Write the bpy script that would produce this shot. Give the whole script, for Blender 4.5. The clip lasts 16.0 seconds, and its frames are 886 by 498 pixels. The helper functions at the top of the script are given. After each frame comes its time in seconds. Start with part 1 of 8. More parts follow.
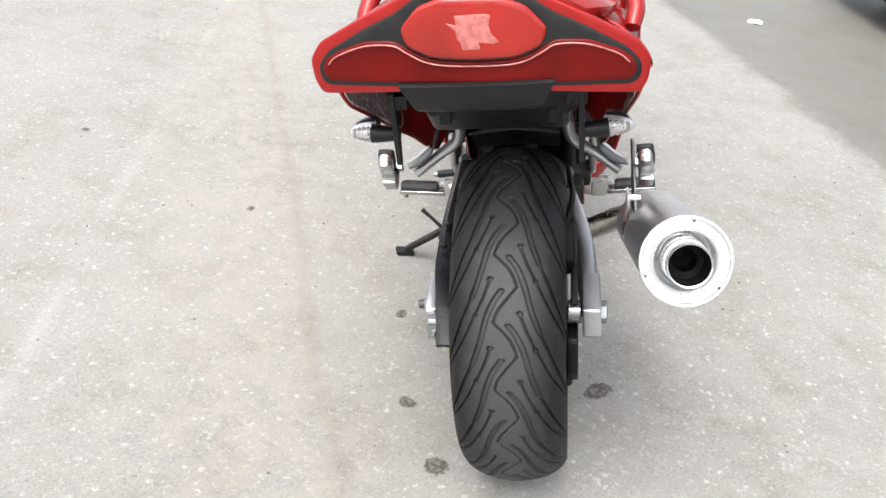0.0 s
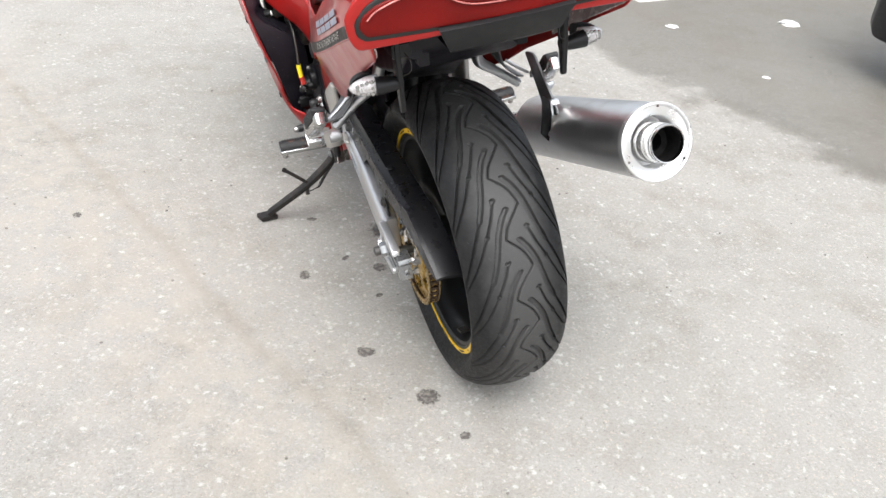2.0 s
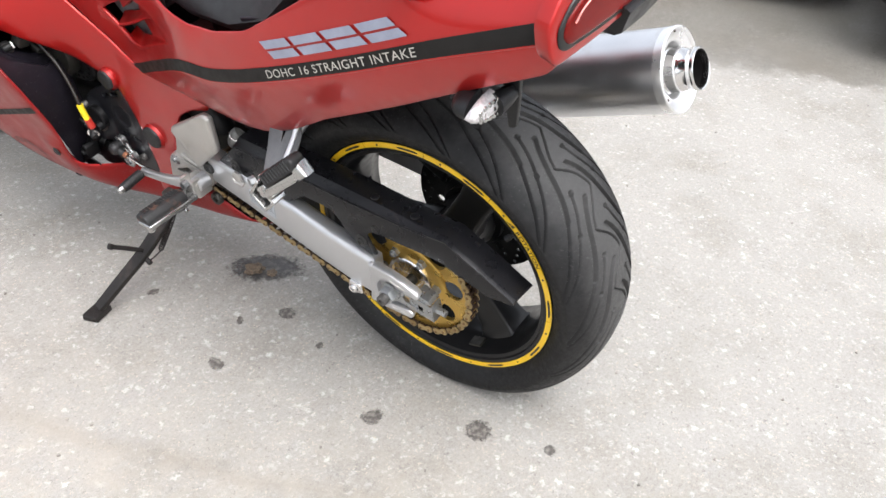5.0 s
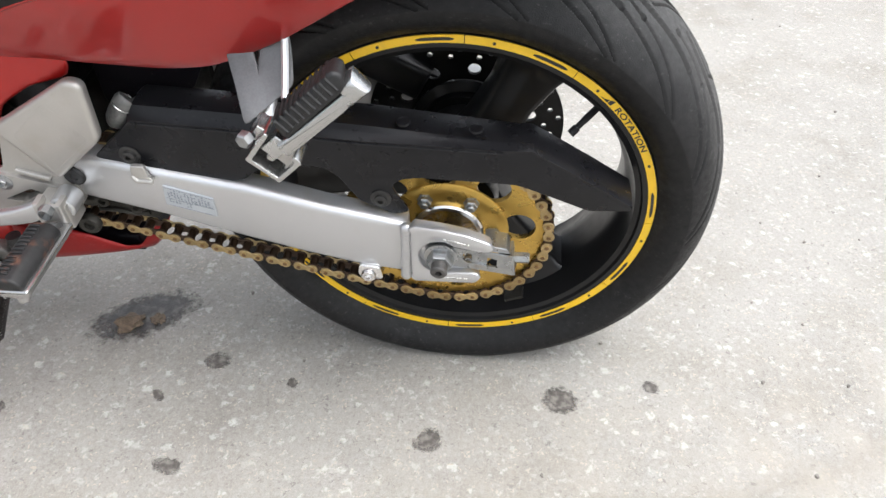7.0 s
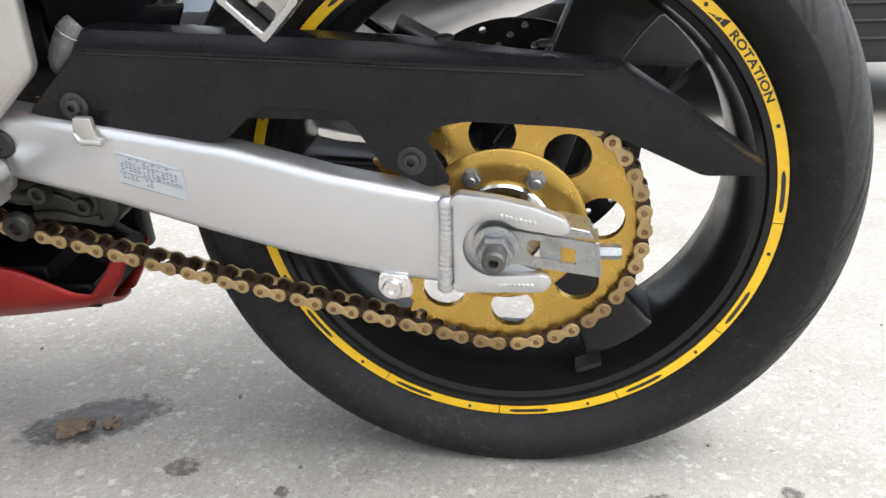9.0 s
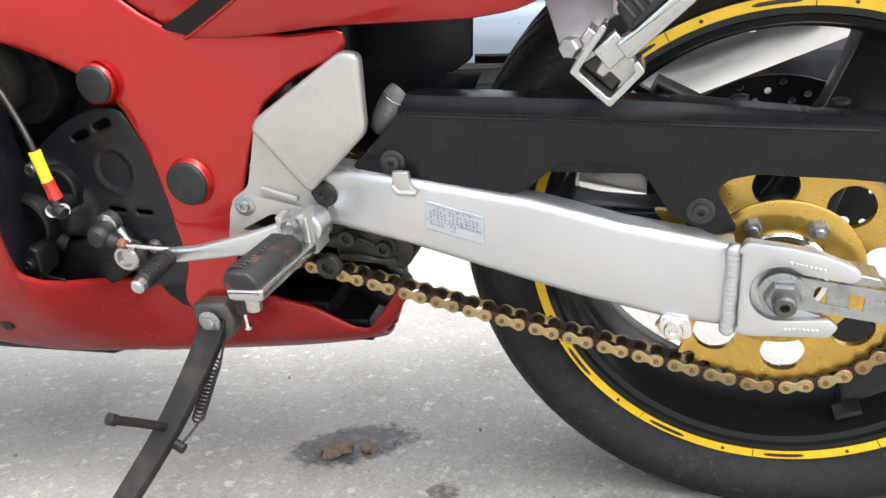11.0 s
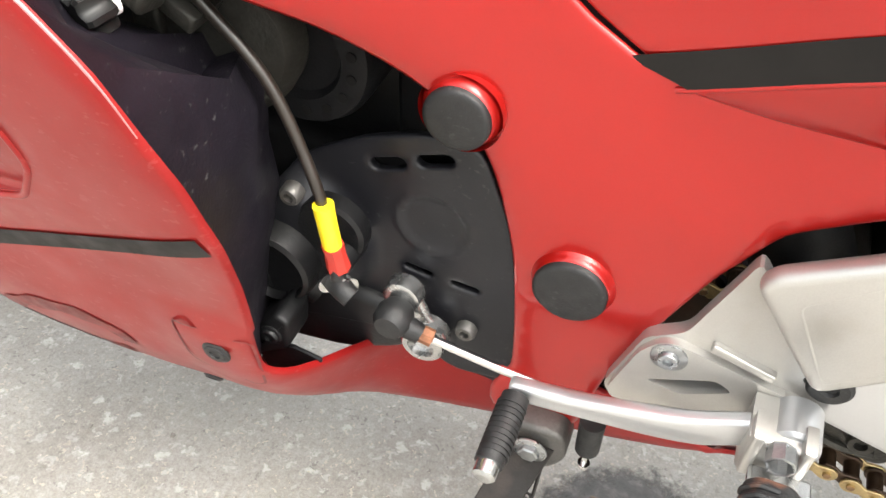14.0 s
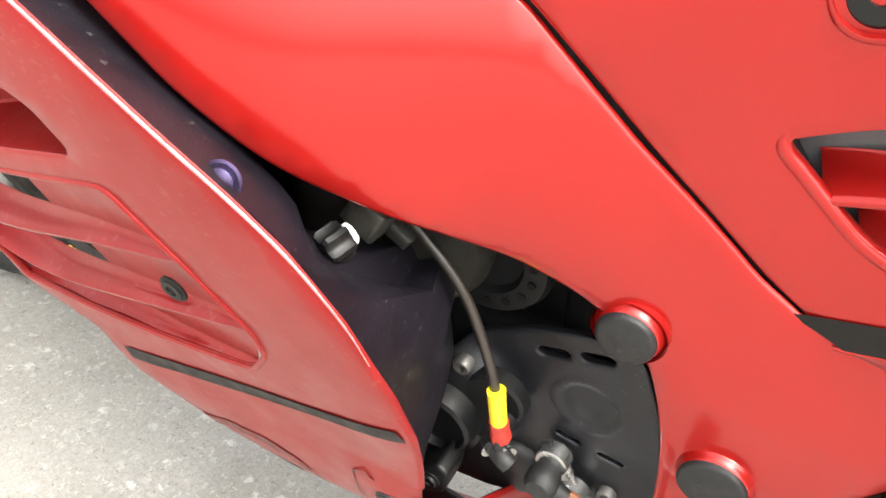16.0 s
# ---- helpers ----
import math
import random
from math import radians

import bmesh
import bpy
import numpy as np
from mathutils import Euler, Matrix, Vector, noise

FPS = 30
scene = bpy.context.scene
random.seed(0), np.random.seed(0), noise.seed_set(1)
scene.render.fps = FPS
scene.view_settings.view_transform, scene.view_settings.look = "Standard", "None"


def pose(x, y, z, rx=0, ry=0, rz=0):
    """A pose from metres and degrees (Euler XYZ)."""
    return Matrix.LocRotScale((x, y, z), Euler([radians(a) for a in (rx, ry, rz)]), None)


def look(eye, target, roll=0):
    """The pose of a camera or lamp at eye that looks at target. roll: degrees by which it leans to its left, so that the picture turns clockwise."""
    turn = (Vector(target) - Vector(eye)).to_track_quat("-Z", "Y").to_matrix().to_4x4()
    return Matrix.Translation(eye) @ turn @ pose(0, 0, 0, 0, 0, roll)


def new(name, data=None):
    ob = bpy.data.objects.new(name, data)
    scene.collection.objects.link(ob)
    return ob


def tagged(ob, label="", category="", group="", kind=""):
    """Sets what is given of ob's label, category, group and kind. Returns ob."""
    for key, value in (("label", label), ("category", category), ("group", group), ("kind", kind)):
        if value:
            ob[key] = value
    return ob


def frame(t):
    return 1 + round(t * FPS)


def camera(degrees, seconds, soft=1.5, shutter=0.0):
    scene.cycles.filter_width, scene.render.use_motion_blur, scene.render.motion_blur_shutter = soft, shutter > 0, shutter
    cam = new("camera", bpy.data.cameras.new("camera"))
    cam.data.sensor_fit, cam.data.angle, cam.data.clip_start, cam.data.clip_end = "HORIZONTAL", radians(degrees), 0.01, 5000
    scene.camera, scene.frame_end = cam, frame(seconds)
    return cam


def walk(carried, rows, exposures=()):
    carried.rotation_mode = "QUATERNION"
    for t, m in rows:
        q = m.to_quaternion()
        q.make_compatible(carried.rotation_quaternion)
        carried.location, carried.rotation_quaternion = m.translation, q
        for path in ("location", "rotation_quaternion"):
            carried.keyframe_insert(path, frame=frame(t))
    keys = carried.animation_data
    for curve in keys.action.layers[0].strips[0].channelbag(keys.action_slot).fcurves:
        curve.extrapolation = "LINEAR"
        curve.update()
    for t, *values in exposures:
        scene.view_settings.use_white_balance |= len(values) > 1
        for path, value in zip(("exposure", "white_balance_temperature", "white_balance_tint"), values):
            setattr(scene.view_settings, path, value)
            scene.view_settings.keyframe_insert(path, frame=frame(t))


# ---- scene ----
import mathutils

# ---------------- camera ----------------
cam = camera(56.68, 16.0, 1.5)
PATH = [
    (0, (-0.1269, -1.339, 1.1905), (-0.2434, 0.3859, 0.1849), 7.70),
    (0.5, (-0.229, -1.3809, 1.1814), (-0.273, 0.385, 0.2436), 7.89),
    (1, (-0.3824, -1.3527, 1.1604), (-0.1964, 0.3387, 0.1093), 6.85),
    (1.5, (-0.4964, -1.3267, 1.1572), (-0.1755, 0.325, 0.076), 5.18),
    (2, (-0.66, -1.336, 1.1561), (-0.0061, 0.2369, 0.108), 6.13),
    (2.5, (-0.8155, -1.3184, 1.1555), (0.0122, 0.1892, 0.1347), 6.23),
    (3, (-0.9189, -1.1817, 1.1215), (0.0428, 0.2529, 0.1129), 5.73),
    (3.5, (-0.9679, -1.029, 1.115), (0.1634, 0.23, 0.0496), 3.64),
    (3.7, (-0.994, -0.9902, 1.118), (0.1591, 0.2494, 0.0532), 3.16),
    (5.8, (-1.0653, -0.3717, 1.0693), (0.412, 0.215, -0.1445), 0.95),
    (6, (-1.0437, -0.3126, 1.0575), (0.4486, 0.2092, -0.1676), -0.37),
    (6.5, (-1.0348, -0.1573, 0.9678), (0.5583, 0.113, -0.2107), -0.71),
    (7, (-0.9649, -0.0777, 0.8204), (0.6528, 0.1024, -0.3417), -0.73),
    (7.5, (-0.875, -0.0549, 0.6163), (0.8877, 0.1451, -0.3072), -0.79),
    (8, (-0.8281, -0.0544, 0.5062), (1.0323, 0.1442, -0.2006), -0.01),
    (8.2, (-0.8221, -0.0506, 0.4899), (1.0608, 0.1385, -0.1575), -0.31),
    (10.3, (-0.9066, 0.023, 0.4686), (0.971, 0.4294, -0.0877), -2.94),
    (10.5, (-0.9126, 0.0398, 0.4763), (0.9612, 0.4922, -0.0569), -3.17),
    (11, (-0.9285, 0.0817, 0.4928), (0.926, 0.6565, 0.0126), -3.20),
    (11.5, (-0.9297, 0.1211, 0.5227), (0.8947, 0.8009, 0.0651), -2.39),
    (12, (-0.9493, 0.1643, 0.6132), (0.7507, 1.0321, 0.0157), -0.61),
    (12.5, (-0.9005, 0.2307, 0.765), (0.6079, 1.2455, -0.0687), -2.36),
    (13, (-0.7912, 0.4193, 0.7752), (0.7505, 1.2561, -0.1855), 0.32),
    (13.5, (-0.6775, 0.4834, 0.7094), (0.926, 1.05, -0.343), 5.00),
    (14, (-0.6127, 0.5219, 0.6577), (0.9566, 1.0093, -0.4823), 6.89),
    (14.5, (-0.5923, 0.5443, 0.6528), (0.9483, 1.1101, -0.4902), 7.12),
    (15, (-0.6003, 0.5694, 0.6823), (0.9286, 1.1976, -0.4438), 7.31),
    (15.5, (-0.61, 0.5733, 0.7249), (0.9108, 1.2854, -0.3615), 6.79),
    (16, (-0.6356, 0.5702, 0.7648), (0.8709, 1.3062, -0.3255), 6.91),
]
walk(cam, [(t, look(eye, target, roll)) for t, eye, target, roll in PATH], [(0.0, 0.96, 6280, 9), (3.5, 0.97, 6300, 9), (6.0, 1.17, 6250, 11), (7.0, 1.12, 6250, 9), (8.2, 1.22, 6250, 9), (11.0, 1.6, 6220, 8), (11.6, 1.7, 6350, 8), (12.5, 1.78, 6400, 9), (13.3, 1.90, 6550, 8), (14.5, 2.07, 6700, 6), (15.5, 2.22, 6650, 5), (16.0, 2.07, 6700, 6)])
SKY, SUN = 0.19, 0.3

# ---------------- light ----------------
world = bpy.data.worlds.new("World")
scene.world = world
world.use_nodes = True
wn, wl = world.node_tree.nodes, world.node_tree.links
wn.clear()
sky = wn.new("ShaderNodeTexSky")
sky.sky_type = "NISHITA"
sky.sun_disc = False
sky.sun_elevation, sky.sun_rotation = radians(60), radians(203)
sky.air_density, sky.dust_density, sky.ozone_density = 1.2, 6.0, 0.6
wash = wn.new("ShaderNodeHueSaturation")
wash.inputs["Saturation"].default_value = 0.25
back = wn.new("ShaderNodeBackground")
back.inputs["Strength"].default_value = SKY
wout = wn.new("ShaderNodeOutputWorld")
wl.new(sky.outputs[0], wash.inputs["Color"])
wl.new(wash.outputs[0], back.inputs["Color"])
wl.new(back.outputs[0], wout.inputs["Surface"])
sun_data = bpy.data.lights.new("sun", "SUN")
sun_data.energy, sun_data.angle, sun_data.color = SUN, radians(60), (1.0, 0.985, 0.965)
sun = new("sun", sun_data)
sun.matrix_world = look((-0.5, -1.2, 5.0), (0, 0, 0))


# ---------------- materials ----------------
def mat(name, base, rough=0.5, metal=0.0, var=0.2, scale=30.0, fine=400.0, bump=0.0, coat=0.0, tint=None, amount=0.0, spots=6.0, random=0.0, spec=0.5):
    """A surface with colour variation at two scales, an uneven gloss, fine relief, and stains of a second colour."""
    m = bpy.data.materials.new(name)
    m.use_nodes = True
    n, l = m.node_tree.nodes, m.node_tree.links
    b = n["Principled BSDF"]
    b.inputs["Metallic"].default_value = metal
    b.inputs["Coat Weight"].default_value = coat
    b.inputs["Coat Roughness"].default_value = 0.12
    b.inputs["Specular IOR Level"].default_value = spec
    tc = n.new("ShaderNodeTexCoord")

    def noise_at(s, detail=4.0):
        t = n.new("ShaderNodeTexNoise")
        t.inputs["Scale"].default_value, t.inputs["Detail"].default_value = s, detail
        l.new(tc.outputs["Object"], t.inputs["Vector"])
        return t.outputs["Fac"]

    def ramp(value, lo, hi, a, c):
        r = n.new("ShaderNodeMapRange")
        r.inputs["From Min"].default_value, r.inputs["From Max"].default_value = lo, hi
        r.inputs["To Min"].default_value, r.inputs["To Max"].default_value = a, c
        l.new(value, r.inputs["Value"])
        return r.outputs["Result"]

    def mix(kind, fac, a, c):
        x = n.new("ShaderNodeMix")
        x.data_type, x.blend_type = "RGBA", kind
        if isinstance(fac, float):
            x.inputs["Factor"].default_value = fac
        else:
            l.new(fac, x.inputs["Factor"])
        for socket, v in ((x.inputs["A"], a), (x.inputs["B"], c)):
            if isinstance(v, tuple):
                socket.default_value = (*v, 1)
            else:
                l.new(v, socket)
        return x.outputs["Result"]

    big, small = noise_at(scale), noise_at(fine, 2.0)
    col = mix("MIX", ramp(big, 0.3, 0.7, 0.0, 1.0), tuple(c * (1 - var) for c in base), tuple(min(1, c * (1 + var)) for c in base))
    col = mix("MULTIPLY", ramp(small, 0.3, 0.7, 0.0, min(1.0, 2 * var)), col, (0.7, 0.7, 0.7))
    if random:
        info = n.new("ShaderNodeObjectInfo")
        col = mix("MULTIPLY", ramp(info.outputs["Random"], 0, 1, 0, random), col, (0.45, 0.4, 0.35))
    if tint:
        col = mix("MIX", ramp(noise_at(spots, 6.0), 0.62 - 0.3 * amount, 0.75, 0.0, min(1.0, 0.4 + amount)), col, tint)
    l.new(col, b.inputs["Base Color"])
    l.new(ramp(noise_at(scale * 2.3), 0.3, 0.7, rough * 0.85, min(1.0, rough * 1.2)), b.inputs["Roughness"])
    if bump:
        k = n.new("ShaderNodeBump")
        k.inputs["Strength"].default_value, k.inputs["Distance"].default_value = 0.6, bump
        l.new(small, k.inputs["Height"])
        l.new(k.outputs["Normal"], b.inputs["Normal"])
    return m



def flecks(m, scale, colour, much, cut=0.66):
    """Strews small pale flecks of dust and chips over a surface."""
    n, l = m.node_tree.nodes, m.node_tree.links
    b = n["Principled BSDF"]
    old = b.inputs["Base Color"].links[0].from_socket
    tc, mp = n.new("ShaderNodeTexCoord"), n.new("ShaderNodeMapping")
    mp.inputs["Scale"].default_value = (1.0, 1.0, 1.6)
    mp.inputs["Rotation"].default_value = (0.6, 0.3, 0.2)
    l.new(tc.outputs["Object"], mp.inputs["Vector"])
    t, patch = n.new("ShaderNodeTexNoise"), n.new("ShaderNodeTexNoise")
    t.inputs["Scale"].default_value, t.inputs["Detail"].default_value, t.inputs["Roughness"].default_value = scale, 3, 0.6
    patch.inputs["Scale"].default_value = 14
    l.new(mp.outputs[0], t.inputs["Vector"])
    l.new(mp.outputs[0], patch.inputs["Vector"])
    add = n.new("ShaderNodeMath")
    add.operation = "MULTIPLY_ADD"
    add.inputs[1].default_value = 0.22
    l.new(patch.outputs["Fac"], add.inputs[0])
    l.new(t.outputs["Fac"], add.inputs[2])
    r = n.new("ShaderNodeMapRange")
    r.inputs["From Min"].default_value, r.inputs["From Max"].default_value, r.inputs["To Max"].default_value = cut + 0.11, cut + 0.17, much
    l.new(add.outputs[0], r.inputs["Value"])
    x = n.new("ShaderNodeMix")
    x.data_type = "RGBA"
    l.new(r.outputs["Result"], x.inputs["Factor"])
    l.new(old, x.inputs["A"])
    x.inputs["B"].default_value = (*colour, 1)
    l.new(x.outputs["Result"], b.inputs["Base Color"])
    return m


RED = mat("red candy paint", (0.375, 0.0088, 0.007), 0.36, 0.55, 0.05, 9, 900, 0.0, 0.7, None, 0, 6, 0, 0.3)
RED_DUSTY = mat("dusty red paint", (0.27, 0.0095, 0.0095), 0.40, 0.45, 0.08, 12, 600, 0.0, 0.3, (0.25, 0.040, 0.034), 0.18, 7, 0, 0.25)
flecks(RED_DUSTY, 150, (0.36, 0.10, 0.09), 0.22, 0.61)
STRIPE = mat("dark grey stripe", (0.011, 0.0098, 0.009), 0.48, 0, 0.15, 30, 500, 0, 0.0, None, 0, 6, 0, 0.18)
RED_DECAL = mat("dark red worn decal", (0.13, 0.008, 0.008), 0.5, 0.2, 0.2, 40, 400, 0, 0.1, (0.25, 0.02, 0.018), 0.4, 40)
SILVER_DECAL = mat("silver blue decal", (0.31, 0.33, 0.42), 0.35, 0.5, 0.1, 40, 500)
SILVER_TEXT = mat("silver lettering", (0.52, 0.50, 0.46), 0.4, 0.4, 0.1, 40, 500)
KNOB = mat("black moulded knob", (0.006, 0.006, 0.006), 0.4, 0, 0.2, 40, 500, 0.0, 0.0, None, 0, 6, 0, 0.3)
BLACK_PLASTIC = mat("black moulded plastic", (0.008, 0.008, 0.009), 0.42, 0, 0.2, 30, 900, 0.0003, 0, (0.022, 0.021, 0.021), 0.10, 18, 0, 0.35)
GUARD = mat("scuffed black guard plastic", (0.0085, 0.0085, 0.010), 0.29, 0, 0.2, 22, 800, 0.0002, 0, (0.016, 0.016, 0.017), 0.10, 50, 0, 0.24)
LINER = mat("dusty dark liner", (0.0075, 0.0062, 0.0095), 0.42, 0, 0.25, 20, 500, 0.0003, 0, (0.016, 0.014, 0.018), 0.2, 14, 0, 0.27)
ENGINE = mat("black painted engine metal", (0.007, 0.007, 0.0078), 0.42, 0.2, 0.3, 25, 500, 0.0004, 0, (0.02, 0.019, 0.017), 0.2, 16, 0, 0.35)
ENGINE_GREY = mat("grimy grey casting", (0.040, 0.038, 0.033), 0.5, 0.5, 0.4, 35, 400, 0.0006, 0, (0.020, 0.017, 0.013), 0.4, 20, 0, 0.35)
COVER = mat("satin black cover", (0.0105, 0.0105, 0.0130), 0.36, 0.1, 0.2, 18, 700, 0.0001, 0, (0.018, 0.0175, 0.017), 0.15, 20, 0, 0.34)
ALU = mat("brushed aluminium", (0.55, 0.555, 0.565), 0.36, 0.85, 0.04, 9, 700, 0.0001, 0, (0.50, 0.49, 0.47), 0.08, 22)
DULL_ALU = mat("dull sheet aluminium", (0.16, 0.16, 0.163), 0.5, 0.6, 0.25, 14, 500, 0.0002, 0, (0.09, 0.087, 0.084), 0.3, 25)
CAST = mat("cast aluminium", (0.46, 0.445, 0.42), 0.42, 0.75, 0.07, 12, 900, 0.0002, 0, (0.40, 0.37, 0.32), 0.15, 25)
WELD = mat("aluminium weld bead", (0.6, 0.6, 0.58), 0.35, 0.9, 0.2, 90, 500, 0.0006)
POLISHED = mat("polished aluminium", (0.46, 0.46, 0.455), 0.24, 0.95, 0.05, 20, 600, 0.0, 0, (0.4, 0.38, 0.35), 0.1, 40)
CHROME = mat("bright steel", (0.74, 0.73, 0.72), 0.16, 1.0, 0.05, 30, 500, 0.0)
STEEL = mat("zinc plated bolt steel", (0.36, 0.37, 0.375), 0.30, 0.9, 0.2, 60, 500, 0.0002, 0, (0.2, 0.15, 0.1), 0.2, 60)
DARK_STEEL = mat("dark worn steel", (0.10, 0.095, 0.09), 0.45, 0.6, 0.3, 40, 500, 0.0004, 0, (0.18, 0.13, 0.1), 0.25, 30)
WASHER = mat("dull black zinc", (0.038, 0.037, 0.036), 0.4, 0.5, 0.3, 40, 500, 0.0004)
STAND = mat("weathered stand paint", (0.017, 0.0145, 0.0135), 0.5, 0.1, 0.25, 30, 400, 0.0005, 0, (0.05, 0.038, 0.031), 0.25, 30, 0, 0.3)
MUFFLER = mat("brushed muffler steel", (0.74, 0.74, 0.75), 0.34, 1.0, 0.06, 10, 500, 0.0001, 0, (0.5, 0.47, 0.42), 0.1, 25)
TIP = mat("heat stained steel", (0.60, 0.575, 0.54), 0.25, 1.0, 0.08, 25, 400, 0.0, 0, (0.42, 0.36, 0.30), 0.1, 30)
CAP = mat("bright pressed steel", (0.86, 0.86, 0.86), 0.3, 0.85, 0.05, 20, 500, 0.0, 0, (0.7, 0.68, 0.64), 0.1, 30)
# soot of the tail pipe; also black that stands for depth in openings
SOOT_AND_DEPTH = mat("soot and dark depth", (0.005, 0.0045, 0.0045), 0.7, 0, 0.3, 40, 300, 0.0, 0.0, None, 0, 6, 0, 0.15)
GOLD = mat("gold anodised sprocket", (0.56, 0.36, 0.085), 0.28, 0.85, 0.1, 20, 600, 0.0001, 0, (0.40, 0.26, 0.06), 0.04, 20)
CHAIN_GOLD = mat("gold chain plate", (0.50, 0.38, 0.19), 0.36, 0.8, 0.25, 90, 700, 0.0002, 0, (0.12, 0.07, 0.03), 0.3, 110, 0.6)
CHAIN_RUST = mat("greasy brown chain plate", (0.07, 0.04, 0.022), 0.5, 0.5, 0.4, 90, 700, 0.0003, 0, (0.02, 0.015, 0.012), 0.4, 90, 0.4)
PIN = mat("chain pin", (0.20, 0.12, 0.06), 0.4, 0.8, 0.3, 200, 900)
RUBBER = mat("black rubber", (0.0085, 0.0085, 0.009), 0.55, 0, 0.25, 60, 700, 0.0003, 0, (0.028, 0.026, 0.024), 0.12, 30)
WORN_RUBBER = mat("worn peg rubber", (0.010, 0.010, 0.0105), 0.6, 0, 0.3, 60, 700, 0.0004, 0, (0.27, 0.11, 0.06), 0.30, 45)
RIM = mat("black wheel paint", (0.0095, 0.0095, 0.010), 0.34, 0.1, 0.15, 30, 600, 0.0, 0.2, (0.009, 0.009, 0.009), 0.08, 12, 0, 0.25)
for m, much in ((GUARD, 0.07), (LINER, 0.2), (COVER, 0.12), (RUBBER, 0.1)):
    flecks(m, 170, (0.16, 0.155, 0.15), much, 0.64)
# pale pink that stands for the highlight on the fairing's rolled edge
EDGE_GLINT = mat("pale edge highlight colour", (0.50, 0.17, 0.17), 0.3, 0, 0.25, 60, 500, 0, 0.6)
TAPE = mat("yellow rim tape", (0.80, 0.50, 0.012), 0.35, 0, 0.06, 40, 500, 0, 0.2, (0.5, 0.33, 0.05), 0.1, 40)
TAPE_INK = mat("black ink", (0.02, 0.02, 0.02), 0.5)
DISC = mat("dark brake disc", (0.022, 0.022, 0.023), 0.35, 0.8, 0.2, 30, 600, 0.0002)
DISC_BRIGHT = mat("steel brake disc", (0.34, 0.32, 0.30), 0.35, 0.8, 0.12, 25, 600, 0.0002)
RED_LENS = mat("dark red lens plastic", (0.13, 0.004, 0.003), 0.22, 0, 0.25, 10, 900, 0, 0.08, None, 0, 6, 0, 0.15)
RED_LENS_BRIGHT = mat("bright red lens plastic", (0.33, 0.013, 0.007), 0.12, 0, 0.2, 14, 300, 0, 0.5, None, 0, 6, 0, 0.4)
# pale pink for glints painted onto the rear lamp's lenses
LAMP_GLINT = mat("pale pink lamp glint", (0.62, 0.19, 0.17), 0.18, 0.3, 0.3, 120, 500, 0.0006, 0.5)
BEZEL = mat("black lamp bezel", (0.007, 0.007, 0.007), 0.4, 0, 0.2, 30, 600)
CLEAR = mat("clear faceted lens", (0.62, 0.60, 0.60), 0.12, 0.35, 0.25, 300, 700, 0.0008, 0.6)
SEAT = mat("black vinyl seat", (0.010, 0.010, 0.011), 0.5, 0, 0.2, 30, 1500, 0.0004)
YELLOW = mat("yellow sleeve plastic", (0.80, 0.62, 0.02), 0.4, 0, 0.06, 50, 500, 0, 0.1)
RED_BOOT = mat("red cable boot", (0.45, 0.03, 0.02), 0.45, 0, 0.12, 60, 500)
HOSE = mat("brown black hose", (0.018, 0.014, 0.011), 0.35, 0, 0.15, 60, 600, 0.0001, 0.2)
PURPLE = mat("dark violet screw", (0.06, 0.045, 0.10), 0.3, 0.7, 0.2, 80, 600)
FORK = mat("grey fork paint", (0.33, 0.32, 0.29), 0.35, 0.3, 0.08, 20, 500, 0, 0.2)
LABEL = mat("light silver label", (0.44, 0.465, 0.49), 0.45, 0.4, 0.05, 50, 500)
LABEL_INK = mat("grey label print", (0.20, 0.22, 0.25), 0.5)
RUST = mat("rusty thread", (0.25, 0.10, 0.05), 0.7, 0.2, 0.4, 120, 600, 0.0003)
FOIL = mat("grey duct plastic", (0.12, 0.12, 0.115), 0.42, 0.2, 0.35, 40, 300, 0.0015)
PALE_LINING = mat("light silver", (0.66, 0.57, 0.56), 0.25, 0.2, 0.1, 40, 300, 0.0006, 0.4)
DUCT = mat("grey inner duct", (0.10, 0.10, 0.105), 0.5, 0, 0.2, 30, 500, 0.0002)


# ---------------- mesh helpers ----------------
def finish(me, material, smooth=38):
    me.materials.append(material)
    me.shade_smooth()
    me.set_sharp_from_angle(angle=radians(smooth))


def part(name, bm, material, parent=None, label="", smooth=38):
    """Links a bmesh as one mesh object under a thing or a part."""
    bmesh.ops.recalc_face_normals(bm, faces=bm.faces)
    me = bpy.data.meshes.new(name)
    bm.to_mesh(me)
    bm.free()
    finish(me, material, smooth)
    ob = new(name, me)
    if parent is not None:
        ob.parent = parent
    return tagged(ob, label=label)


def quad_rings(bm, rings, closed=True, cap=True):
    """Skins rings of equal length; cap closes the first and the last."""
    vs = [[bm.verts.new(p) for p in ring] for ring in rings]
    n = len(vs[0])
    for a, b in zip(vs, vs[1:]):
        for i in range(n if closed else n - 1):
            j = (i + 1) % n
            bm.faces.new((a[i], a[j], b[j], b[i]))
    if cap and closed:
        bm.faces.new(vs[0][::-1])
        bm.faces.new(vs[-1])
    return vs


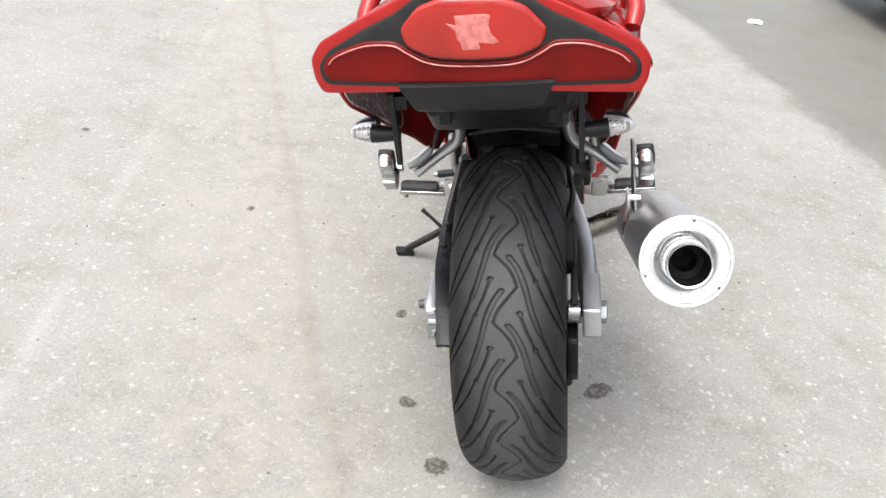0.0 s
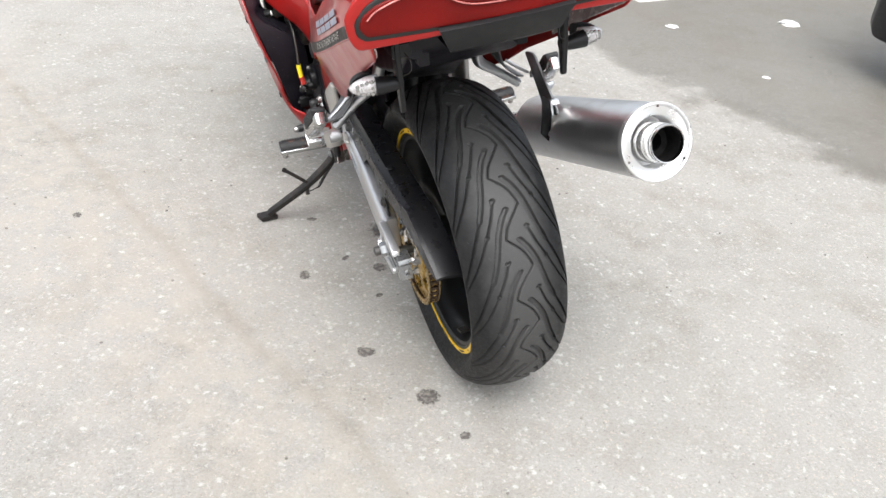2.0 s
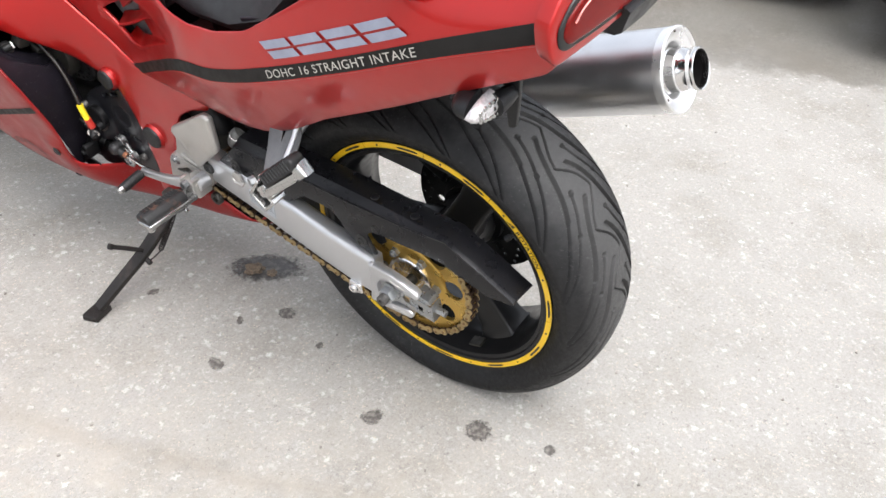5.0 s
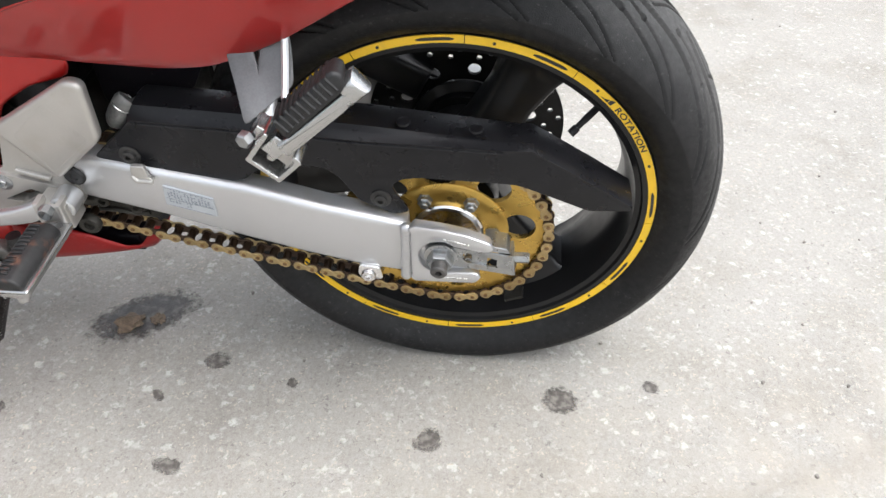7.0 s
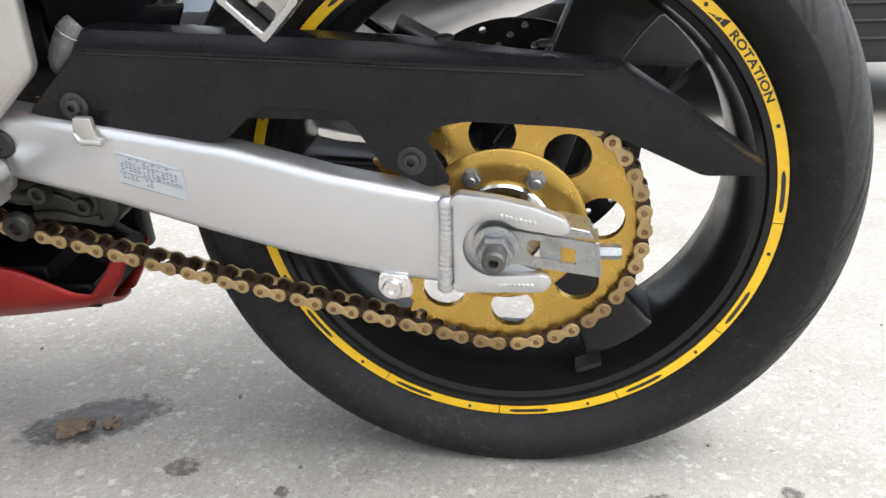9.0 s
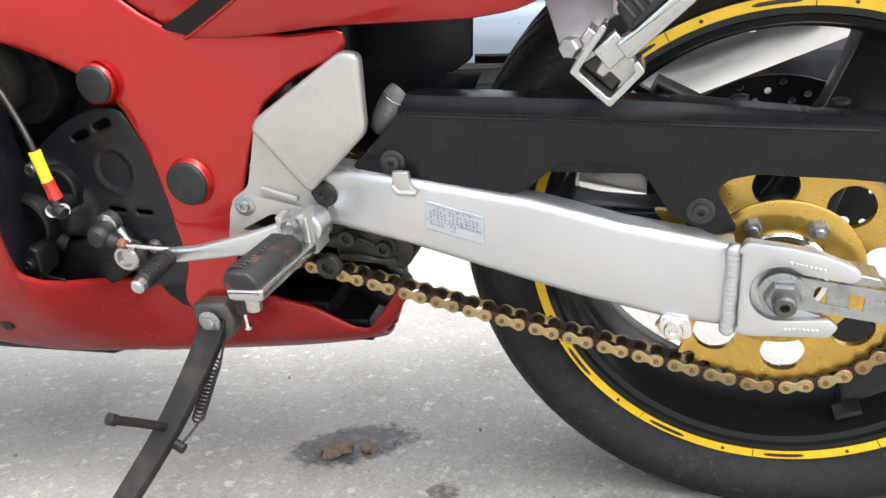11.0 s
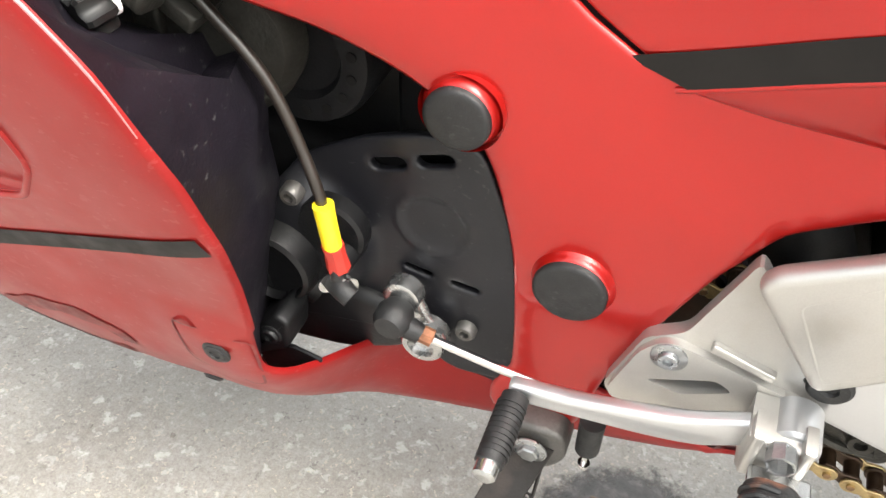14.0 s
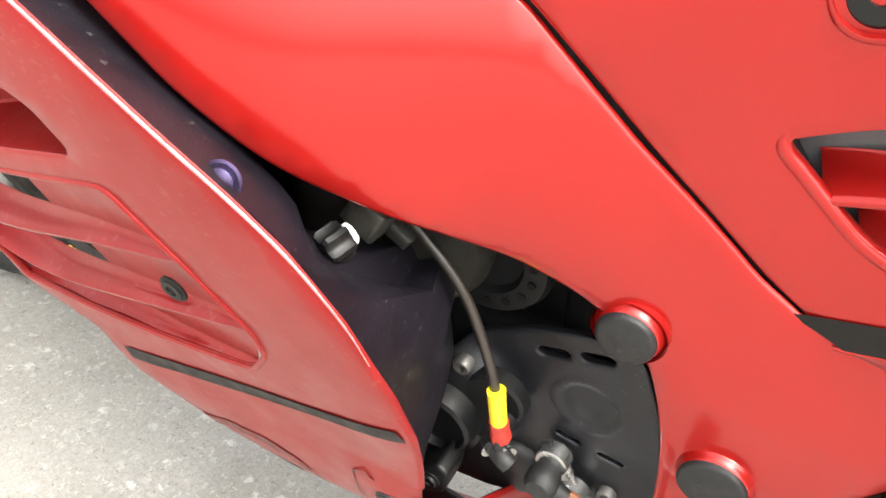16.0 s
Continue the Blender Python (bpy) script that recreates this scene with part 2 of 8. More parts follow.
def inset(poly, d):
    """A closed outline moved inwards by d (outwards: minus)."""
    n, out = len(poly), []
    area = sum(poly[i][0] * poly[(i + 1) % n][1] - poly[(i + 1) % n][0] * poly[i][1] for i in range(n))
    s = 1 if area > 0 else -1
    for i in range(n):
        p, q, r = Vector(poly[i - 1]), Vector(poly[i]), Vector(poly[(i + 1) % n])
        a, b = (q - p).normalized(), (r - q).normalized()
        na, nb = Vector((-a.y, a.x)) * s, Vector((-b.y, b.x)) * s
        m = na + nb
        m = m / max(0.35, m.dot(na)) if m.length > 1e-6 else na
        out.append(tuple(q + m * d))
    return out


def rounded(poly, r, k=4):
    """The outline with its corners rounded by about r."""
    out, n = [], len(poly)
    for i in range(n):
        p, q, s = Vector(poly[i - 1]), Vector(poly[i]), Vector(poly[(i + 1) % n])
        d = min(r, (p - q).length * 0.45, (s - q).length * 0.45)
        a, b = q + (p - q).normalized() * d, q + (s - q).normalized() * d
        for j in range(k + 1):
            t = j / k
            out.append(tuple(a * (1 - t) ** 2 + q * 2 * t * (1 - t) + b * t * t))
    return out


def slab(bm, poly, x0, x1, bev=0.002, warp=None):
    """A plate of a (y, z) outline between x0 and x1 with chamfered edges."""
    f = warp or (lambda x, y, z: (x, y, z))
    rings = []
    turns = (0, 30, 60, 90) if bev > 0.0011 else (0, 90)
    for end, way in ((x0, 1), (x1, -1)):
        rows = [[f(end + way * bev * (1 - math.cos(radians(a))), *p) for p in inset(poly, bev * (1 - math.sin(radians(a))))] for a in turns]
        rings += rows if way > 0 else rows[::-1]
    return quad_rings(bm, rings)


def box(bm, centre, size, bev=0.002, turn=None):
    """A box with chamfered edges; turn is a rotation about its centre."""
    hx, hy, hz = (s / 2 for s in size)
    poly = [(-hy, -hz), (hy, -hz), (hy, hz), (-hy, hz)]
    c, m = Vector(centre), turn or Matrix.Identity(3)
    slab(bm, poly, -hx, hx, min(bev, 0.45 * min(size)), lambda x, y, z: c + m @ Vector((x, y, z)))


def smooth_path(points, k=6):
    """Catmull-Rom through the points."""
    p = [Vector(q) for q in points]
    p = [p[0] * 2 - p[1], *p, p[-1] * 2 - p[-2]]
    out = []
    for a, b, c, d in zip(p, p[1:], p[2:], p[3:]):
        for j in range(k):
            t = j / k
            out.append(0.5 * (2 * b + (c - a) * t + (2 * a - 5 * b + 4 * c - d) * t * t + (3 * b - a - 3 * c + d) * t ** 3))
    return [*out, p[-2]]


def tube(bm, points, radius, seg=12, k=6, cap=True, flat=1.0):
    """A round bar along a smooth path; radius may be a list along the given points; flat squeezes it."""
    path = smooth_path(points, k) if k > 1 else [Vector(p) for p in points]
    if isinstance(radius, (list, tuple)):
        radii = [float(np.interp(i / (len(path) - 1) * (len(radius) - 1), range(len(radius)), radius)) for i in range(len(path))]
    else:
        radii = [radius] * len(path)
    side = None
    rings = []
    for i, q in enumerate(path):
        way = (path[min(i + 1, len(path) - 1)] - path[max(i - 1, 0)]).normalized()
        if side is None:
            side = way.cross(Vector((0.13, 0.21, 0.97)))
            if side.length < 0.1:
                side = way.cross(Vector((1, 0, 0)))
        side = (side - way * side.dot(way)).normalized()
        up = way.cross(side)
        rings.append([q + (side * math.cos(a) * flat + up * math.sin(a)) * radii[i] for a in (2 * math.pi * s / seg for s in range(seg))])
    quad_rings(bm, rings, cap=cap)


def frame_of(axis):
    a = Vector(axis).normalized()
    u = a.cross(Vector((0, 0, 1)))
    if u.length < 0.1:
        u = a.cross(Vector((0, 1, 0)))
    u.normalize()
    return a, u, a.cross(u)


def lathe(bm, profile, centre, axis, seg=32, cap=True, turn=0.0):
    """Turns (along, radius) pairs about an axis through centre."""
    a, u, v = frame_of(axis)
    c = Vector(centre)
    rings = [[c + a * h + (u * math.cos(t) + v * math.sin(t)) * r for t in (turn + 2 * math.pi * s / seg for s in range(seg))] for h, r in profile]
    quad_rings(bm, rings, cap=cap)


def bolt(bm, centre, axis, r=0.006, h=0.005, washer=0.0, socket=True):
    """A bolt head, hexagonal or with a socket, on a washer."""
    if washer:
        lathe(bm, [(0, washer), (0.0012, washer), (0.0018, washer - 0.0008)], centre, axis, 20)
    if socket:
        lathe(bm, [(0.001, r), (h * 0.8, r), (h, r * 0.9), (h, r * 0.5), (h * 0.5, r * 0.45)], centre, axis, 18)
    else:
        lathe(bm, [(0.001, r), (h * 0.85, r), (h, r * 0.85)], centre, axis, 6)


def arc(cy, cz, r, a0, a1, n):
    return [(cy + r * math.cos(radians(a0 + (a1 - a0) * i / n)), cz + r * math.sin(radians(a0 + (a1 - a0) * i / n))) for i in range(n + 1)]


def ease(v, table):
    """A smooth curve through (key, value) pairs."""
    if v <= table[0][0]:
        return table[0][1]
    for i in range(len(table) - 1):
        (a, p), (b, q) = table[i], table[i + 1]
        if v <= b:
            t = (v - a) / (b - a)
            m0 = (q - table[i - 1][1]) / (b - table[i - 1][0]) * (b - a) if i else q - p
            m1 = (table[i + 2][1] - p) / (table[i + 2][0] - a) * (b - a) if i + 2 < len(table) else q - p
            return (2 * t ** 3 - 3 * t * t + 1) * p + (t ** 3 - 2 * t * t + t) * m0 + (3 * t * t - 2 * t ** 3) * q + (t ** 3 - t * t) * m1
    return table[-1][1]


def inside(poly, y, z):
    hit = False
    for i in range(len(poly)):
        (a, b), (c, d) = poly[i - 1], poly[i]
        if (b > z) != (d > z) and y < (c - a) * (z - b) / (d - b) + a:
            hit = not hit
    return hit


def dense(poly, step):
    out = []
    for i in range(len(poly)):
        p, q = Vector(poly[i]), Vector(poly[(i + 1) % len(poly)])
        n = max(1, int((q - p).length / step))
        out += [tuple(p + (q - p) * j / n) for j in range(n)]
    return out


def panel(bm, outline, surf, holes=(), step=0.014, thick=0.005, lip=0.0025, flip=1, hole_lip=None):
    """A curved sheet: an outline (with holes) in two coordinates, laid on surf(a, b) -> (x, y, z), with rolled edges and a back."""
    loops = [dense(p, step) for p in (outline, *holes)]
    pts, edges, spans = [], [], []
    for lp in loops:
        s = len(pts)
        pts += lp
        edges += [(s + i, s + (i + 1) % len(lp)) for i in range(len(lp))]
        spans.append((s, len(lp)))
    ys, zs = [p[0] for p in loops[0]], [p[1] for p in loops[0]]
    edge = np.array(pts)
    row = 0
    z = min(zs) + step / 2
    while z < max(zs):
        y = min(ys) + step * (0.5 if row % 2 else 0.25)
        while y < max(ys):
            if inside(loops[0], y, z) and not any(inside(h, y, z) for h in loops[1:]) and np.hypot(edge[:, 0] - y, edge[:, 1] - z).min() > 0.45 * step:
                pts.append((y, z))
            y += step
        z += step * 0.87
        row += 1
    vs, _, tris, orig, _, _ = mathutils.geometry.delaunay_2d_cdt([Vector(p) for p in pts], edges, [], 0, 1e-7)
    where = {o: i for i, some in enumerate(orig) for o in some}

    def point(a, b):
        return Vector(surf(a, b))

    def sides(a, b, e=0.002):
        da, db = (point(a + e, b) - point(a - e, b)).normalized(), (point(a, b + e) - point(a, b - e)).normalized()
        return da, db, db.cross(da).normalized() * flip

    top = [bm.verts.new(point(*v)) for v in vs]
    low = [bm.verts.new(point(*v) - sides(*v)[2] * thick) for v in vs]
    for tri in tris:
        a, b = sum(vs[i][0] for i in tri) / 3, sum(vs[i][1] for i in tri) / 3
        if inside(loops[0], a, b) and not any(inside(h, a, b) for h in loops[1:]):
            bm.faces.new([top[i] for i in tri])
            bm.faces.new([low[i] for i in tri][::-1])
    for n, (s, count) in enumerate(spans):
        ring2 = inset(loops[n], -1.0 if n == 0 else 1.0)
        roll = lip if n == 0 or hole_lip is None else hole_lip
        rings = [[top[where[s + i]] for i in range(count)]]
        for off, down in ((0.7, 0.3), (1.0, 1.0)):
            ring = []
            for i in range(count):
                a, b = loops[n][i]
                da, db, nn = sides(a, b)
                o = Vector(ring2[i]) - Vector((a, b))
                o.normalize()
                ring.append(bm.verts.new(point(a, b) + (da * o.x + db * o.y) * roll * off - nn * roll * down))
            rings.append(ring)
        rings.append([low[where[s + i]] for i in range(count)])
        for p, q in zip(rings, rings[1:]):
            for i in range(count):
                j = (i + 1) % count
                bm.faces.new((p[i], p[j], q[j], q[i]))


def ribbon(bm, line, surf, width, off=0.0012, flip=1, slant=0.0):
    """A strip of tape of a given width along a line laid on a surface, a little proud of it."""
    path = line
    vs = []
    for i, p in enumerate(path):
        q, r = Vector(path[max(i - 1, 0)]), Vector(path[min(i + 1, len(path) - 1)])
        t = (r - q).normalized()
        nrm = Vector((-t.y, t.x))
        w = width[i] if isinstance(width, list) else width
        row = []
        for s in (-0.5, -0.25, 0, 0.25, 0.5):
            a, b = Vector(p) + nrm * w * s + t * w * s * slant * max(0.0, 1 - i / 4)
            e = 0.002
            c = Vector(surf(a, b))
            n = (Vector(surf(a, b + e)) - Vector(surf(a, b - e))).cross(Vector(surf(a + e, b)) - Vector(surf(a - e, b))).normalized() * flip
            row.append(c + n * off)
        vs.append([bm.verts.new(v) for v in row])
    for a, b in zip(vs, vs[1:]):
        for i in range(4):
            bm.faces.new((a[i], a[i + 1], b[i + 1], b[i]))


def mirrored(bm):
    for v in bm.verts:
        v.co.x = -v.co.x
    return bm


def lettering(words, size, bold=0.0):
    """Flat letters of the built-in font, as vertices and faces."""
    cu = bpy.data.curves.new("letters", "FONT")
    cu.body, cu.size, cu.space_character, cu.offset = words, size, 1.08, bold
    ob = new("letters", cu)
    me = bpy.data.meshes.new_from_object(ob.evaluated_get(bpy.context.evaluated_depsgraph_get()))
    out = [v.co.copy() for v in me.vertices], [tuple(p.vertices) for p in me.polygons]
    bpy.data.objects.remove(ob)
    bpy.data.meshes.remove(me)
    return out

# ---------------- ground ----------------
def ground_material():
    m = bpy.data.materials.new("worn pale asphalt")
    m.use_nodes = True
    n, l = m.node_tree.nodes, m.node_tree.links
    b = n["Principled BSDF"]
    tc = n.new("ShaderNodeTexCoord")

    def tex(kind, **values):
        t = n.new(kind)
        for key, v in values.items():
            t.inputs[key].default_value = v
        l.new(tc.outputs["Object"], t.inputs["Vector"])
        return t

    def ramp(value, lo, hi, a=0.0, c=1.0):
        r = n.new("ShaderNodeMapRange")
        r.inputs["From Min"].default_value, r.inputs["From Max"].default_value = lo, hi
        r.inputs["To Min"].default_value, r.inputs["To Max"].default_value = a, c
        l.new(value, r.inputs["Value"])
        return r.outputs["Result"]

    def math_node(kind, a, c):
        x = n.new("ShaderNodeMath")
        x.operation = kind
        for i, v in enumerate((a, c)):
            if isinstance(v, (int, float)):
                x.inputs[i].default_value = v
            else:
                l.new(v, x.inputs[i])
        return x.outputs[0]

    def mix(kind, fac, a, c):
        x = n.new("ShaderNodeMix")
        x.data_type, x.blend_type = "RGBA", kind
        if isinstance(fac, float):
            x.inputs["Factor"].default_value = fac
        else:
            l.new(fac, x.inputs["Factor"])
        for socket, v in ((x.inputs["A"], a), (x.inputs["B"], c)):
            if isinstance(v, tuple):
                socket.default_value = (*v, 1)
            else:
                l.new(v, socket)
        return x.outputs["Result"]

    patch = tex("ShaderNodeTexNoise", Scale=1.1, Detail=6.0, Roughness=0.6).outputs["Fac"]
    mid = tex("ShaderNodeTexNoise", Scale=14.0, Detail=6.0, Roughness=0.7).outputs["Fac"]
    grit = tex("ShaderNodeTexNoise", Scale=420.0, Detail=3.0, Roughness=0.7).outputs["Fac"]
    wobble = n.new("ShaderNodeMixRGB")
    wobble.blend_type = "LINEAR_LIGHT"
    wobble.inputs[0].default_value = 0.012
    l.new(tc.outputs["Object"], wobble.inputs[1])
    l.new(tex("ShaderNodeTexNoise", Scale=130.0, Detail=3.0).outputs["Color"], wobble.inputs[2])

    def stones(scale):
        t = n.new("ShaderNodeTexVoronoi")
        t.inputs["Scale"].default_value, t.inputs["Randomness"].default_value = scale, 1.0
        l.new(wobble.outputs[0], t.inputs["Vector"])
        return t

    chips, chips2 = stones(62.0), stones(150.0)
    col = mix("MIX", ramp(patch, 0.35, 0.65), (0.230, 0.218, 0.200), (0.305, 0.291, 0.270))
    col = mix("MIX", ramp(mid, 0.3, 0.72), col, (0.312, 0.296, 0.270))
    gravel = tex("ShaderNodeTexNoise", Scale=150.0, Detail=4.0, Roughness=0.75).outputs["Fac"]
    col = mix("MIX", ramp(gravel, 0.50, 0.70, 0.0, 0.5), col, (0.40, 0.39, 0.37))
    col = mix("MULTIPLY", ramp(gravel, 0.47, 0.30, 0.0, 0.5), col, (0.62, 0.60, 0.575))
    col = mix("MULTIPLY", ramp(grit, 0.3, 0.62, 0.5, 0.0), col, (0.58, 0.57, 0.56))
    soft = tex("ShaderNodeTexNoise", Scale=4.5, Detail=7.0, Roughness=0.62).outputs["Fac"]
    col = mix("MULTIPLY", ramp(soft, 0.52, 0.34, 0.0, 0.6), col, (0.80, 0.775, 0.735))
    # pale and dark stones worn level with the surface
    tone = n.new("ShaderNodeSeparateColor")
    l.new(chips.outputs["Color"], tone.inputs[0])
    tone2 = n.new("ShaderNodeSeparateColor")
    l.new(chips2.outputs["Color"], tone2.inputs[0])
    pale = math_node("MULTIPLY", ramp(math_node("ADD", chips.outputs["Distance"], math_node("MULTIPLY", gravel, 0.55)), 0.74, 0.52), ramp(tone.outputs[0], 0.80, 0.98, 0, 0.5))
    tan = math_node("MULTIPLY", ramp(chips2.outputs["Distance"], 0.42, 0.28), ramp(tone2.outputs[1], 0.62, 0.9, 0, 0.7))
    dark = math_node("MULTIPLY", ramp(chips2.outputs["Distance"], 0.42, 0.28), ramp(tone2.outputs[0], 0.70, 0.95, 0, 0.75))
    col = mix("MIX", dark, col, (0.15, 0.14, 0.13))
    col = mix("MIX", tan, col, (0.42, 0.37, 0.31))
    small = stones(105.0)
    tone3 = n.new("ShaderNodeSeparateColor")
    l.new(small.outputs["Color"], tone3.inputs[0])
    col = mix("MIX", math_node("MULTIPLY", ramp(small.outputs["Distance"], 0.46, 0.30), ramp(tone3.outputs[2], 0.74, 0.98, 0, 0.38)), col, (0.50, 0.49, 0.465))
    col = mix("MIX", pale, col, (0.56, 0.545, 0.52))
    # tan dirt and a long rubbed track along the parked wheel's way
    xyz = n.new("ShaderNodeSeparateXYZ")
    l.new(tc.outputs["Object"], xyz.inputs[0])
    wob = tex("ShaderNodeTexNoise", Scale=2.2, Detail=5.0).outputs["Fac"]
    bend = math_node("MULTIPLY", wob, 0.14)
    line = math_node("ADD", math_node("ADD", xyz.outputs[0], math_node("MULTIPLY", xyz.outputs[1], 0.38)), bend)
    across = math_node("ABSOLUTE", math_node("ADD", line, 0.36), 0)
    col = mix("MIX", ramp(across, 0.035, 0.0, 0, 0.42), col, (0.20, 0.175, 0.145))
    across2 = math_node("ABSOLUTE", math_node("ADD", line, 0.50), 0)
    col = mix("MIX", math_node("MULTIPLY", ramp(across2, 0.42, 0.0, 0, 0.70), ramp(mid, 0.38, 0.66)), col, (0.33, 0.295, 0.25))
    pale_line = math_node("ABSOLUTE", math_node("ADD", math_node("ADD", xyz.outputs[0], math_node("MULTIPLY", xyz.outputs[1], 0.215)), 1.09), 0)
    col = mix("MIX", math_node("MULTIPLY", ramp(pale_line, 0.035, 0.0, 0, 0.20), ramp(wob, 0.35, 0.65)), col, (0.5, 0.49, 0.47))
    # the wet, darker side near the parked cars
    edge = math_node("ADD", math_node("ADD", xyz.outputs[0], math_node("MULTIPLY", xyz.outputs[1], 0.25)), -1.84)
    jag = tex("ShaderNodeTexNoise", Scale=4.0, Detail=9.0, Roughness=0.76).outputs["Fac"]
    wet = ramp(math_node("ADD", edge, math_node("MULTIPLY", math_node("SUBTRACT", jag, 0.5), 0.95)), -0.05, 0.06)
    col = mix("MULTIPLY", math_node("MULTIPLY", wet, 0.85), col, (0.56, 0.545, 0.52))
    brown = tex("ShaderNodeTexNoise", Scale=1.7, Detail=5.0).outputs["Fac"]
    col = mix("MIX", math_node("MULTIPLY", math_node("MULTIPLY", wet, ramp(brown, 0.5, 0.7)), 0.5), col, (0.15, 0.13, 0.105))
    l.new(col, b.inputs["Base Color"])
    l.new(ramp(wet, 0, 1, 0.82, 0.5), b.inputs["Roughness"])
    h = math_node("ADD", math_node("ADD", math_node("MULTIPLY", grit, 0.4), math_node("MULTIPLY", gravel, 0.8)), math_node("ADD", math_node("MULTIPLY", pale, 0.5), math_node("MULTIPLY", mid, 0.6)))
    k = n.new("ShaderNodeBump")
    k.inputs["Strength"].default_value, k.inputs["Distance"].default_value = 0.6, 0.0026
    l.new(h, k.inputs["Height"])
    l.new(k.outputs["Normal"], b.inputs["Normal"])
    return m


bm = bmesh.new()
bmesh.ops.create_grid(bm, x_segments=8, y_segments=8, size=150)
ground = tagged(part("ground", bm, ground_material()), "pale worn asphalt with light stones, a wet darker area and tan stains", "ground", kind="structure")


def blot(name, x, y, r, seed, material, label, category, z=0.0015, squash=0.8, turn=0.0, n=44):
    """A thin stain with a ragged outline lying on the ground."""
    rnd = random.Random(seed)
    k = [(rnd.uniform(-1, 1), rnd.uniform(0, 6.28)) for _ in range(9)]
    bm = bmesh.new()
    rings = []
    for f, h in ((1.0, 0.0002), (0.93, z), (0.6, z)):
        ring = []
        for i in range(n):
            a = 2 * math.pi * i / n
            w = f * r * (1 + sum(c * math.sin((j + 2) * a + p) * 0.34 / (j + 1.6) for j, (c, p) in enumerate(k)))
            ring.append((w * math.cos(a), squash * w * math.sin(a), h))
        rings.append(ring)
    quad_rings(bm, rings, cap=False)
    bm.faces.new(list(bm.verts)[-n:])
    ob = part(name, bm, material)
    ob.matrix_world = pose(x, y, 0, 0, 0, turn)
    return tagged(ob, label, category)


OIL = mat("oil soaked asphalt", (0.075, 0.07, 0.066), 0.45, 0, 0.5, 60, 500, 0.0012, 0, (0.17, 0.155, 0.14), 0.35, 60)
SPOT = mat("old dark spot", (0.12, 0.108, 0.096), 0.75, 0, 0.5, 90, 600, 0.0012, 0, (0.24, 0.22, 0.2), 0.5, 90)


def ragged(m, scale):
    """Lets a stain fade into the ground through noise towards its rim."""
    n, l = m.node_tree.nodes, m.node_tree.links
    tc, ln = n.new("ShaderNodeTexCoord"), n.new("ShaderNodeVectorMath")
    ln.operation = "LENGTH"
    mp = n.new("ShaderNodeMapping")
    mp.inputs["Location"].default_value = (-1, -1, 0)
    mp.inputs["Scale"].default_value = (2, 2, 0)
    l.new(tc.outputs["Generated"], mp.inputs["Vector"])
    l.new(mp.outputs[0], ln.inputs[0])
    nz = n.new("ShaderNodeTexNoise")
    nz.inputs["Scale"].default_value, nz.inputs["Detail"].default_value, nz.inputs["Roughness"].default_value = scale, 8, 0.75
    l.new(tc.outputs["Object"], nz.inputs["Vector"])
    add = n.new("ShaderNodeMath")
    add.operation = "MULTIPLY_ADD"
    add.inputs[1].default_value = 1.5
    l.new(nz.outputs["Fac"], add.inputs[0])
    l.new(ln.outputs["Value"], add.inputs[2])
    r = n.new("ShaderNodeMapRange")
    r.inputs["From Min"].default_value, r.inputs["From Max"].default_value = 1.25, 1.62
    r.inputs["To Min"].default_value, r.inputs["To Max"].default_value = 0.92, 0.0
    l.new(add.outputs[0], r.inputs["Value"])
    l.new(r.outputs["Result"], n["Principled BSDF"].inputs["Alpha"])


ragged(OIL, 45)
ragged(SPOT, 120)
LEAF = mat("dried dirt clod", (0.15, 0.11, 0.075), 0.85, 0, 0.35, 120, 600, 0.001, 0, (0.06, 0.045, 0.032), 0.5, 150)
PAPER = mat("white litter", (0.75, 0.74, 0.72), 0.7, 0, 0.08, 60, 500)
LINE = mat("worn white road paint", (0.62, 0.61, 0.58), 0.7, 0, 0.15, 20, 300, 0.0006, 0, (0.34, 0.33, 0.31), 0.4, 12)
blot("oil_stain", -0.042, 0.492, 0.095, 3, OIL, "dark oily stain on the asphalt under the motorcycle", "stain", turn=-58, squash=0.62, n=72)
for i, (x, y, r, s) in enumerate(((-0.13, 0.345, 0.024, 0.8), (-0.204, 0.406, 0.015, 0.6), (-0.322, 0.347, 0.021, 0.8), (-0.251, 0.023, 0.025, 0.8), (-0.162, -0.145, 0.030, 0.9),
                                  (-0.127, -0.272, 0.015, 0.9), (0.17, 0.18, 0.042, 0.7), (-0.85, 0.748, 0.017, 0.7), (-1.545, 1.09, 0.022, 0.6), (-0.249, 0.616, 0.017, 0.7), (-0.164, 0.226, 0.012, 0.8))):
    blot("asphalt_spot", x, y, r, 20 + i, SPOT, "small dark spot in the pale asphalt", "stain", squash=s, turn=37 * i)


def clod(x, y, r, seed, material, name, label, category, flat=0.5):
    """A rough crumpled lump lying on the ground."""
    bm = bmesh.new()
    bmesh.ops.create_icosphere(bm, subdivisions=3, radius=1.0)
    for v in bm.verts:
        d = noise.noise(v.co * 1.7 + Vector((seed, 0, 0))) * 0.5 + noise.noise(v.co * 4.3 + Vector((0, seed, 0))) * 0.35
        v.co = v.co * (1 + d)
        v.co.z = max(v.co.z * flat, -0.12)
        v.co *= r
    ob = part(name, bm, material, smooth=25)
    ob.matrix_world = pose(x, y, 0.12 * r, 0, 0, 40 * seed)
    return tagged(ob, label, category)


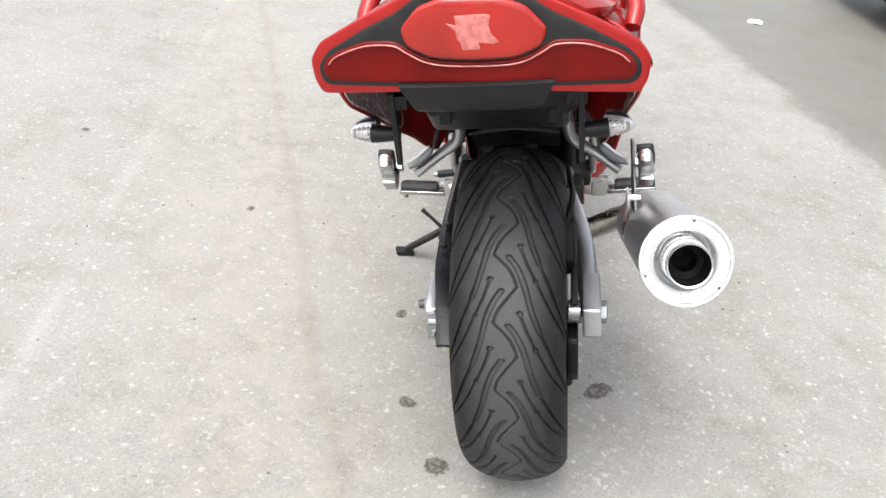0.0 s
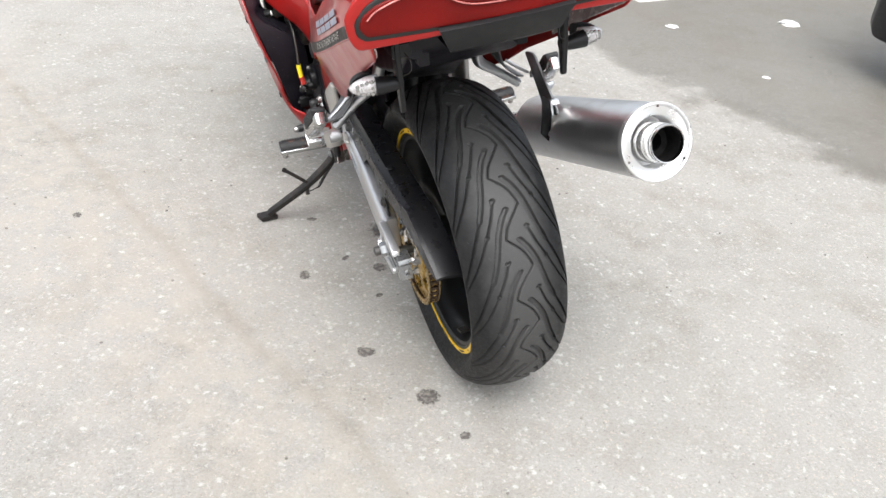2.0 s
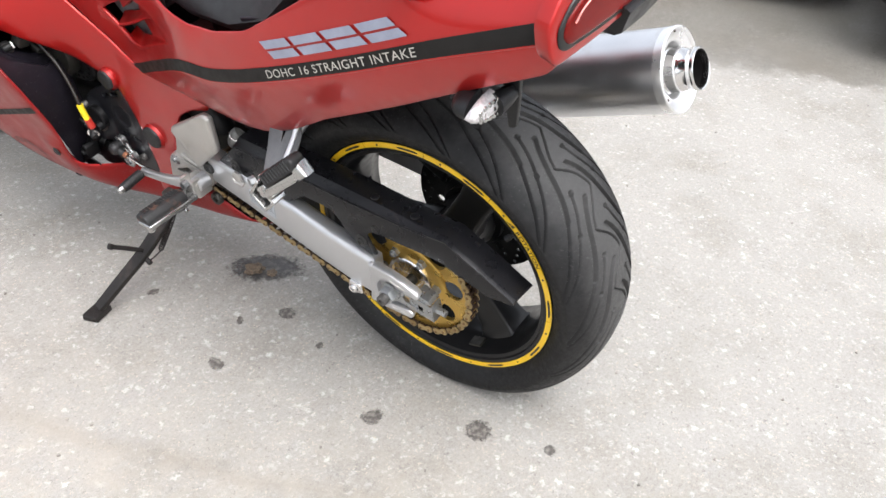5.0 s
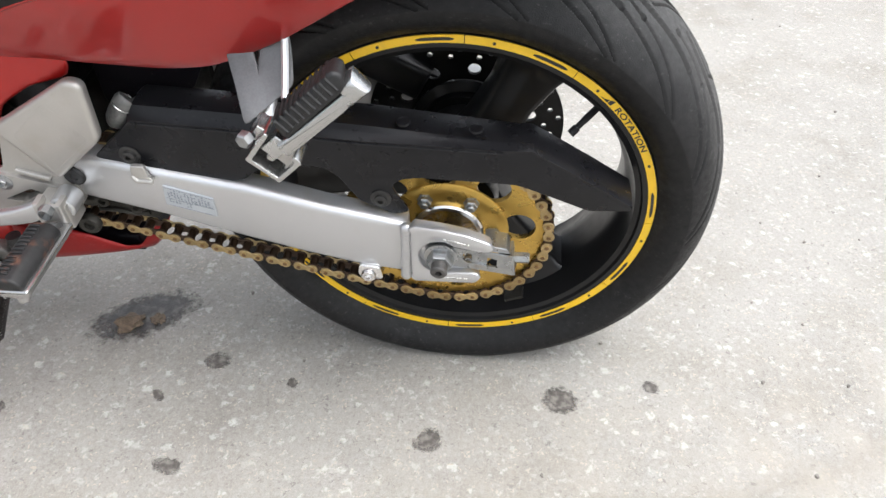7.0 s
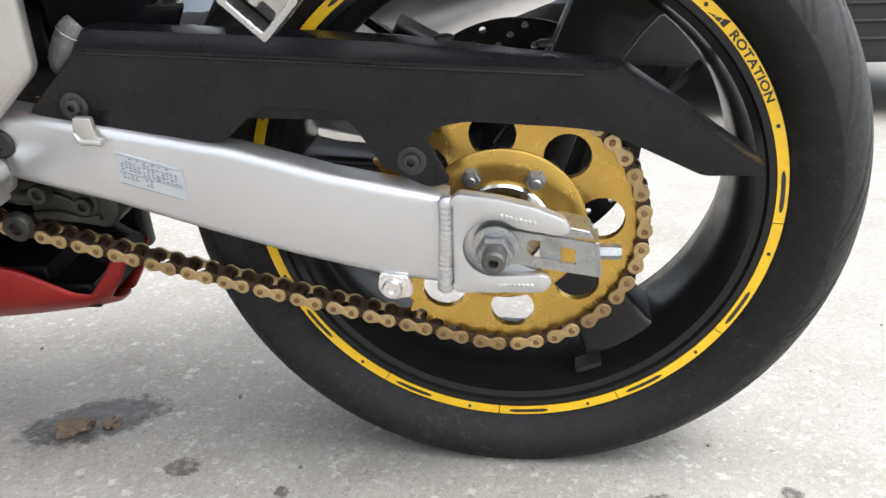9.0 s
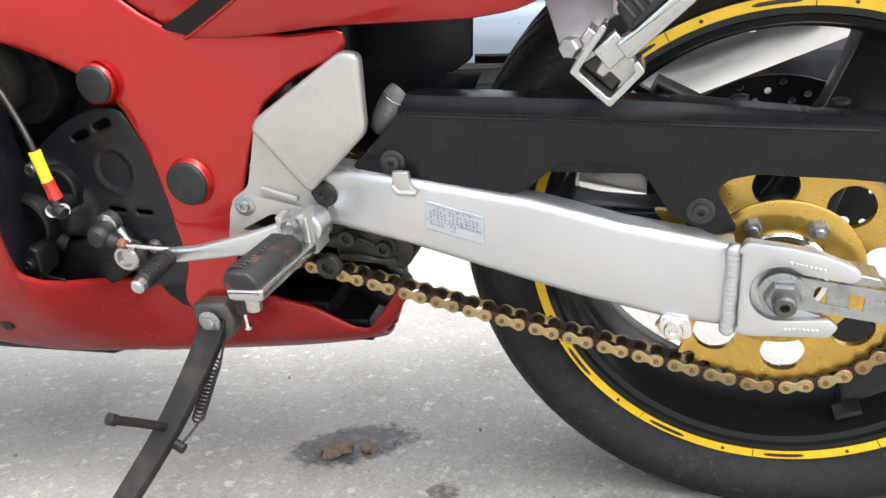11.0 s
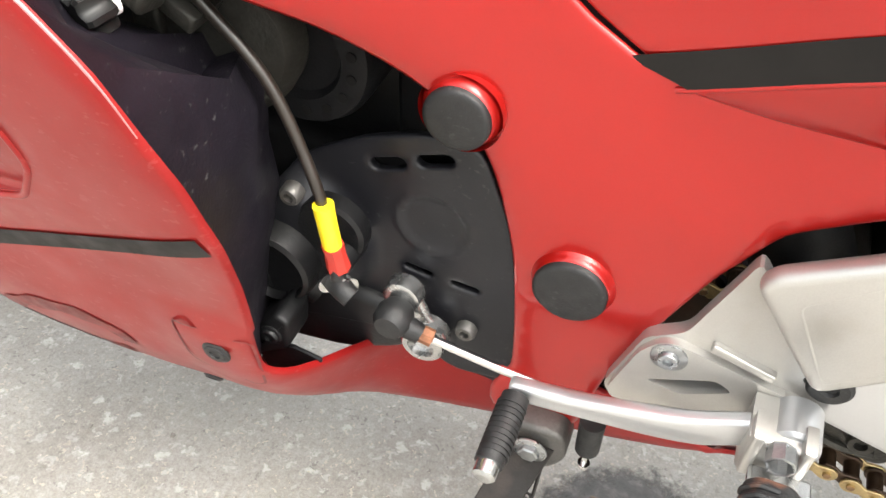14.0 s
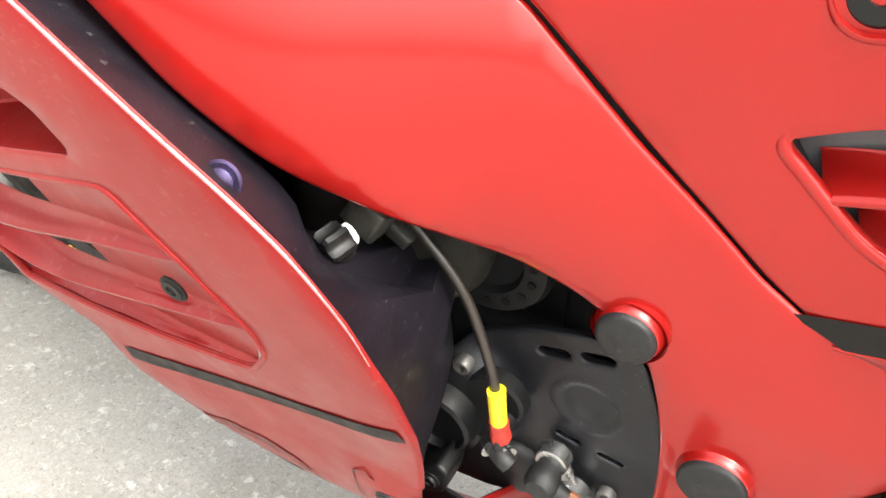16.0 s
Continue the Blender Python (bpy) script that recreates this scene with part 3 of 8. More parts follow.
clod(-0.062, 0.505, 0.020, 1, LEAF, "dirt_clod", "crumpled brown clod of dried leaf and dirt on an oil stain", "debris", 0.55)
clod(-0.050, 0.467, 0.011, 2, LEAF, "dirt_clod", "small brown crumb of dried dirt on an oil stain", "debris", 0.6)
clod(1.31, 4.24, 0.05, 3, PAPER, "litter", "crumpled white scrap of paper on wet asphalt", "litter", 0.3)
clod(2.0, 1.5, 0.016, 4, PAPER, "litter", "small white scrap of litter on wet asphalt", "litter", 0.3)
clod(1.98, 2.24, 0.03, 5, PAPER, "litter", "small white scrap of litter on wet asphalt", "litter", 0.25)
clod(2.75, 2.25, 0.05, 6, PAPER, "litter", "torn white scrap of litter on wet asphalt", "litter", 0.3)
for x0, y0, long, w in ((2.04, 2.75, 5.4, 0.12), (1.70, 6.15, 5.4, 0.12), (3.2, -2.24, 4.6, 0.11)):
    bm = bmesh.new()
    box(bm, (long / 2, 0, 0.0015), (long, w, 0.003), 0.001)
    line = part("road_marking", bm, LINE)
    line.matrix_world = pose(x0, y0, 0, 0, 0, 11)
    tagged(line, "worn white painted parking bay line", "road marking", "parking bay lines", "structure")
rnd = random.Random(5)
bm = bmesh.new()
for _ in range(420):
    x, y, r = rnd.uniform(-1.8, 2.6), rnd.uniform(-1.0, 3.2), rnd.uniform(0.0012, 0.004)
    ring = [(x + r * math.cos(a), y + r * 0.8 * math.sin(a)) for a in (rnd.uniform(0, 1) + 2 * math.pi * i / 5 for i in range(5))]
    quad_rings(bm, [[(*p, 0.0) for p in ring], [(x + (p[0] - x) * 0.9, y + (p[1] - y) * 0.9, r * 0.8) for p in ring]])
tagged(part("grit", bm, mat("loose grit", (0.22, 0.2, 0.18), 0.8, 0, 0.5, 2.0, 300, 0.0005)), "loose small stones scattered on the asphalt", "grit", kind="stuff")


# ---------------- parked cars ----------------
CAR_PAINT = mat("dark blue grey car paint", (0.045, 0.05, 0.062), 0.3, 0.4, 0.08, 4, 300, 0, 0.6, (0.09, 0.085, 0.08), 0.2, 3)
CAR_PAINT_PALE = mat("pale grey blue car paint", (0.20, 0.235, 0.28), 0.32, 0.3, 0.06, 4, 300, 0, 0.6, (0.2, 0.19, 0.17), 0.2, 3)
CAR_GLASS = mat("dark car glass", (0.01, 0.012, 0.014), 0.06, 0, 0.1, 3, 100, 0, 0.5)
CAR_TYRE = mat("car tyre rubber", (0.03, 0.03, 0.03), 0.75, 0, 0.3, 20, 300, 0.001, 0, (0.10, 0.095, 0.09), 0.3, 12)


def car(y, x, paint, label, plated=True):
    """A parked car that faces -x: body, bumper with slats, lamps, plate, glass and wheels."""
    top = new("parked_car")
    tagged(top, label, "car", "parked cars")
    bm = bmesh.new()
    rings = []
    for px, zlo, zhi, w in ((0.10, 0.42, 0.78, 0.74), (0.16, 0.36, 0.88, 0.82), (0.5, 0.34, 0.98, 0.89), (1.3, 0.34, 1.04, 0.9), (3.4, 0.34, 1.05, 0.9), (4.1, 0.36, 1.02, 0.86), (4.3, 0.42, 0.9, 0.78)):
        r = rounded([(-w, zlo), (w, zlo), (w * 0.97, zhi), (-w * 0.97, zhi)], 0.12, 4)
        rings.append([(px, a, b) for a, b in r])
    quad_rings(bm, rings)
    part("body", bm, paint, top)
    bm = bmesh.new()
    rings = []
    for px, zhi, w in ((1.25, 1.03, 0.78), (1.95, 1.52, 0.64), (3.3, 1.54, 0.64), (3.95, 1.04, 0.76)):
        rings.append([(px, a, b) for a, b in rounded([(-w - 0.03, 1.0), (w + 0.03, 1.0), (w, zhi), (-w, zhi)], 0.06, 3)])
    quad_rings(bm, rings)
    part("window", bm, CAR_GLASS, top, "dark car window glass")
    bm = bmesh.new()
    rings = []
    for px, zlo, zhi, w in ((0.0, 0.36, 0.60, 0.66), (0.03, 0.30, 0.64, 0.76), (0.16, 0.27, 0.66, 0.88), (0.42, 0.27, 0.62, 0.915)):
        rings.append([(px, a, b) for a, b in rounded([(-w, zlo), (w, zlo), (w, zhi), (-w, zhi)], 0.08, 4)])
    quad_rings(bm, rings)
    bumper = part("bumper", bm, paint, top)
    bm = bmesh.new()
    quad_rings(bm, [[(px, a, b) for a, b in rounded([(-w, 0.19), (w, 0.19), (w, 0.415), (-w, 0.415)], 0.05, 3)] for px, w in ((-0.010, 0.64), (0.020, 0.77), (0.155, 0.89), (0.44, 0.925))])
    dam = part("air_dam", bm, BLACK_PLASTIC, bumper, "black plastic lower bumper")
    for z in (0.27, 0.33, 0.39):
        bm = bmesh.new()
        box(bm, (-0.010, 0, z), (0.016, 1.2, 0.012), 0.004)
        part("rib", bm, BLACK_PLASTIC, dam)
    for z in (0.46, 0.52) if plated else ():
        bm = bmesh.new()
        box(bm, (-0.004, 0, z), (0.03, 0.9, 0.022), 0.008)
        part("slat", bm, BLACK_PLASTIC, bumper)
    if plated:
        bm = bmesh.new()
        box(bm, (-0.03, 0.05, 0.535), (0.016, 0.52, 0.112), 0.004)
        plate = part("number_plate", bm, PAPER, bumper, "white number plate")
        for i in range(7):
            bm = bmesh.new()
            box(bm, (-0.04, -0.15 + 0.065 * i, 0.535), (0.004, 0.034, 0.06), 0.001)
            part("bar", bm, TAPE_INK, top)
    for s in (-1, 1):
        bm = bmesh.new()
        slab(bm, rounded([(s * 0.45, 0.70), (s * 0.8, 0.70), (s * 0.84, 0.82), (s * 0.47, 0.80)], 0.03), 0.085, 0.2, 0.01)
        part("headlight", bm, CLEAR, top)
        for px in (0.85, 3.45):
            bm = bmesh.new()
            lathe(bm, [(-0.11, 0.2), (-0.105, 0.29), (-0.07, 0.325), (0.07, 0.325), (0.105, 0.29), (0.11, 0.2)], (px, s * 0.69, 0.325), (0, s, 0), 48)
            wheel = part("wheel", bm, CAR_TYRE, top, "dusty black car tyre")
            bm = bmesh.new()
            lathe(bm, [(0.06, 0.205), (0.112, 0.2), (0.095, 0.17), (0.08, 0.07), (0.105, 0.05), (0.105, 0.02)], (px, s * 0.69, 0.325), (0, s, 0), 40)
            part("rim", bm, POLISHED, wheel)
    bm = bmesh.new()
    box(bm, (2.2, 0, 0.30), (3.9, 1.5, 0.16), 0.03)
    part("underbody", bm, LINER, top)
    top.matrix_world = pose(x, y, 0, 0, 0, 6)
    return top


car(0.72, 2.56, CAR_PAINT_PALE, "grey blue parked car seen behind the motorcycle, nose towards it", False)
car(-1.18, 2.26, CAR_PAINT, "dark parked car on wet asphalt beside another car")
car(4.95, 2.15, CAR_PAINT, "dark parked car on wet asphalt near a white bay line")

# ---------------- motorcycle ----------------
# Built upright in its own axes (x to its right, y ahead, z up, rear axle over y = 0), then leant on its stand.
bike = tagged(new("motorcycle"), "red sports motorcycle with black wheels leaning on its side stand", "motorcycle")
bike.matrix_world = pose(0, 0, -0.0047, 0, -11.25, 0)
WX, WZ = 0.004, 0.31


def tyre_mesh(name, rim_r, out_r, half, material, parent, seg, grooves, pitch, centre, label):
    """A round-profiled tyre: its tread is cut by swept grooves on both halves."""
    us = np.concatenate([np.linspace(-1, -0.75, 12), np.linspace(-0.74, 0.74, 150), np.linspace(0.75, 1, 12)])
    nu = len(us)
    ang = np.linspace(0, 2 * np.pi, seg, endpoint=False)
    prof = []
    for u in us:
        a = abs(u)
        if a < 0.72:
            t = a / 0.72
            x = half * math.sin(t * 1.36) / math.sin(1.36)
            r = out_r - (out_r - rim_r) * 0.56 * (1 - math.cos(t * 1.36)) / (1 - math.cos(1.36))
        else:
            t = (a - 0.72) / 0.28
            x = half * (1 - 0.24 * t ** 2.2)
            r = out_r - (out_r - rim_r) * (0.56 + 0.47 * t)
        prof.append((math.copysign(x, u), r))
    prof = np.array(prof)
    A, U = np.meshgrid(ang, us, indexing="ij")
    depth = np.zeros_like(A)
    S = A * out_r
    total = 2 * np.pi * out_r
    step = total / pitch
    for line, width, deep, sides in grooves:
        line = np.array([(p.x, p.y * step) for p in smooth_path([(u, q, 0) for u, q in line], 5)])
        for side in sides:
            shift = 0 if side == 1 else step / 2
            best = np.full(A.shape, 9.0)
            for (u0, s0), (u1, s1) in zip(line, line[1:]):
                for w in (0, 1, 2, 3):
                    off = np.mod(S - shift - 0.535 * step, step) + (w - 1) * step
                    px, py = (side * U - u0) * half * 1.25, off - s0
                    vx, vy = (u1 - u0) * half * 1.25, s1 - s0
                    t = np.clip((px * vx + py * vy) / (vx * vx + vy * vy), 0, 1)
                    best = np.minimum(best, np.hypot(px - t * vx, py - t * vy))
            depth = np.maximum(depth, deep * np.clip((width / 2 + 0.0005 - best) / 0.0011, 0, 1))
    depth *= np.abs(U) < 0.74
    R = prof[None, :, 1] - depth
    X = np.broadcast_to(prof[None, :, 0], R.shape)
    co = np.stack([X + centre[0], R * np.cos(A) + centre[1], R * np.sin(A) + centre[2]], -1).reshape(-1, 3)
    i, j = np.meshgrid(np.arange(seg), np.arange(nu - 1), indexing="ij")
    k = (i + 1) % seg
    faces = np.stack([i * nu + j, i * nu + j + 1, k * nu + j + 1, k * nu + j], -1).reshape(-1, 4)
    me = bpy.data.meshes.new(name)
    me.from_pydata(co.tolist(), [], faces.tolist())
    finish(me, material, 40)
    ob = new(name, me)
    ob.parent = parent
    return tagged(ob, label)


def tyre_material():
    m = mat("worn tyre rubber", (0.0075, 0.0075, 0.0080), 0.56, 0, 0.25, 60, 700, 0.0006, 0, (0.022, 0.022, 0.0225), 0.15, 40, 0, 0.3)
    n, l = m.node_tree.nodes, m.node_tree.links
    b = n["Principled BSDF"]
    old = b.inputs["Base Color"].links[0].from_socket
    tc, sep = n.new("ShaderNodeTexCoord"), n.new("ShaderNodeSeparateXYZ")
    l.new(tc.outputs["Object"], sep.inputs[0])
    ab = n.new("ShaderNodeMath")
    ab.operation = "ABSOLUTE"
    l.new(sep.outputs[0], ab.inputs[0])
    nz = n.new("ShaderNodeTexNoise")
    nz.inputs["Scale"].default_value, nz.inputs["Detail"].default_value, nz.inputs["Roughness"].default_value = 22, 8, 0.72
    l.new(tc.outputs["Object"], nz.inputs["Vector"])
    add = n.new("ShaderNodeMath")
    add.operation = "MULTIPLY_ADD"
    l.new(nz.outputs["Fac"], add.inputs[0])
    add.inputs[1].default_value = 0.075
    l.new(ab.outputs[0], add.inputs[2])
    r = n.new("ShaderNodeMapRange")
    r.inputs["From Min"].default_value, r.inputs["From Max"].default_value = 0.112, 0.060
    r.inputs["To Max"].default_value = 0.85
    l.new(add.outputs[0], r.inputs["Value"])
    x = n.new("ShaderNodeMix")
    x.data_type = "RGBA"
    l.new(r.outputs["Result"], x.inputs["Factor"])
    l.new(old, x.inputs["A"])
    x.inputs["B"].default_value = (0.055, 0.054, 0.053, 1)
    l.new(x.outputs["Result"], b.inputs["Base Color"])
    return m


TYRE = flecks(tyre_material(), 190, (0.20, 0.195, 0.19), 0.12, 0.64)


def ring_plate(bm, centre, r_out, r_in, x0, x1, holes, seg=96):
    """A disc with a bore and round holes, each (radius from centre, angle, hole radius)."""
    out = arc(0, 0, r_out, 0, 360, seg)[:-1]
    cuts = [arc(0, 0, r_in, 0, 360, 48)[:-1]] + [arc(hr * math.cos(radians(a)), hr * math.sin(radians(a)), h, 0, 360, 14)[:-1] for hr, a, h in holes]
    flat_plate(bm, out, cuts, x0, x1, centre)


def flat_plate(bm, out, cuts, x0, x1, centre=(0, 0, 0)):
    """A flat plate of a (y, z) outline with cut-outs, between x0 and x1."""
    pts, edges, spans = [], [], []
    for lp in (out, *cuts):
        s = len(pts)
        pts += lp
        edges += [(s + i, s + (i + 1) % len(lp)) for i in range(len(lp))]
        spans.append((s, len(lp)))
    vs, _, tris, orig, _, _ = mathutils.geometry.delaunay_2d_cdt([Vector(p) for p in pts], edges, [], 0, 1e-7)
    where = {o: i for i, some in enumerate(orig) for o in some}
    c = Vector(centre)
    a = [bm.verts.new(c + Vector((x0, *v))) for v in vs]
    b = [bm.verts.new(c + Vector((x1, *v))) for v in vs]
    for t in tris:
        y, z = sum(vs[i][0] for i in t) / 3, sum(vs[i][1] for i in t) / 3
        if inside(out, y, z) and not any(inside(h, y, z) for h in cuts):
            bm.faces.new([a[i] for i in t])
            bm.faces.new([b[i] for i in t][::-1])
    for s, count in spans:
        for i in range(count):
            p, q = where[s + i], where[s + (i + 1) % count]
            if p != q:
                bm.faces.new((a[p], a[q], b[q], b[p]))


def wheel(name, y, z, x, rim_half, spokes, parent, label, f=1.0):
    """A three-spoke cast wheel: barrel, hub and hollow-sided spokes."""
    bm = bmesh.new()
    c = (x, y, z)
    h = rim_half
    lathe(bm, [(p, r * f) for p, r in ((-h, 0.2165), (-h, 0.2325), (-h + 0.005, 0.2335), (-h + 0.012, 0.2185), (-h + 0.03, 0.211), (0, 0.2035), (h - 0.03, 0.211), (h - 0.012, 0.2185), (h - 0.005, 0.2335), (h, 0.2325), (h, 0.2165),
               (h - 0.004, 0.2145), (h - 0.006, 0.2085), (h - 0.030, 0.203), (h - 0.034, 0.200), (0.02, 0.197), (-0.02, 0.197), (-h + 0.034, 0.200), (-h + 0.030, 0.203), (-h + 0.006, 0.2085), (-h + 0.004, 0.2145), (-h, 0.2165))], c, (1, 0, 0), 120, cap=False)
    ob = part(name, bm, RIM, parent, label)
    bm = bmesh.new()
    lathe(bm, [(-0.068, 0.02), (-0.068, 0.048), (-0.05, 0.052), (-0.03, 0.045), (0.03, 0.045), (0.05, 0.052), (0.068, 0.048), (0.068, 0.02)], c, (1, 0, 0), 40)
    part("hub", bm, RIM, ob)
    for a in spokes:
        ca, sa = math.cos(radians(a)), math.sin(radians(a))
        rings = []
        bm = bmesh.new()
        for r, w, d in ((0.03, 0.036, 0.034), (0.07, 0.030, 0.028), (0.13, 0.029, 0.024), (0.175, 0.034, 0.026), (0.195, 0.038, 0.030), (0.2045, 0.045, 0.036)):
            pts = rounded([(-d, -w), (d, -w), (d, w), (-d, w)], 0.008, 3)
            rings.append([(x + p, y + r * ca - q * sa, z + r * sa + q * ca) for p, q in pts])
        quad_rings(bm, rings)
        part("spoke", bm, RIM, ob)
    return ob


def tape_ring(parent, x, y, z, r0, r1, start, out=-1):
    """Twelve pieces of rim tape, each with a dot and a slot printed on it."""
    for i in range(12):
        a0 = start + 30 * i - 7.4
        bm = bmesh.new()
        rings = []
        for j in range(15):
            a = radians(a0 + 29.75 * j / 14)
            ca, sa = math.cos(a), math.sin(a)
            rings.append([(x, y + r0 * ca, z + r0 * sa), (x + out * 0.0012, y + r0 * ca, z + r0 * sa), (x + out * 0.0012, y + r1 * ca, z + r1 * sa), (x, y + r1 * ca, z + r1 * sa)])
        quad_rings(bm, rings)
        piece = part("rim_tape", bm, TAPE, parent, "bright yellow rim tape")
        bm = bmesh.new()
        rm = (r0 + r1) / 2
        a = radians(start + 30 * i)
        lathe(bm, [(0, 0.0017), (0.0019, 0.0017)], (x + out * 0.0002, y + rm * math.cos(a), z + rm * math.sin(a)), (out, 0, 0), 12)
        part("dot", bm, TAPE_INK, piece)
        if i not in SLOT_SKIP:
            bm = bmesh.new()
            rings = []
            for j in range(9):
                t = -1 + j / 4
                a = radians(start + 30 * i + 15 + 4.8 * t)
                w = 0.0017 * math.sqrt(max(0.15, 1 - t ** 10))
                rings.append([(x + out * e, y + rr * math.cos(a), z + rr * math.sin(a)) for e, rr in ((0.0002, rm - w), (0.0019, rm - w), (0.0019, rm + w), (0.0002, rm + w))])
            quad_rings(bm, rings)
            part("slot", bm, TAPE_INK, parent)


GROOVES = [
    ([(0.03, 0.0), (0.10, 0.16), (0.165, 0.40), (0.235, 0.80), (0.31, 1.10)], 0.0058, 0.0070, (1, -1)),
    ([(0.31, 1.10), (0.42, 1.42), (0.53, 1.74), (0.70, 2.15)], 0.0030, 0.0055, (1, -1)),
    ([(-0.10, -0.035), (0.02, 0.16), (0.08, 0.33), (0.105, 0.45)], 0.0019, 0.006, (1,)),
    ([(0.105, 0.45), (0.03, 0.60), (-0.06, 0.79), (-0.10, 0.965)], 0.0019, 0.006, (1,)),
    ([(0.13, -0.17), (0.19, 0.09), (0.275, 0.36)], 0.0023, 0.006, (1, -1)),
    ([(0.275, 0.36), (0.39, 0.69), (0.50, 0.93), (0.69, 1.26)], 0.0021, 0.0048, (1, -1)),
    ([(0.13, -0.18), (0.131, -0.16)], 0.0056, 0.007, (1, -1)),
    ([(0.272, 0.35), (0.275, 0.37)], 0.0050, 0.007, (1, -1)),
]
SLOT_SKIP = (5,)
rear = wheel("rear_wheel", 0, WZ, WX, 0.0735, (118, 238, 358), bike, "black three-spoke cast rear wheel", 1.022)
tyre_mesh("tyre", 0.2405, 0.318, 0.0945, TYRE, rear, 1500, GROOVES, 18, (WX, 0, WZ), "worn black tyre with swept tread grooves")
tape_ring(rear, WX - 0.0737, 0, WZ, 0.2274, 0.2368, -19)
# ROTATION on the tape
vs, fs = lettering("ROTATION", 0.0094, 0.00028)
wide = max(v.x for v in vs)
bm = bmesh.new()
made = []
for v in vs:
    ang, r = radians(138.6 + 16.9 * v.x / wide), 0.2288 + v.y
    made.append(bm.verts.new((WX - 0.0752, r * math.cos(ang), WZ + r * math.sin(ang))))
for f in fs:
    bm.faces.new([made[i] for i in f])
for r0, r1, a0, a1 in ((0.0012, 0.0085, 136.9, 135.6), (0.0012, 0.0055, 135.4, 134.2), (0.0012, 0.0030, 134.0, 132.6)):
    q = [(r, radians(a)) for r, a in ((r0, a0), (r1, a0), (r1 - 0.0025, a1), (r0, a1))]
    bm.faces.new([bm.verts.new((WX - 0.0752, (0.2280 + r) * math.cos(a), WZ + (0.2280 + r) * math.sin(a))) for r, a in q])
part("lettering", bm, TAPE_INK, rear, "black word ROTATION on the tape")
bm = bmesh.new()
holes = [(0.104 + 0.0095 * k, 20 * i + 7 * k, 0.0036) for i in range(18) for k in range(3)] + [(0.086, 36 * i + 26, 0.0085) for i in range(10)]
ring_plate(bm, (0.094, 0, WZ), 0.130, 0.07, -0.0025, 0.0025, holes)
part("brake_disc", bm, DISC, rear, "dark drilled rear brake disc")
bm = bmesh.new()
lathe(bm, [(0.0, 0.06), (0.012, 0.06), (0.018, 0.072), (0.02, 0.072)], (0.066, 0, WZ), (1, 0, 0), 40)
part("disc_carrier", bm, RIM, rear)
bm = bmesh.new()
va = radians(146)
vd = Vector((-0.55, -math.cos(va) * 0.8, -math.sin(va) * 0.8))
tube(bm, [Vector((WX - 0.02, 0.186 * math.cos(va), WZ + 0.186 * math.sin(va))) + vd * t for t in (-0.014, 0.012, 0.013, 0.024, 0.0245, 0.034)], [0.0042, 0.0042, 0.0038, 0.0036, 0.0052, 0.005], 12, 2)
part("valve", bm, RUBBER, rear)
bm = bmesh.new()
a = radians(248)
box(bm, (WX - 0.050, 0.2025 * math.cos(a), WZ + 0.2005 * math.sin(a)), (0.022, 0.026, 0.005), 0.001, Euler((a + math.pi / 2, 0, 0)).to_matrix())
part("balance_weight", bm, ENGINE_GREY, rear)

# rear sprocket and chain
SX, PR, TEETH = -0.107, 0.1175, 43
SY, SZ = 0.0045, 0.312
bm = bmesh.new()
out = []
for i in range(TEETH):
    for k, r in ((0.0, PR - 0.0045), (0.22, PR - 0.0035), (0.40, PR + 0.0035), (0.5, PR + 0.0058), (0.60, PR + 0.0035), (0.78, PR - 0.0035)):
        t = 2 * math.pi * (i + k) / TEETH
        out.append((r * math.cos(t), r * math.sin(t)))
cuts = [arc(0, 0, 0.036, 0, 360, 40)[:-1]] + [arc(0.083 * math.cos(radians(a)), 0.083 * math.sin(radians(a)), 0.0195, 0, 360, 28)[:-1] for a in range(-5, 355, 45)]
flat_plate(bm, out, cuts, -0.0035, 0.0035, (SX, SY, SZ))
sprocket = part("rear_sprocket", bm, GOLD, bike, "gold anodised sprocket with round holes", 30)
bm = bmesh.new()
lathe(bm, [(0.0, 0.0712), (0.0014, 0.0708), (0.0026, 0.0690), (0.0034, 0.0560), (0.0030, 0.038)], (SX - 0.0034, SY, SZ), (-1, 0, 0), 64)
part("carrier", bm, GOLD, sprocket)
bm = bmesh.new()
lathe(bm, [(0.0, 0.0425), (0.0065, 0.0420), (0.0085, 0.0400), (0.0085, 0.0355), (0.003, 0.0345), (0.003, 0.02)], (SX - 0.0034, SY, SZ), (-1, 0, 0), 48)
part("bearing_collar", bm, CHROME, sprocket)
for a in range(62, 422, 60):
    bm = bmesh.new()
    p = (SX - 0.0060, SY + 0.0530 * math.cos(radians(a)), SZ + 0.0530 * math.sin(radians(a)))
    lathe(bm, [(0, 0.0092), (0.002, 0.0092), (0.0022, 0.008), (0.0075, 0.008), (0.0085, 0.007)], p, (-1, 0, 0), 6)
    lathe(bm, [(0.0085, 0.0044), (0.012, 0.0044), (0.013, 0.0035)], p, (-1, 0, 0), 16)
    part("nut", bm, STEEL, sprocket, "grey steel sprocket nut")

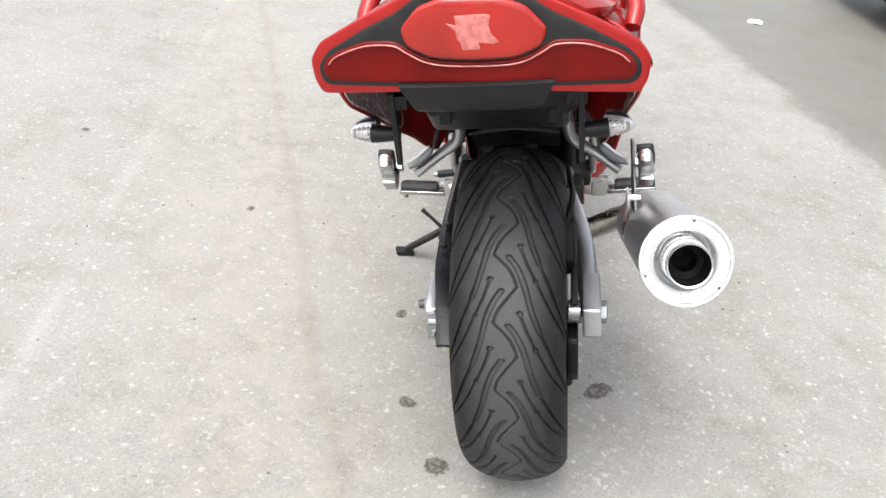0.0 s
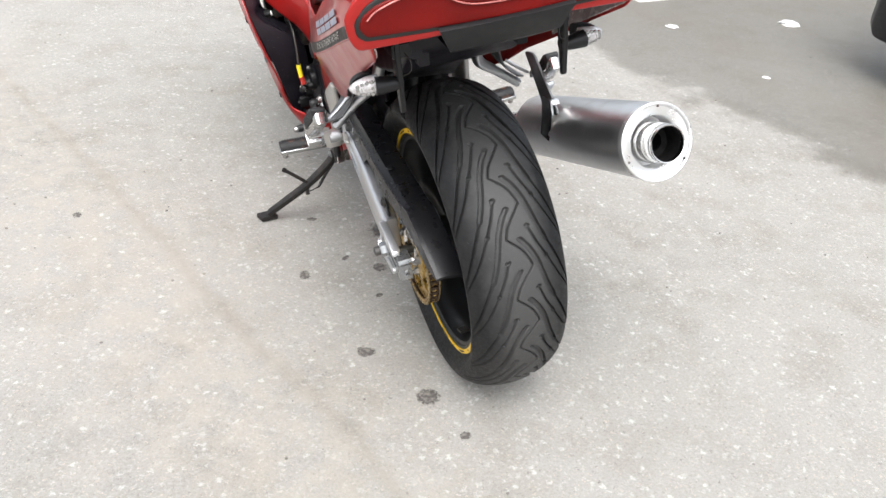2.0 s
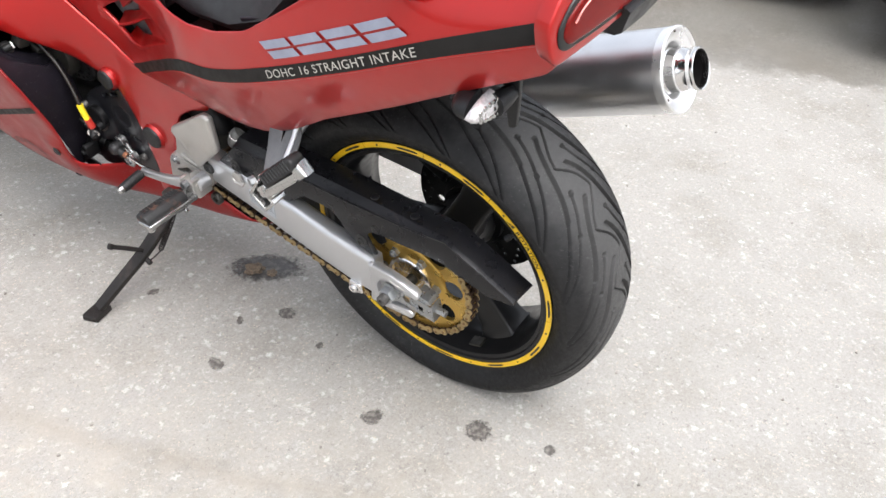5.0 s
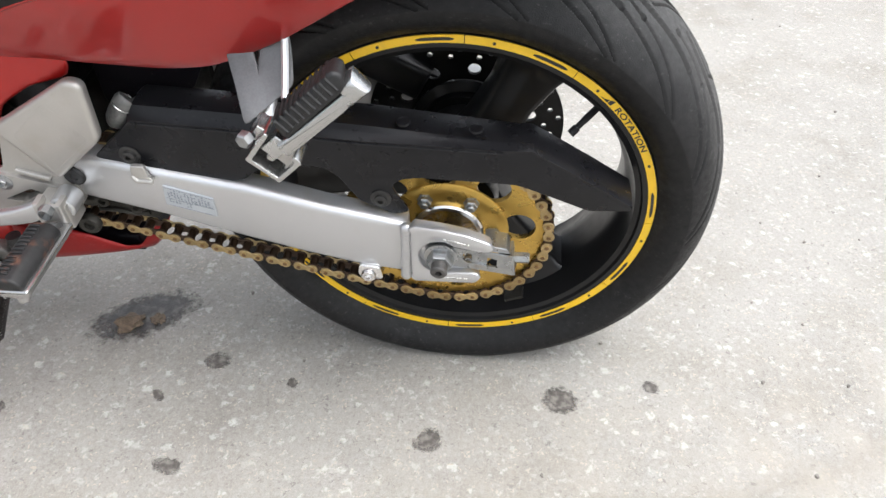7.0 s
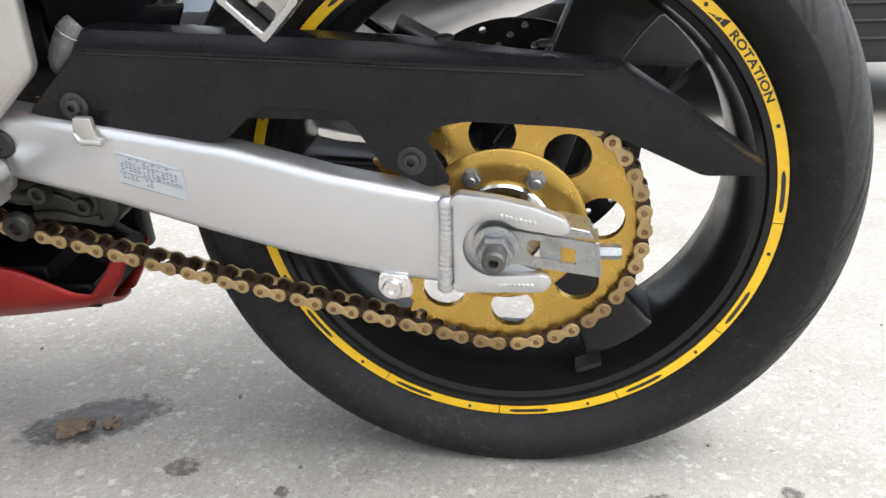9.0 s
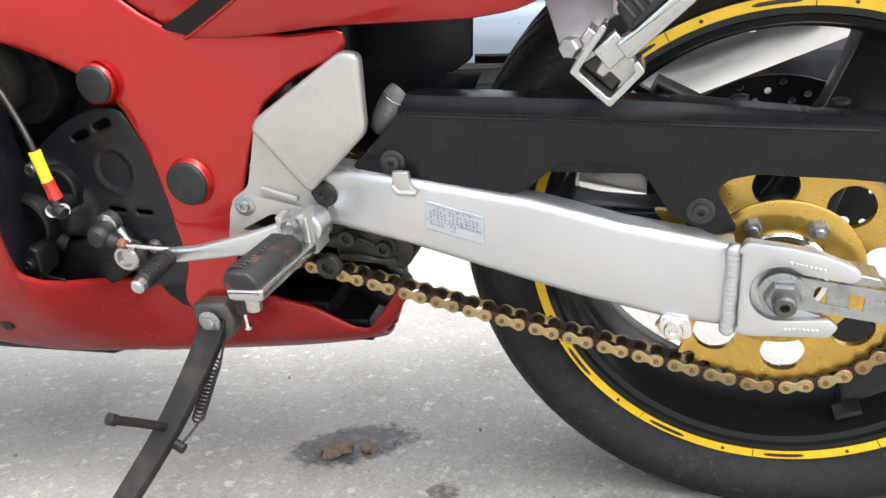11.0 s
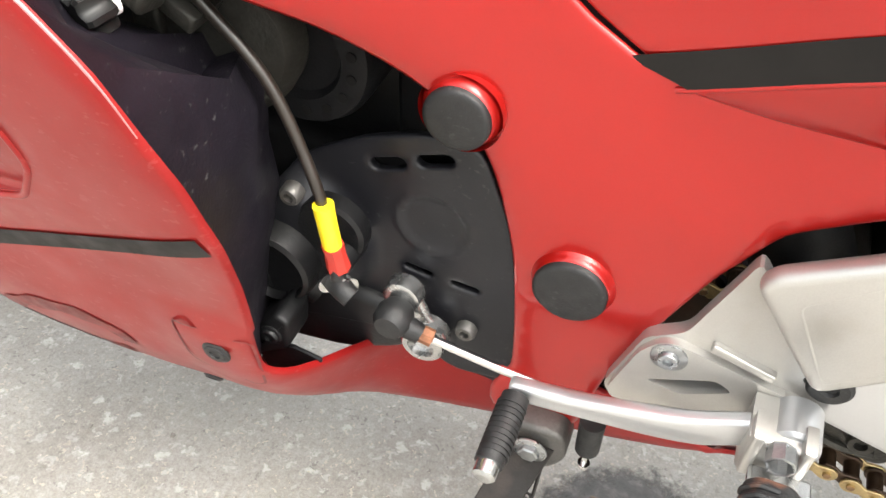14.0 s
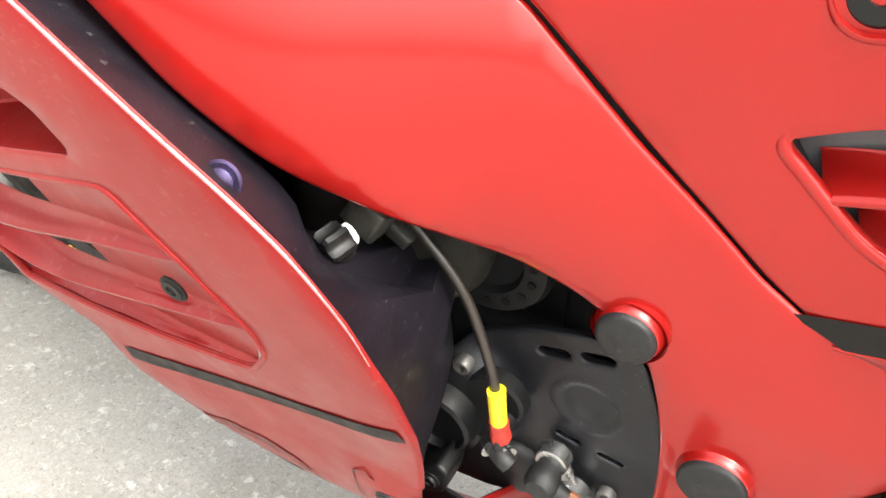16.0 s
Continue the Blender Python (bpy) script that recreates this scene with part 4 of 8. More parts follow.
FR = Vector((0.515, 0.372))
FRR = 0.0455
RC = Vector((SY, SZ))
axis = (FR - RC).normalized()
dist = (FR - RC).length
beta = math.acos((PR - FRR) / dist)
base = math.atan2(axis.y, axis.x)
low_a, top_a = base - beta, base + beta
route = []
low_f = FR + FRR * Vector((math.cos(low_a), math.sin(low_a)))
low_r = RC + PR * Vector((math.cos(low_a), math.sin(low_a)))
top_r = RC + PR * Vector((math.cos(top_a), math.sin(top_a)))
top_f = FR + FRR * Vector((math.cos(top_a), math.sin(top_a)))
for i in range(200):
    t = i / 200
    p = low_f.lerp(low_r, t)
    p.y -= 0.003 * 4 * t * (1 - t)
    route.append(p)
n = 300
for i in range(n):
    a = low_a - (2 * math.pi - 2 * beta) * i / n
    route.append(RC + PR * Vector((math.cos(a), math.sin(a))))
for i in range(200):
    route.append(top_r.lerp(top_f, i / 200))
for i in range(100):
    a = top_a - 2 * beta * i / 100
    route.append(FR + FRR * Vector((math.cos(a), math.sin(a))))
route.append(route[0])
lens = [0.0]
for p, q in zip(route, route[1:]):
    lens.append(lens[-1] + (q - p).length)
links = 2 * round(lens[-1] / 0.0172 / 2)
pitch_len = lens[-1] / links


def along(s):
    s %= lens[-1]
    return Vector((float(np.interp(s, lens, [p.x for p in route])), float(np.interp(s, lens, [p.y for p in route]))))


def link_outline(p, r, waist):
    left = [(-p / 2 + r * math.cos(radians(a)), r * math.sin(radians(a))) for a in range(60, 301, 30)]
    right = [(p / 2 + r * math.cos(radians(a)), r * math.sin(radians(a))) for a in range(-120, 121, 30)]
    return [*left, (0, -waist), *right, (0, waist)]


bm = bmesh.new()
lathe(bm, [(-0.012, 0.030), (-0.012, FRR + 0.004), (0.012, FRR + 0.004), (0.012, 0.030)], (SX, FR.x, FR.y), (1, 0, 0), 40)
chain = part("chain", bm, CHAIN_RUST, bike, "gold and brown drive chain, greasy inner links")
outer_bm, inner_bm = bmesh.new(), bmesh.new()
for s in (-1, 1):
    slab(outer_bm, link_outline(pitch_len, 0.0069, 0.0038), s * 0.0105 - 0.0012, s * 0.0105 + 0.0012, 0.0005)
    slab(inner_bm, link_outline(pitch_len, 0.0070, 0.0044), s * 0.0077 - 0.0012, s * 0.0077 + 0.0012, 0.0005)
for e in (-0.5, 0.5):
    lathe(outer_bm, [(-0.0135, 0.0021), (-0.0130, 0.0028), (0.0130, 0.0028), (0.0135, 0.0021)], (0, e * pitch_len, 0), (1, 0, 0), 10)
    lathe(inner_bm, [(-0.0065, 0.0052), (0.0065, 0.0052)], (0, e * pitch_len, 0), (1, 0, 0), 12)
meshes = []
for b, m in ((outer_bm, CHAIN_GOLD), (inner_bm, CHAIN_RUST)):
    bmesh.ops.recalc_face_normals(b, faces=b.faces)
    me = bpy.data.meshes.new("chain_link")
    b.to_mesh(me)
    b.free()
    finish(me, m, 35)
    me.materials.append(PIN)
    for f in me.polygons:
        f.material_index = 1 if abs(f.center.x) > 0.0119 else 0
    meshes.append(me)
for i in range(links):
    p, q = along(i * pitch_len), along((i + 1) * pitch_len)
    ob = new("chain_link", meshes[i % 2])
    ob.parent = chain
    c, d = (p + q) / 2, q - p
    ob.matrix_basis = Matrix.Translation((SX, c.x, c.y)) @ Matrix.Rotation(math.atan2(d.y, d.x), 4, "X")

# swing arm
def arm_x(x, y, z):
    return (x + 0.022 * (y - 0.05), y, z)


arm_poly = [(0.418, 0.4347), (0.33, 0.418), (0.245, 0.403), (0.215, 0.398), (0.185, 0.390), (0.14, 0.3775), (0.095, 0.3685), (0.045, 0.3590),
            (0.045, 0.2785), (0.10, 0.2845), (0.176, 0.3025), (0.25, 0.324), (0.327, 0.348), (0.418, 0.371)]
bm = bmesh.new()
slab(bm, arm_poly, -0.156, -0.124, 0.009, arm_x)
swing = part("swing_arm", bm, ALU, bike, "brushed aluminium swing arm")
bm = bmesh.new()
slab(bm, rounded([(0.050, 0.359), (-0.038, 0.344), (-0.043, 0.340), (-0.040, 0.333), (0.0, 0.326), (0.0, 0.306), (-0.03, 0.294), (-0.028, 0.284), (0.050, 0.281)], 0.005, 3), -0.1570, -0.148, 0.002)
dip = [(0.0073 + 0.0280 * math.cos(radians(t)), 0.3207 + 0.0280 * math.sin(radians(t))) for t in range(-80, 81, 10)]
panel(bm, rounded([(0.0405, 0.3590), (0.0365, 0.3655), (0.006, 0.3612), (-0.0195, 0.3550), (-0.0367, 0.3475), (-0.0470, 0.3425), (-0.0490, 0.3365), (-0.0430, 0.3345), (-0.0096, 0.3410)], 0.004, 3)[:-1] + [(0.002, 0.3485)] + dip[::-1] + [(0.002, 0.2930)] + rounded([(-0.0289, 0.2945), (-0.0355, 0.2905), (-0.0300, 0.2828), (0.0370, 0.2815), (0.0415, 0.285)], 0.003, 3), lambda y, z: (-0.1675, y, z), [], 0.012, 0.016, 0.003)
part("axle_plate", bm, ALU, swing)
bm = bmesh.new()
rnd = random.Random(2)
for i in range(17):
    z = 0.281 + 0.0047 * i
    bm = bmesh.new()
    lathe(bm, [(-0.003, 0.0072), (0.0012, 0.0064), (0.0030, 0.0044), (0.0036, 0.0014)], (-0.1592, 0.0490 - 0.004 * (i / 16) + rnd.uniform(-0.0007, 0.0007), z), (-1, 0.1, 0.35), 12)
    part("weld", bm, ALU, swing)
for y0, z0, n in ((0.002, 0.3500, 8), (0.004, 0.2875, 8)):
    bm = bmesh.new()
    for i in range(n):
        lathe(bm, [(0, 0.0019), (0.0009, 0.0015), (0.0012, 0.0006)], (-0.1672, y0 - 0.0036 * i, z0 - (0.0009 * i if z0 > 0.3 else 0.0)), (-1, 0, 0), 8)
    tagged(part("stamping", bm, WELD, swing), "row of tiny stamped marks", kind="stuff")
bm = bmesh.new()
flat_plate(bm, [(0.004, 0.336), (-0.0098, 0.3345), (-0.070, 0.3245), (-0.0743, 0.294), (-0.0112, 0.3045), (0.004, 0.306)],
           [[(-0.0175, 0.3240), (-0.0170, 0.3170), (-0.0215, 0.3115), (-0.0553, 0.3055), (-0.0558, 0.3183), (-0.0270, 0.3262), (-0.0205, 0.3270)]], -0.1635, -0.161)
box(bm, (-0.1600, -0.0360, 0.3155), (0.002, 0.017, 0.024), 0.0006)
slab(bm, rounded([(-0.0412, 0.3393), (-0.066, 0.3335), (-0.070, 0.326), (-0.040, 0.329)], 0.001), -0.161, -0.135, 0.0006)
slab(bm, [(-0.0700, 0.325), (-0.0735, 0.325), (-0.0765, 0.294), (-0.0735, 0.294)], -0.1635, -0.138, 0.0004)
part("chain_adjuster", bm, STEEL, swing, "zinc plated chain adjuster plate")
bm = bmesh.new()
lathe(bm, [(0, 0.0065), (0.016, 0.0065), (0.018, 0.005)], (-0.150, -0.074, 0.310), (0, -1, 0), 6)
part("adjuster_bolt", bm, STEEL, swing)
bm = bmesh.new()
AX = (-0.1632, 0.0073, 0.3207)
lathe(bm, [(0, 0.0188), (0.0025, 0.0188), (0.0032, 0.017)], AX, (-1, 0, 0), 32)
lathe(bm, [(0.003, 0.0152), (0.013, 0.0152), (0.016, 0.0132)], AX, (-1, 0, 0), 6)
nut = part("axle_nut", bm, STEEL, swing, "zinc plated axle nut with washer")
bm = bmesh.new()
lathe(bm, [(0.014, 0.0095), (0.026, 0.0095), (0.028, 0.0075), (0.028, 0.004), (0.02, 0.0035)], AX, (-1, 0, 0), 24)
part("axle_end", bm, DARK_STEEL, nut, "dark threaded axle end")
bm = bmesh.new()
bolt(bm, (-0.158, 0.094, 0.279), (-1, 0, 0), 0.0085, 0.007, 0.012)
slab(bm, rounded([(0.105, 0.292), (0.080, 0.288), (0.078, 0.268), (0.098, 0.266), (0.108, 0.275)], 0.005), -0.158, -0.150, 0.0015)
part("stand_bobbin", bm, CHROME, swing)
bm = bmesh.new()
slab(bm, [(0.3135, 0.3985), (0.2600, 0.3820), (0.2610, 0.3545), (0.3165, 0.3705)], -0.1528, -0.1505, 0.0002)
sticker = part("sticker", bm, LABEL, swing, "light silver label with small grey print")
bm = bmesh.new()
rnd = random.Random(9)


def label_mark(u, v, w, h):
    """A printed bar on the label, u along it and v down it, both from 0 to 1."""
    y, z = 0.3135 - 0.0535 * u + 0.002 * v, 0.3985 - 0.0165 * u - 0.0275 * v
    slab(bm, [(y, z), (y - 0.0535 * w, z - 0.0165 * w), (y - 0.0535 * w, z - 0.0165 * w - h), (y, z - h)], -0.15325, -0.1529, 0.00005)


for v in (0.06, 0.60, 0.97):
    label_mark(0.02, v, 0.95, 0.00035)
for i in range(6):
    label_mark(0.20 + 0.11 * i, 0.10, rnd.uniform(0.02, 0.05), 0.0013)
for u0, cols, rows, v0 in ((0.07, 5, 4, 0.22), (0.40, 2, 5, 0.18), (0.53, 2, 5, 0.24), (0.68, 4, 3, 0.24), (0.62, 6, 2, 0.44), (0.08, 4, 2, 0.66), (0.42, 2, 3, 0.66)):
    for i in range(cols):
        for k in range(rows):
            if rnd.random() < 0.85:
                label_mark(u0 + 0.062 * i, v0 + 0.085 * k, rnd.uniform(0.025, 0.045), 0.0011)
part("print", bm, LABEL_INK, sticker)
bm = bmesh.new()
slab(bm, rounded([(0.3405, 0.428), (0.3255, 0.4275), (0.3245, 0.4125), (0.3190, 0.4100), (0.3200, 0.4050), (0.3300, 0.4070), (0.3400, 0.4095), (0.3425, 0.4160)], 0.002, 2), -0.1565, -0.150, 0.0012)
tube(bm, [(-0.1560, 0.3420, 0.4145), (-0.1570, 0.3370, 0.4085), (-0.1570, 0.3290, 0.4080), (-0.1565, 0.3200, 0.4070)], [0.0018, 0.0030, 0.0028, 0.0030], 10, 4)
part("guard_tab", bm, CAST, swing)
# far side beam and pivot tube
bm = bmesh.new()
slab(bm, arm_poly, 0.126, 0.158, 0.009, lambda x, y, z: (x - 0.045 * max(0.0, min(1.0, (y - 0.10) / 0.25)) ** 1.4, y, z))
slab(bm, rounded([(0.05, 0.37), (-0.05, 0.345), (-0.05, 0.285), (0.05, 0.279)], 0.006), 0.128, 0.162, 0.003)
part("right_beam", bm, ALU, swing)
bm = bmesh.new()
lathe(bm, [(0.0, 0.021), (0.002, 0.023), (0.024, 0.023), (0.026, 0.020)], (0.100, 0, WZ), (1, 0, 0), 32)
part("axle_spacer", bm, STEEL, swing, "bright axle spacer")
bm = bmesh.new()
slab(bm, rounded([(-0.045, 0.275), (0.05, 0.285), (0.06, 0.20), (0.035, 0.168), (-0.03, 0.165), (-0.05, 0.20)], 0.012, 3), 0.098, 0.120, 0.004)
box(bm, (0.085, 0.0, 0.175), (0.05, 0.07, 0.035), 0.008)
part("caliper_carrier", bm, ENGINE, swing, "black underslung brake carrier")
bm = bmesh.new()
slab(bm, rounded([(-0.02, 0.335), (0.02, 0.335), (0.11, 0.375), (0.13, 0.395), (0.11, 0.405), (0.04, 0.375)], 0.01, 3), 0.106, 0.120, 0.003)
part("torque_arm", bm, ENGINE, swing, "dark brake torque arm")
bm = bmesh.new()
lathe(bm, [(-0.145, 0.03), (0.15, 0.03)], (0, 0.43, 0.41), (1, 0, 0), 24)
part("pivot", bm, ENGINE_GREY, swing)
bm = bmesh.new()
box(bm, (0, 0.36, 0.40), (0.27, 0.06, 0.05), 0.01)
part("cross_beam", bm, ENGINE_GREY, swing)
bm = bmesh.new()
lathe(bm, [(-0.15, 0.010), (0.17, 0.010)], (0, 0.0, WZ), (1, 0, 0), 20)
part("axle", bm, ENGINE_GREY, swing)
bm = bmesh.new()
lathe(bm, [(0, 0.022), (0.012, 0.022), (0.014, 0.018)], (0.161, 0.0, WZ), (1, 0, 0), 6)
part("right_axle_nut", bm, STEEL, swing)
bm = bmesh.new()
box(bm, (0.092, 0.09, 0.40), (0.05, 0.09, 0.05), 0.012, Euler((0.5, 0, 0)).to_matrix())
tube(bm, [(0.092, 0.12, 0.42), (0.11, 0.2, 0.46), (0.10, 0.32, 0.47)], 0.006, 8)
part("rear_caliper", bm, ENGINE, bike, "black rear brake caliper")

# chain guard
guard_poly = [(0.385, 0.428), (0.335, 0.474), (0.3277, 0.4795), (0.1487, 0.4690), (0.0856, 0.4644), (-0.0583, 0.4540), (-0.0875, 0.4525), (-0.2000, 0.3700), (-0.1985, 0.3640), (-0.1534, 0.3655),
              (-0.1028, 0.3920), (-0.0747, 0.4060), (-0.0389, 0.4114), (0.0291, 0.4175), (0.0509, 0.4133), (0.061, 0.4037), (0.0422, 0.367), (0.0600, 0.362), (0.0975, 0.3811), (0.1165, 0.414), (0.1325, 0.4275), (0.1874, 0.4309), (0.1949, 0.4262), (0.2218, 0.4044), (0.25, 0.396), (0.34, 0.412)]


def guard_x(x, y, z):
    return (x + 0.10 * max(0, -(y - 0.0)) + 0.02 * max(0, z - 0.45), y, z)


bm = bmesh.new()
slab(bm, rounded(guard_poly, 0.006, 3), -0.143, -0.139, 0.0012, guard_x)
guard = part("chain_guard", bm, GUARD, bike, "scuffed black plastic chain guard")
bm = bmesh.new()
edge_pts = [(0.334, 0.4750), (0.3277, 0.4795), (0.1487, 0.4690), (0.0856, 0.4644), (-0.0583, 0.4540), (-0.0875, 0.4525), (-0.146, 0.4108), (-0.2000, 0.3700)]
rings = []
for i, (y, z) in enumerate(edge_pts):
    x = guard_x(-0.141, y, z)[0]
    k = min(1.0, max(0.0, (y + 0.075) / 0.10))
    rings.append([(x - 0.002, y, z - 0.003), (x - 0.0026, y, z + 0.0005), (x + 0.004, y, z + 0.002 + 0.003 * k), (x + 0.006, y, z + 0.002 + 0.006 * k), (x + 0.009, y, z + 0.002 + 0.010 * k), (x + 0.030, y, z + 0.001 + 0.011 * k), (x + 0.052, y, z - 0.006 + 0.013 * k),
                  (x + 0.055, y, z - 0.012 + 0.012 * k), (x + 0.052, y, z - 0.010 + 0.012 * k), (x + 0.009, y, z - 0.002 + 0.009 * k), (x + 0.003, y, z - 0.004)])
quad_rings(bm, rings)
part("top_flange", bm, GUARD, guard)
bm = bmesh.new()
tube(bm, [(guard_x(-0.1432, y, z)[0], y, z) for y, z in ((0.329, 0.4760), (0.1487, 0.4655), (0.0856, 0.4610), (-0.0583, 0.4508))], 0.0013, 8, 4)
part("fold", bm, GUARD, guard)
bm = bmesh.new()
slab(bm, rounded([(0.26, 0.475), (0.06, 0.462), (0.06, 0.418), (0.10, 0.414), (0.22, 0.418), (0.26, 0.43)], 0.004, 2), -0.131, -0.129, 0.0006)
part("inner_guard", bm, GUARD, guard)
for y in (0.045, -0.03):
    bm = bmesh.new()
    lathe(bm, [(-0.001, 0.0075), (0.0015, 0.007), (0.0025, 0.004)], (-0.125, y, 0.4685 + 0.075 * y + 0.0055), (0, 0, 1), 18)
    part("plug", bm, GUARD, guard)
for y, z in ((0.343, 0.433), (0.073, 0.386)):
    bm = bmesh.new()
    lathe(bm, [(0, 0.0117), (0.0014, 0.0117), (0.0022, 0.0102), (0.0022, 0.0072)], (-0.143, y, z), (-1, 0, 0), 28)
    lathe(bm, [(0.002, 0.0072), (0.005, 0.0068), (0.0062, 0.005), (0.0062, 0.003), (0.003, 0.0028)], (-0.143, y, z), (-1, 0, 0), 18)
    part("screw", bm, WASHER, guard, "dark screw with washer")
bm = bmesh.new()
rings = []
for a in range(46, 71, 8):
    t = radians(a)
    for_r = []
    for x, r in ((-0.085, 0.345), (-0.05, 0.352), (0.0, 0.355), (0.05, 0.352), (0.085, 0.345), (0.085, 0.341), (0.0, 0.350), (-0.085, 0.341)):
        for_r.append((x, r * math.cos(t) * 1.0, WZ + r * math.sin(t) * 1.0))
    rings.append(for_r)
quad_rings(bm, rings)
part("inner_mudguard", bm, LINER, bike, "black inner mudguard above the tyre")
bm = bmesh.new()
slab(bm, rounded([(0.40, 0.66), (0.268, 0.64), (0.278, 0.544), (0.282, 0.505), (0.303, 0.4925), (0.2745, 0.4915), (0.290, 0.462), (0.335, 0.44), (0.40, 0.44)], 0.004, 2), -0.06, -0.052, 0.002)
splash = part("splash_guard", bm, LINER, bike, "black splash guard in front of the tyre")
bm = bmesh.new()
tube(bm, [(-0.061, 0.307, 0.4925), (-0.060, 0.290, 0.4925), (-0.058, 0.274, 0.4920)], [0.0012, 0.0018, 0.0022], 8, 2, True, 0.5)
part("edge_strip", bm, ENGINE_GREY, splash, "grey metal edge strip")

# ---------------- bodywork ----------------
TAIL_W = [(-0.34, 0.202), (-0.30, 0.209), (-0.15, 0.211), (0.0, 0.211), (0.15, 0.208), (0.25, 0.201), (0.34, 0.189), (0.42, 0.166), (0.50, 0.143), (0.57, 0.131), (0.65, 0.139), (0.72, 0.152), (0.85, 0.17)]
TAIL_Z = [(-0.34, 0.897), (-0.29, 0.878), (-0.155, 0.824), (-0.03, 0.770), (0.115, 0.711), (0.25, 0.664), (0.34, 0.647), (0.44, 0.601), (0.545, 0.551), (0.70, 0.50)]


def tail_surf(y, z):
    """The side of the tail: widest along a crease that rises to the rear."""
    d = z - ease(y, TAIL_Z)
    w = ease(y, TAIL_W)
    if d < 0:
        w -= 0.30 * -d + 0.6 * d * d
    else:
        w -= 12.0 * d * d * min(1.0, max(0.0, (-0.10 - y) / 0.18))
        w -= 0.12 * d * (1 - min(1.0, max(0.0, (y - 0.3) / 0.3))) + 2.4 * max(0.0, d - 0.03 - 0.16 * min(1.0, max(0.0, (y - 0.28) / 0.3))) ** 2
    return (-w, y, z)


tail_low = [(0.532, 0.556), (0.489, 0.553), (0.43, 0.557), (0.38, 0.561), (0.33, 0.561), (0.285, 0.561), (0.25, 0.561), (0.215, 0.565), (0.185, 0.577), (0.14, 0.60), (0.06, 0.652), (-0.08, 0.724), (-0.2, 0.790), (-0.285, 0.834), (-0.300, 0.856)]
tail_out = [*tail_low, (-0.303, 0.905), (-0.285, 0.942), (-0.2, 0.935), (-0.1, 0.905), (0.0, 0.862), (0.09, 0.806), (0.165, 0.760), (0.24, 0.737), (0.30, 0.730), (0.36, 0.738),
            (0.42, 0.752), (0.50, 0.775), (0.60, 0.79), (0.74, 0.815), (0.85, 0.815), (0.7765, 0.7605), (0.7065, 0.7035), (0.6765, 0.6735), (0.6465, 0.6435), (0.6115, 0.6125), (0.5765, 0.5815), (0.5475, 0.5655)]
# the intake's edges from rear to front: top, blade, bottom
INTAKE = [[(0.378, 0.690), (0.40, 0.704), (0.44, 0.712), (0.482, 0.711), (0.523, 0.6965), (0.566, 0.677), (0.592, 0.664)],
          [(0.404, 0.702), (0.43, 0.695), (0.47, 0.676), (0.522, 0.651), (0.565, 0.634)],
          [(0.364, 0.678), (0.40, 0.662), (0.45, 0.639), (0.495, 0.6185), (0.519, 0.613), (0.543, 0.619)]]
louvre = inset(rounded(INTAKE[0] + [(0.588, 0.654)] + INTAKE[1][-1:] + INTAKE[2][::-1], 0.006, 2), 0.0025)
bm = bmesh.new()
panel(bm, rounded(tail_out, 0.010, 2), tail_surf, [louvre], 0.015, hole_lip=0.0006)
tail = part("tail_fairing", bm, RED, bike, "glossy red tail fairing", 50)
bm = bmesh.new()
panel(bm, rounded(tail_out, 0.010, 2), tail_surf, [], 0.022)
part("right_tail_fairing", mirrored(bm), RED, bike, "glossy red tail fairing", 50)


def recess(outline, surf, depth, lean, shrink=0.012):
    """A pocket behind an opening: sloping walls and a floor."""
    bm = bmesh.new()
    lp = dense(outline, 0.012)
    c = Vector((sum(p[0] for p in lp) / len(lp), sum(p[1] for p in lp) / len(lp)))
    rings = []
    for f, d in ((0.0, 0.002), (0.25, 0.35), (0.7, 0.8), (1.0, 1.0)):
        ring = []
        small = inset(lp, shrink * f)
        for a, b in small:
            v = Vector(surf(a, b))
            v.x += depth * d + lean * (a - c.x) * d
            ring.append(v)
        rings.append(ring)
    quad_rings(bm, rings, cap=False)
    bm.faces.new(list(bm.verts)[-len(lp):])
    return bm


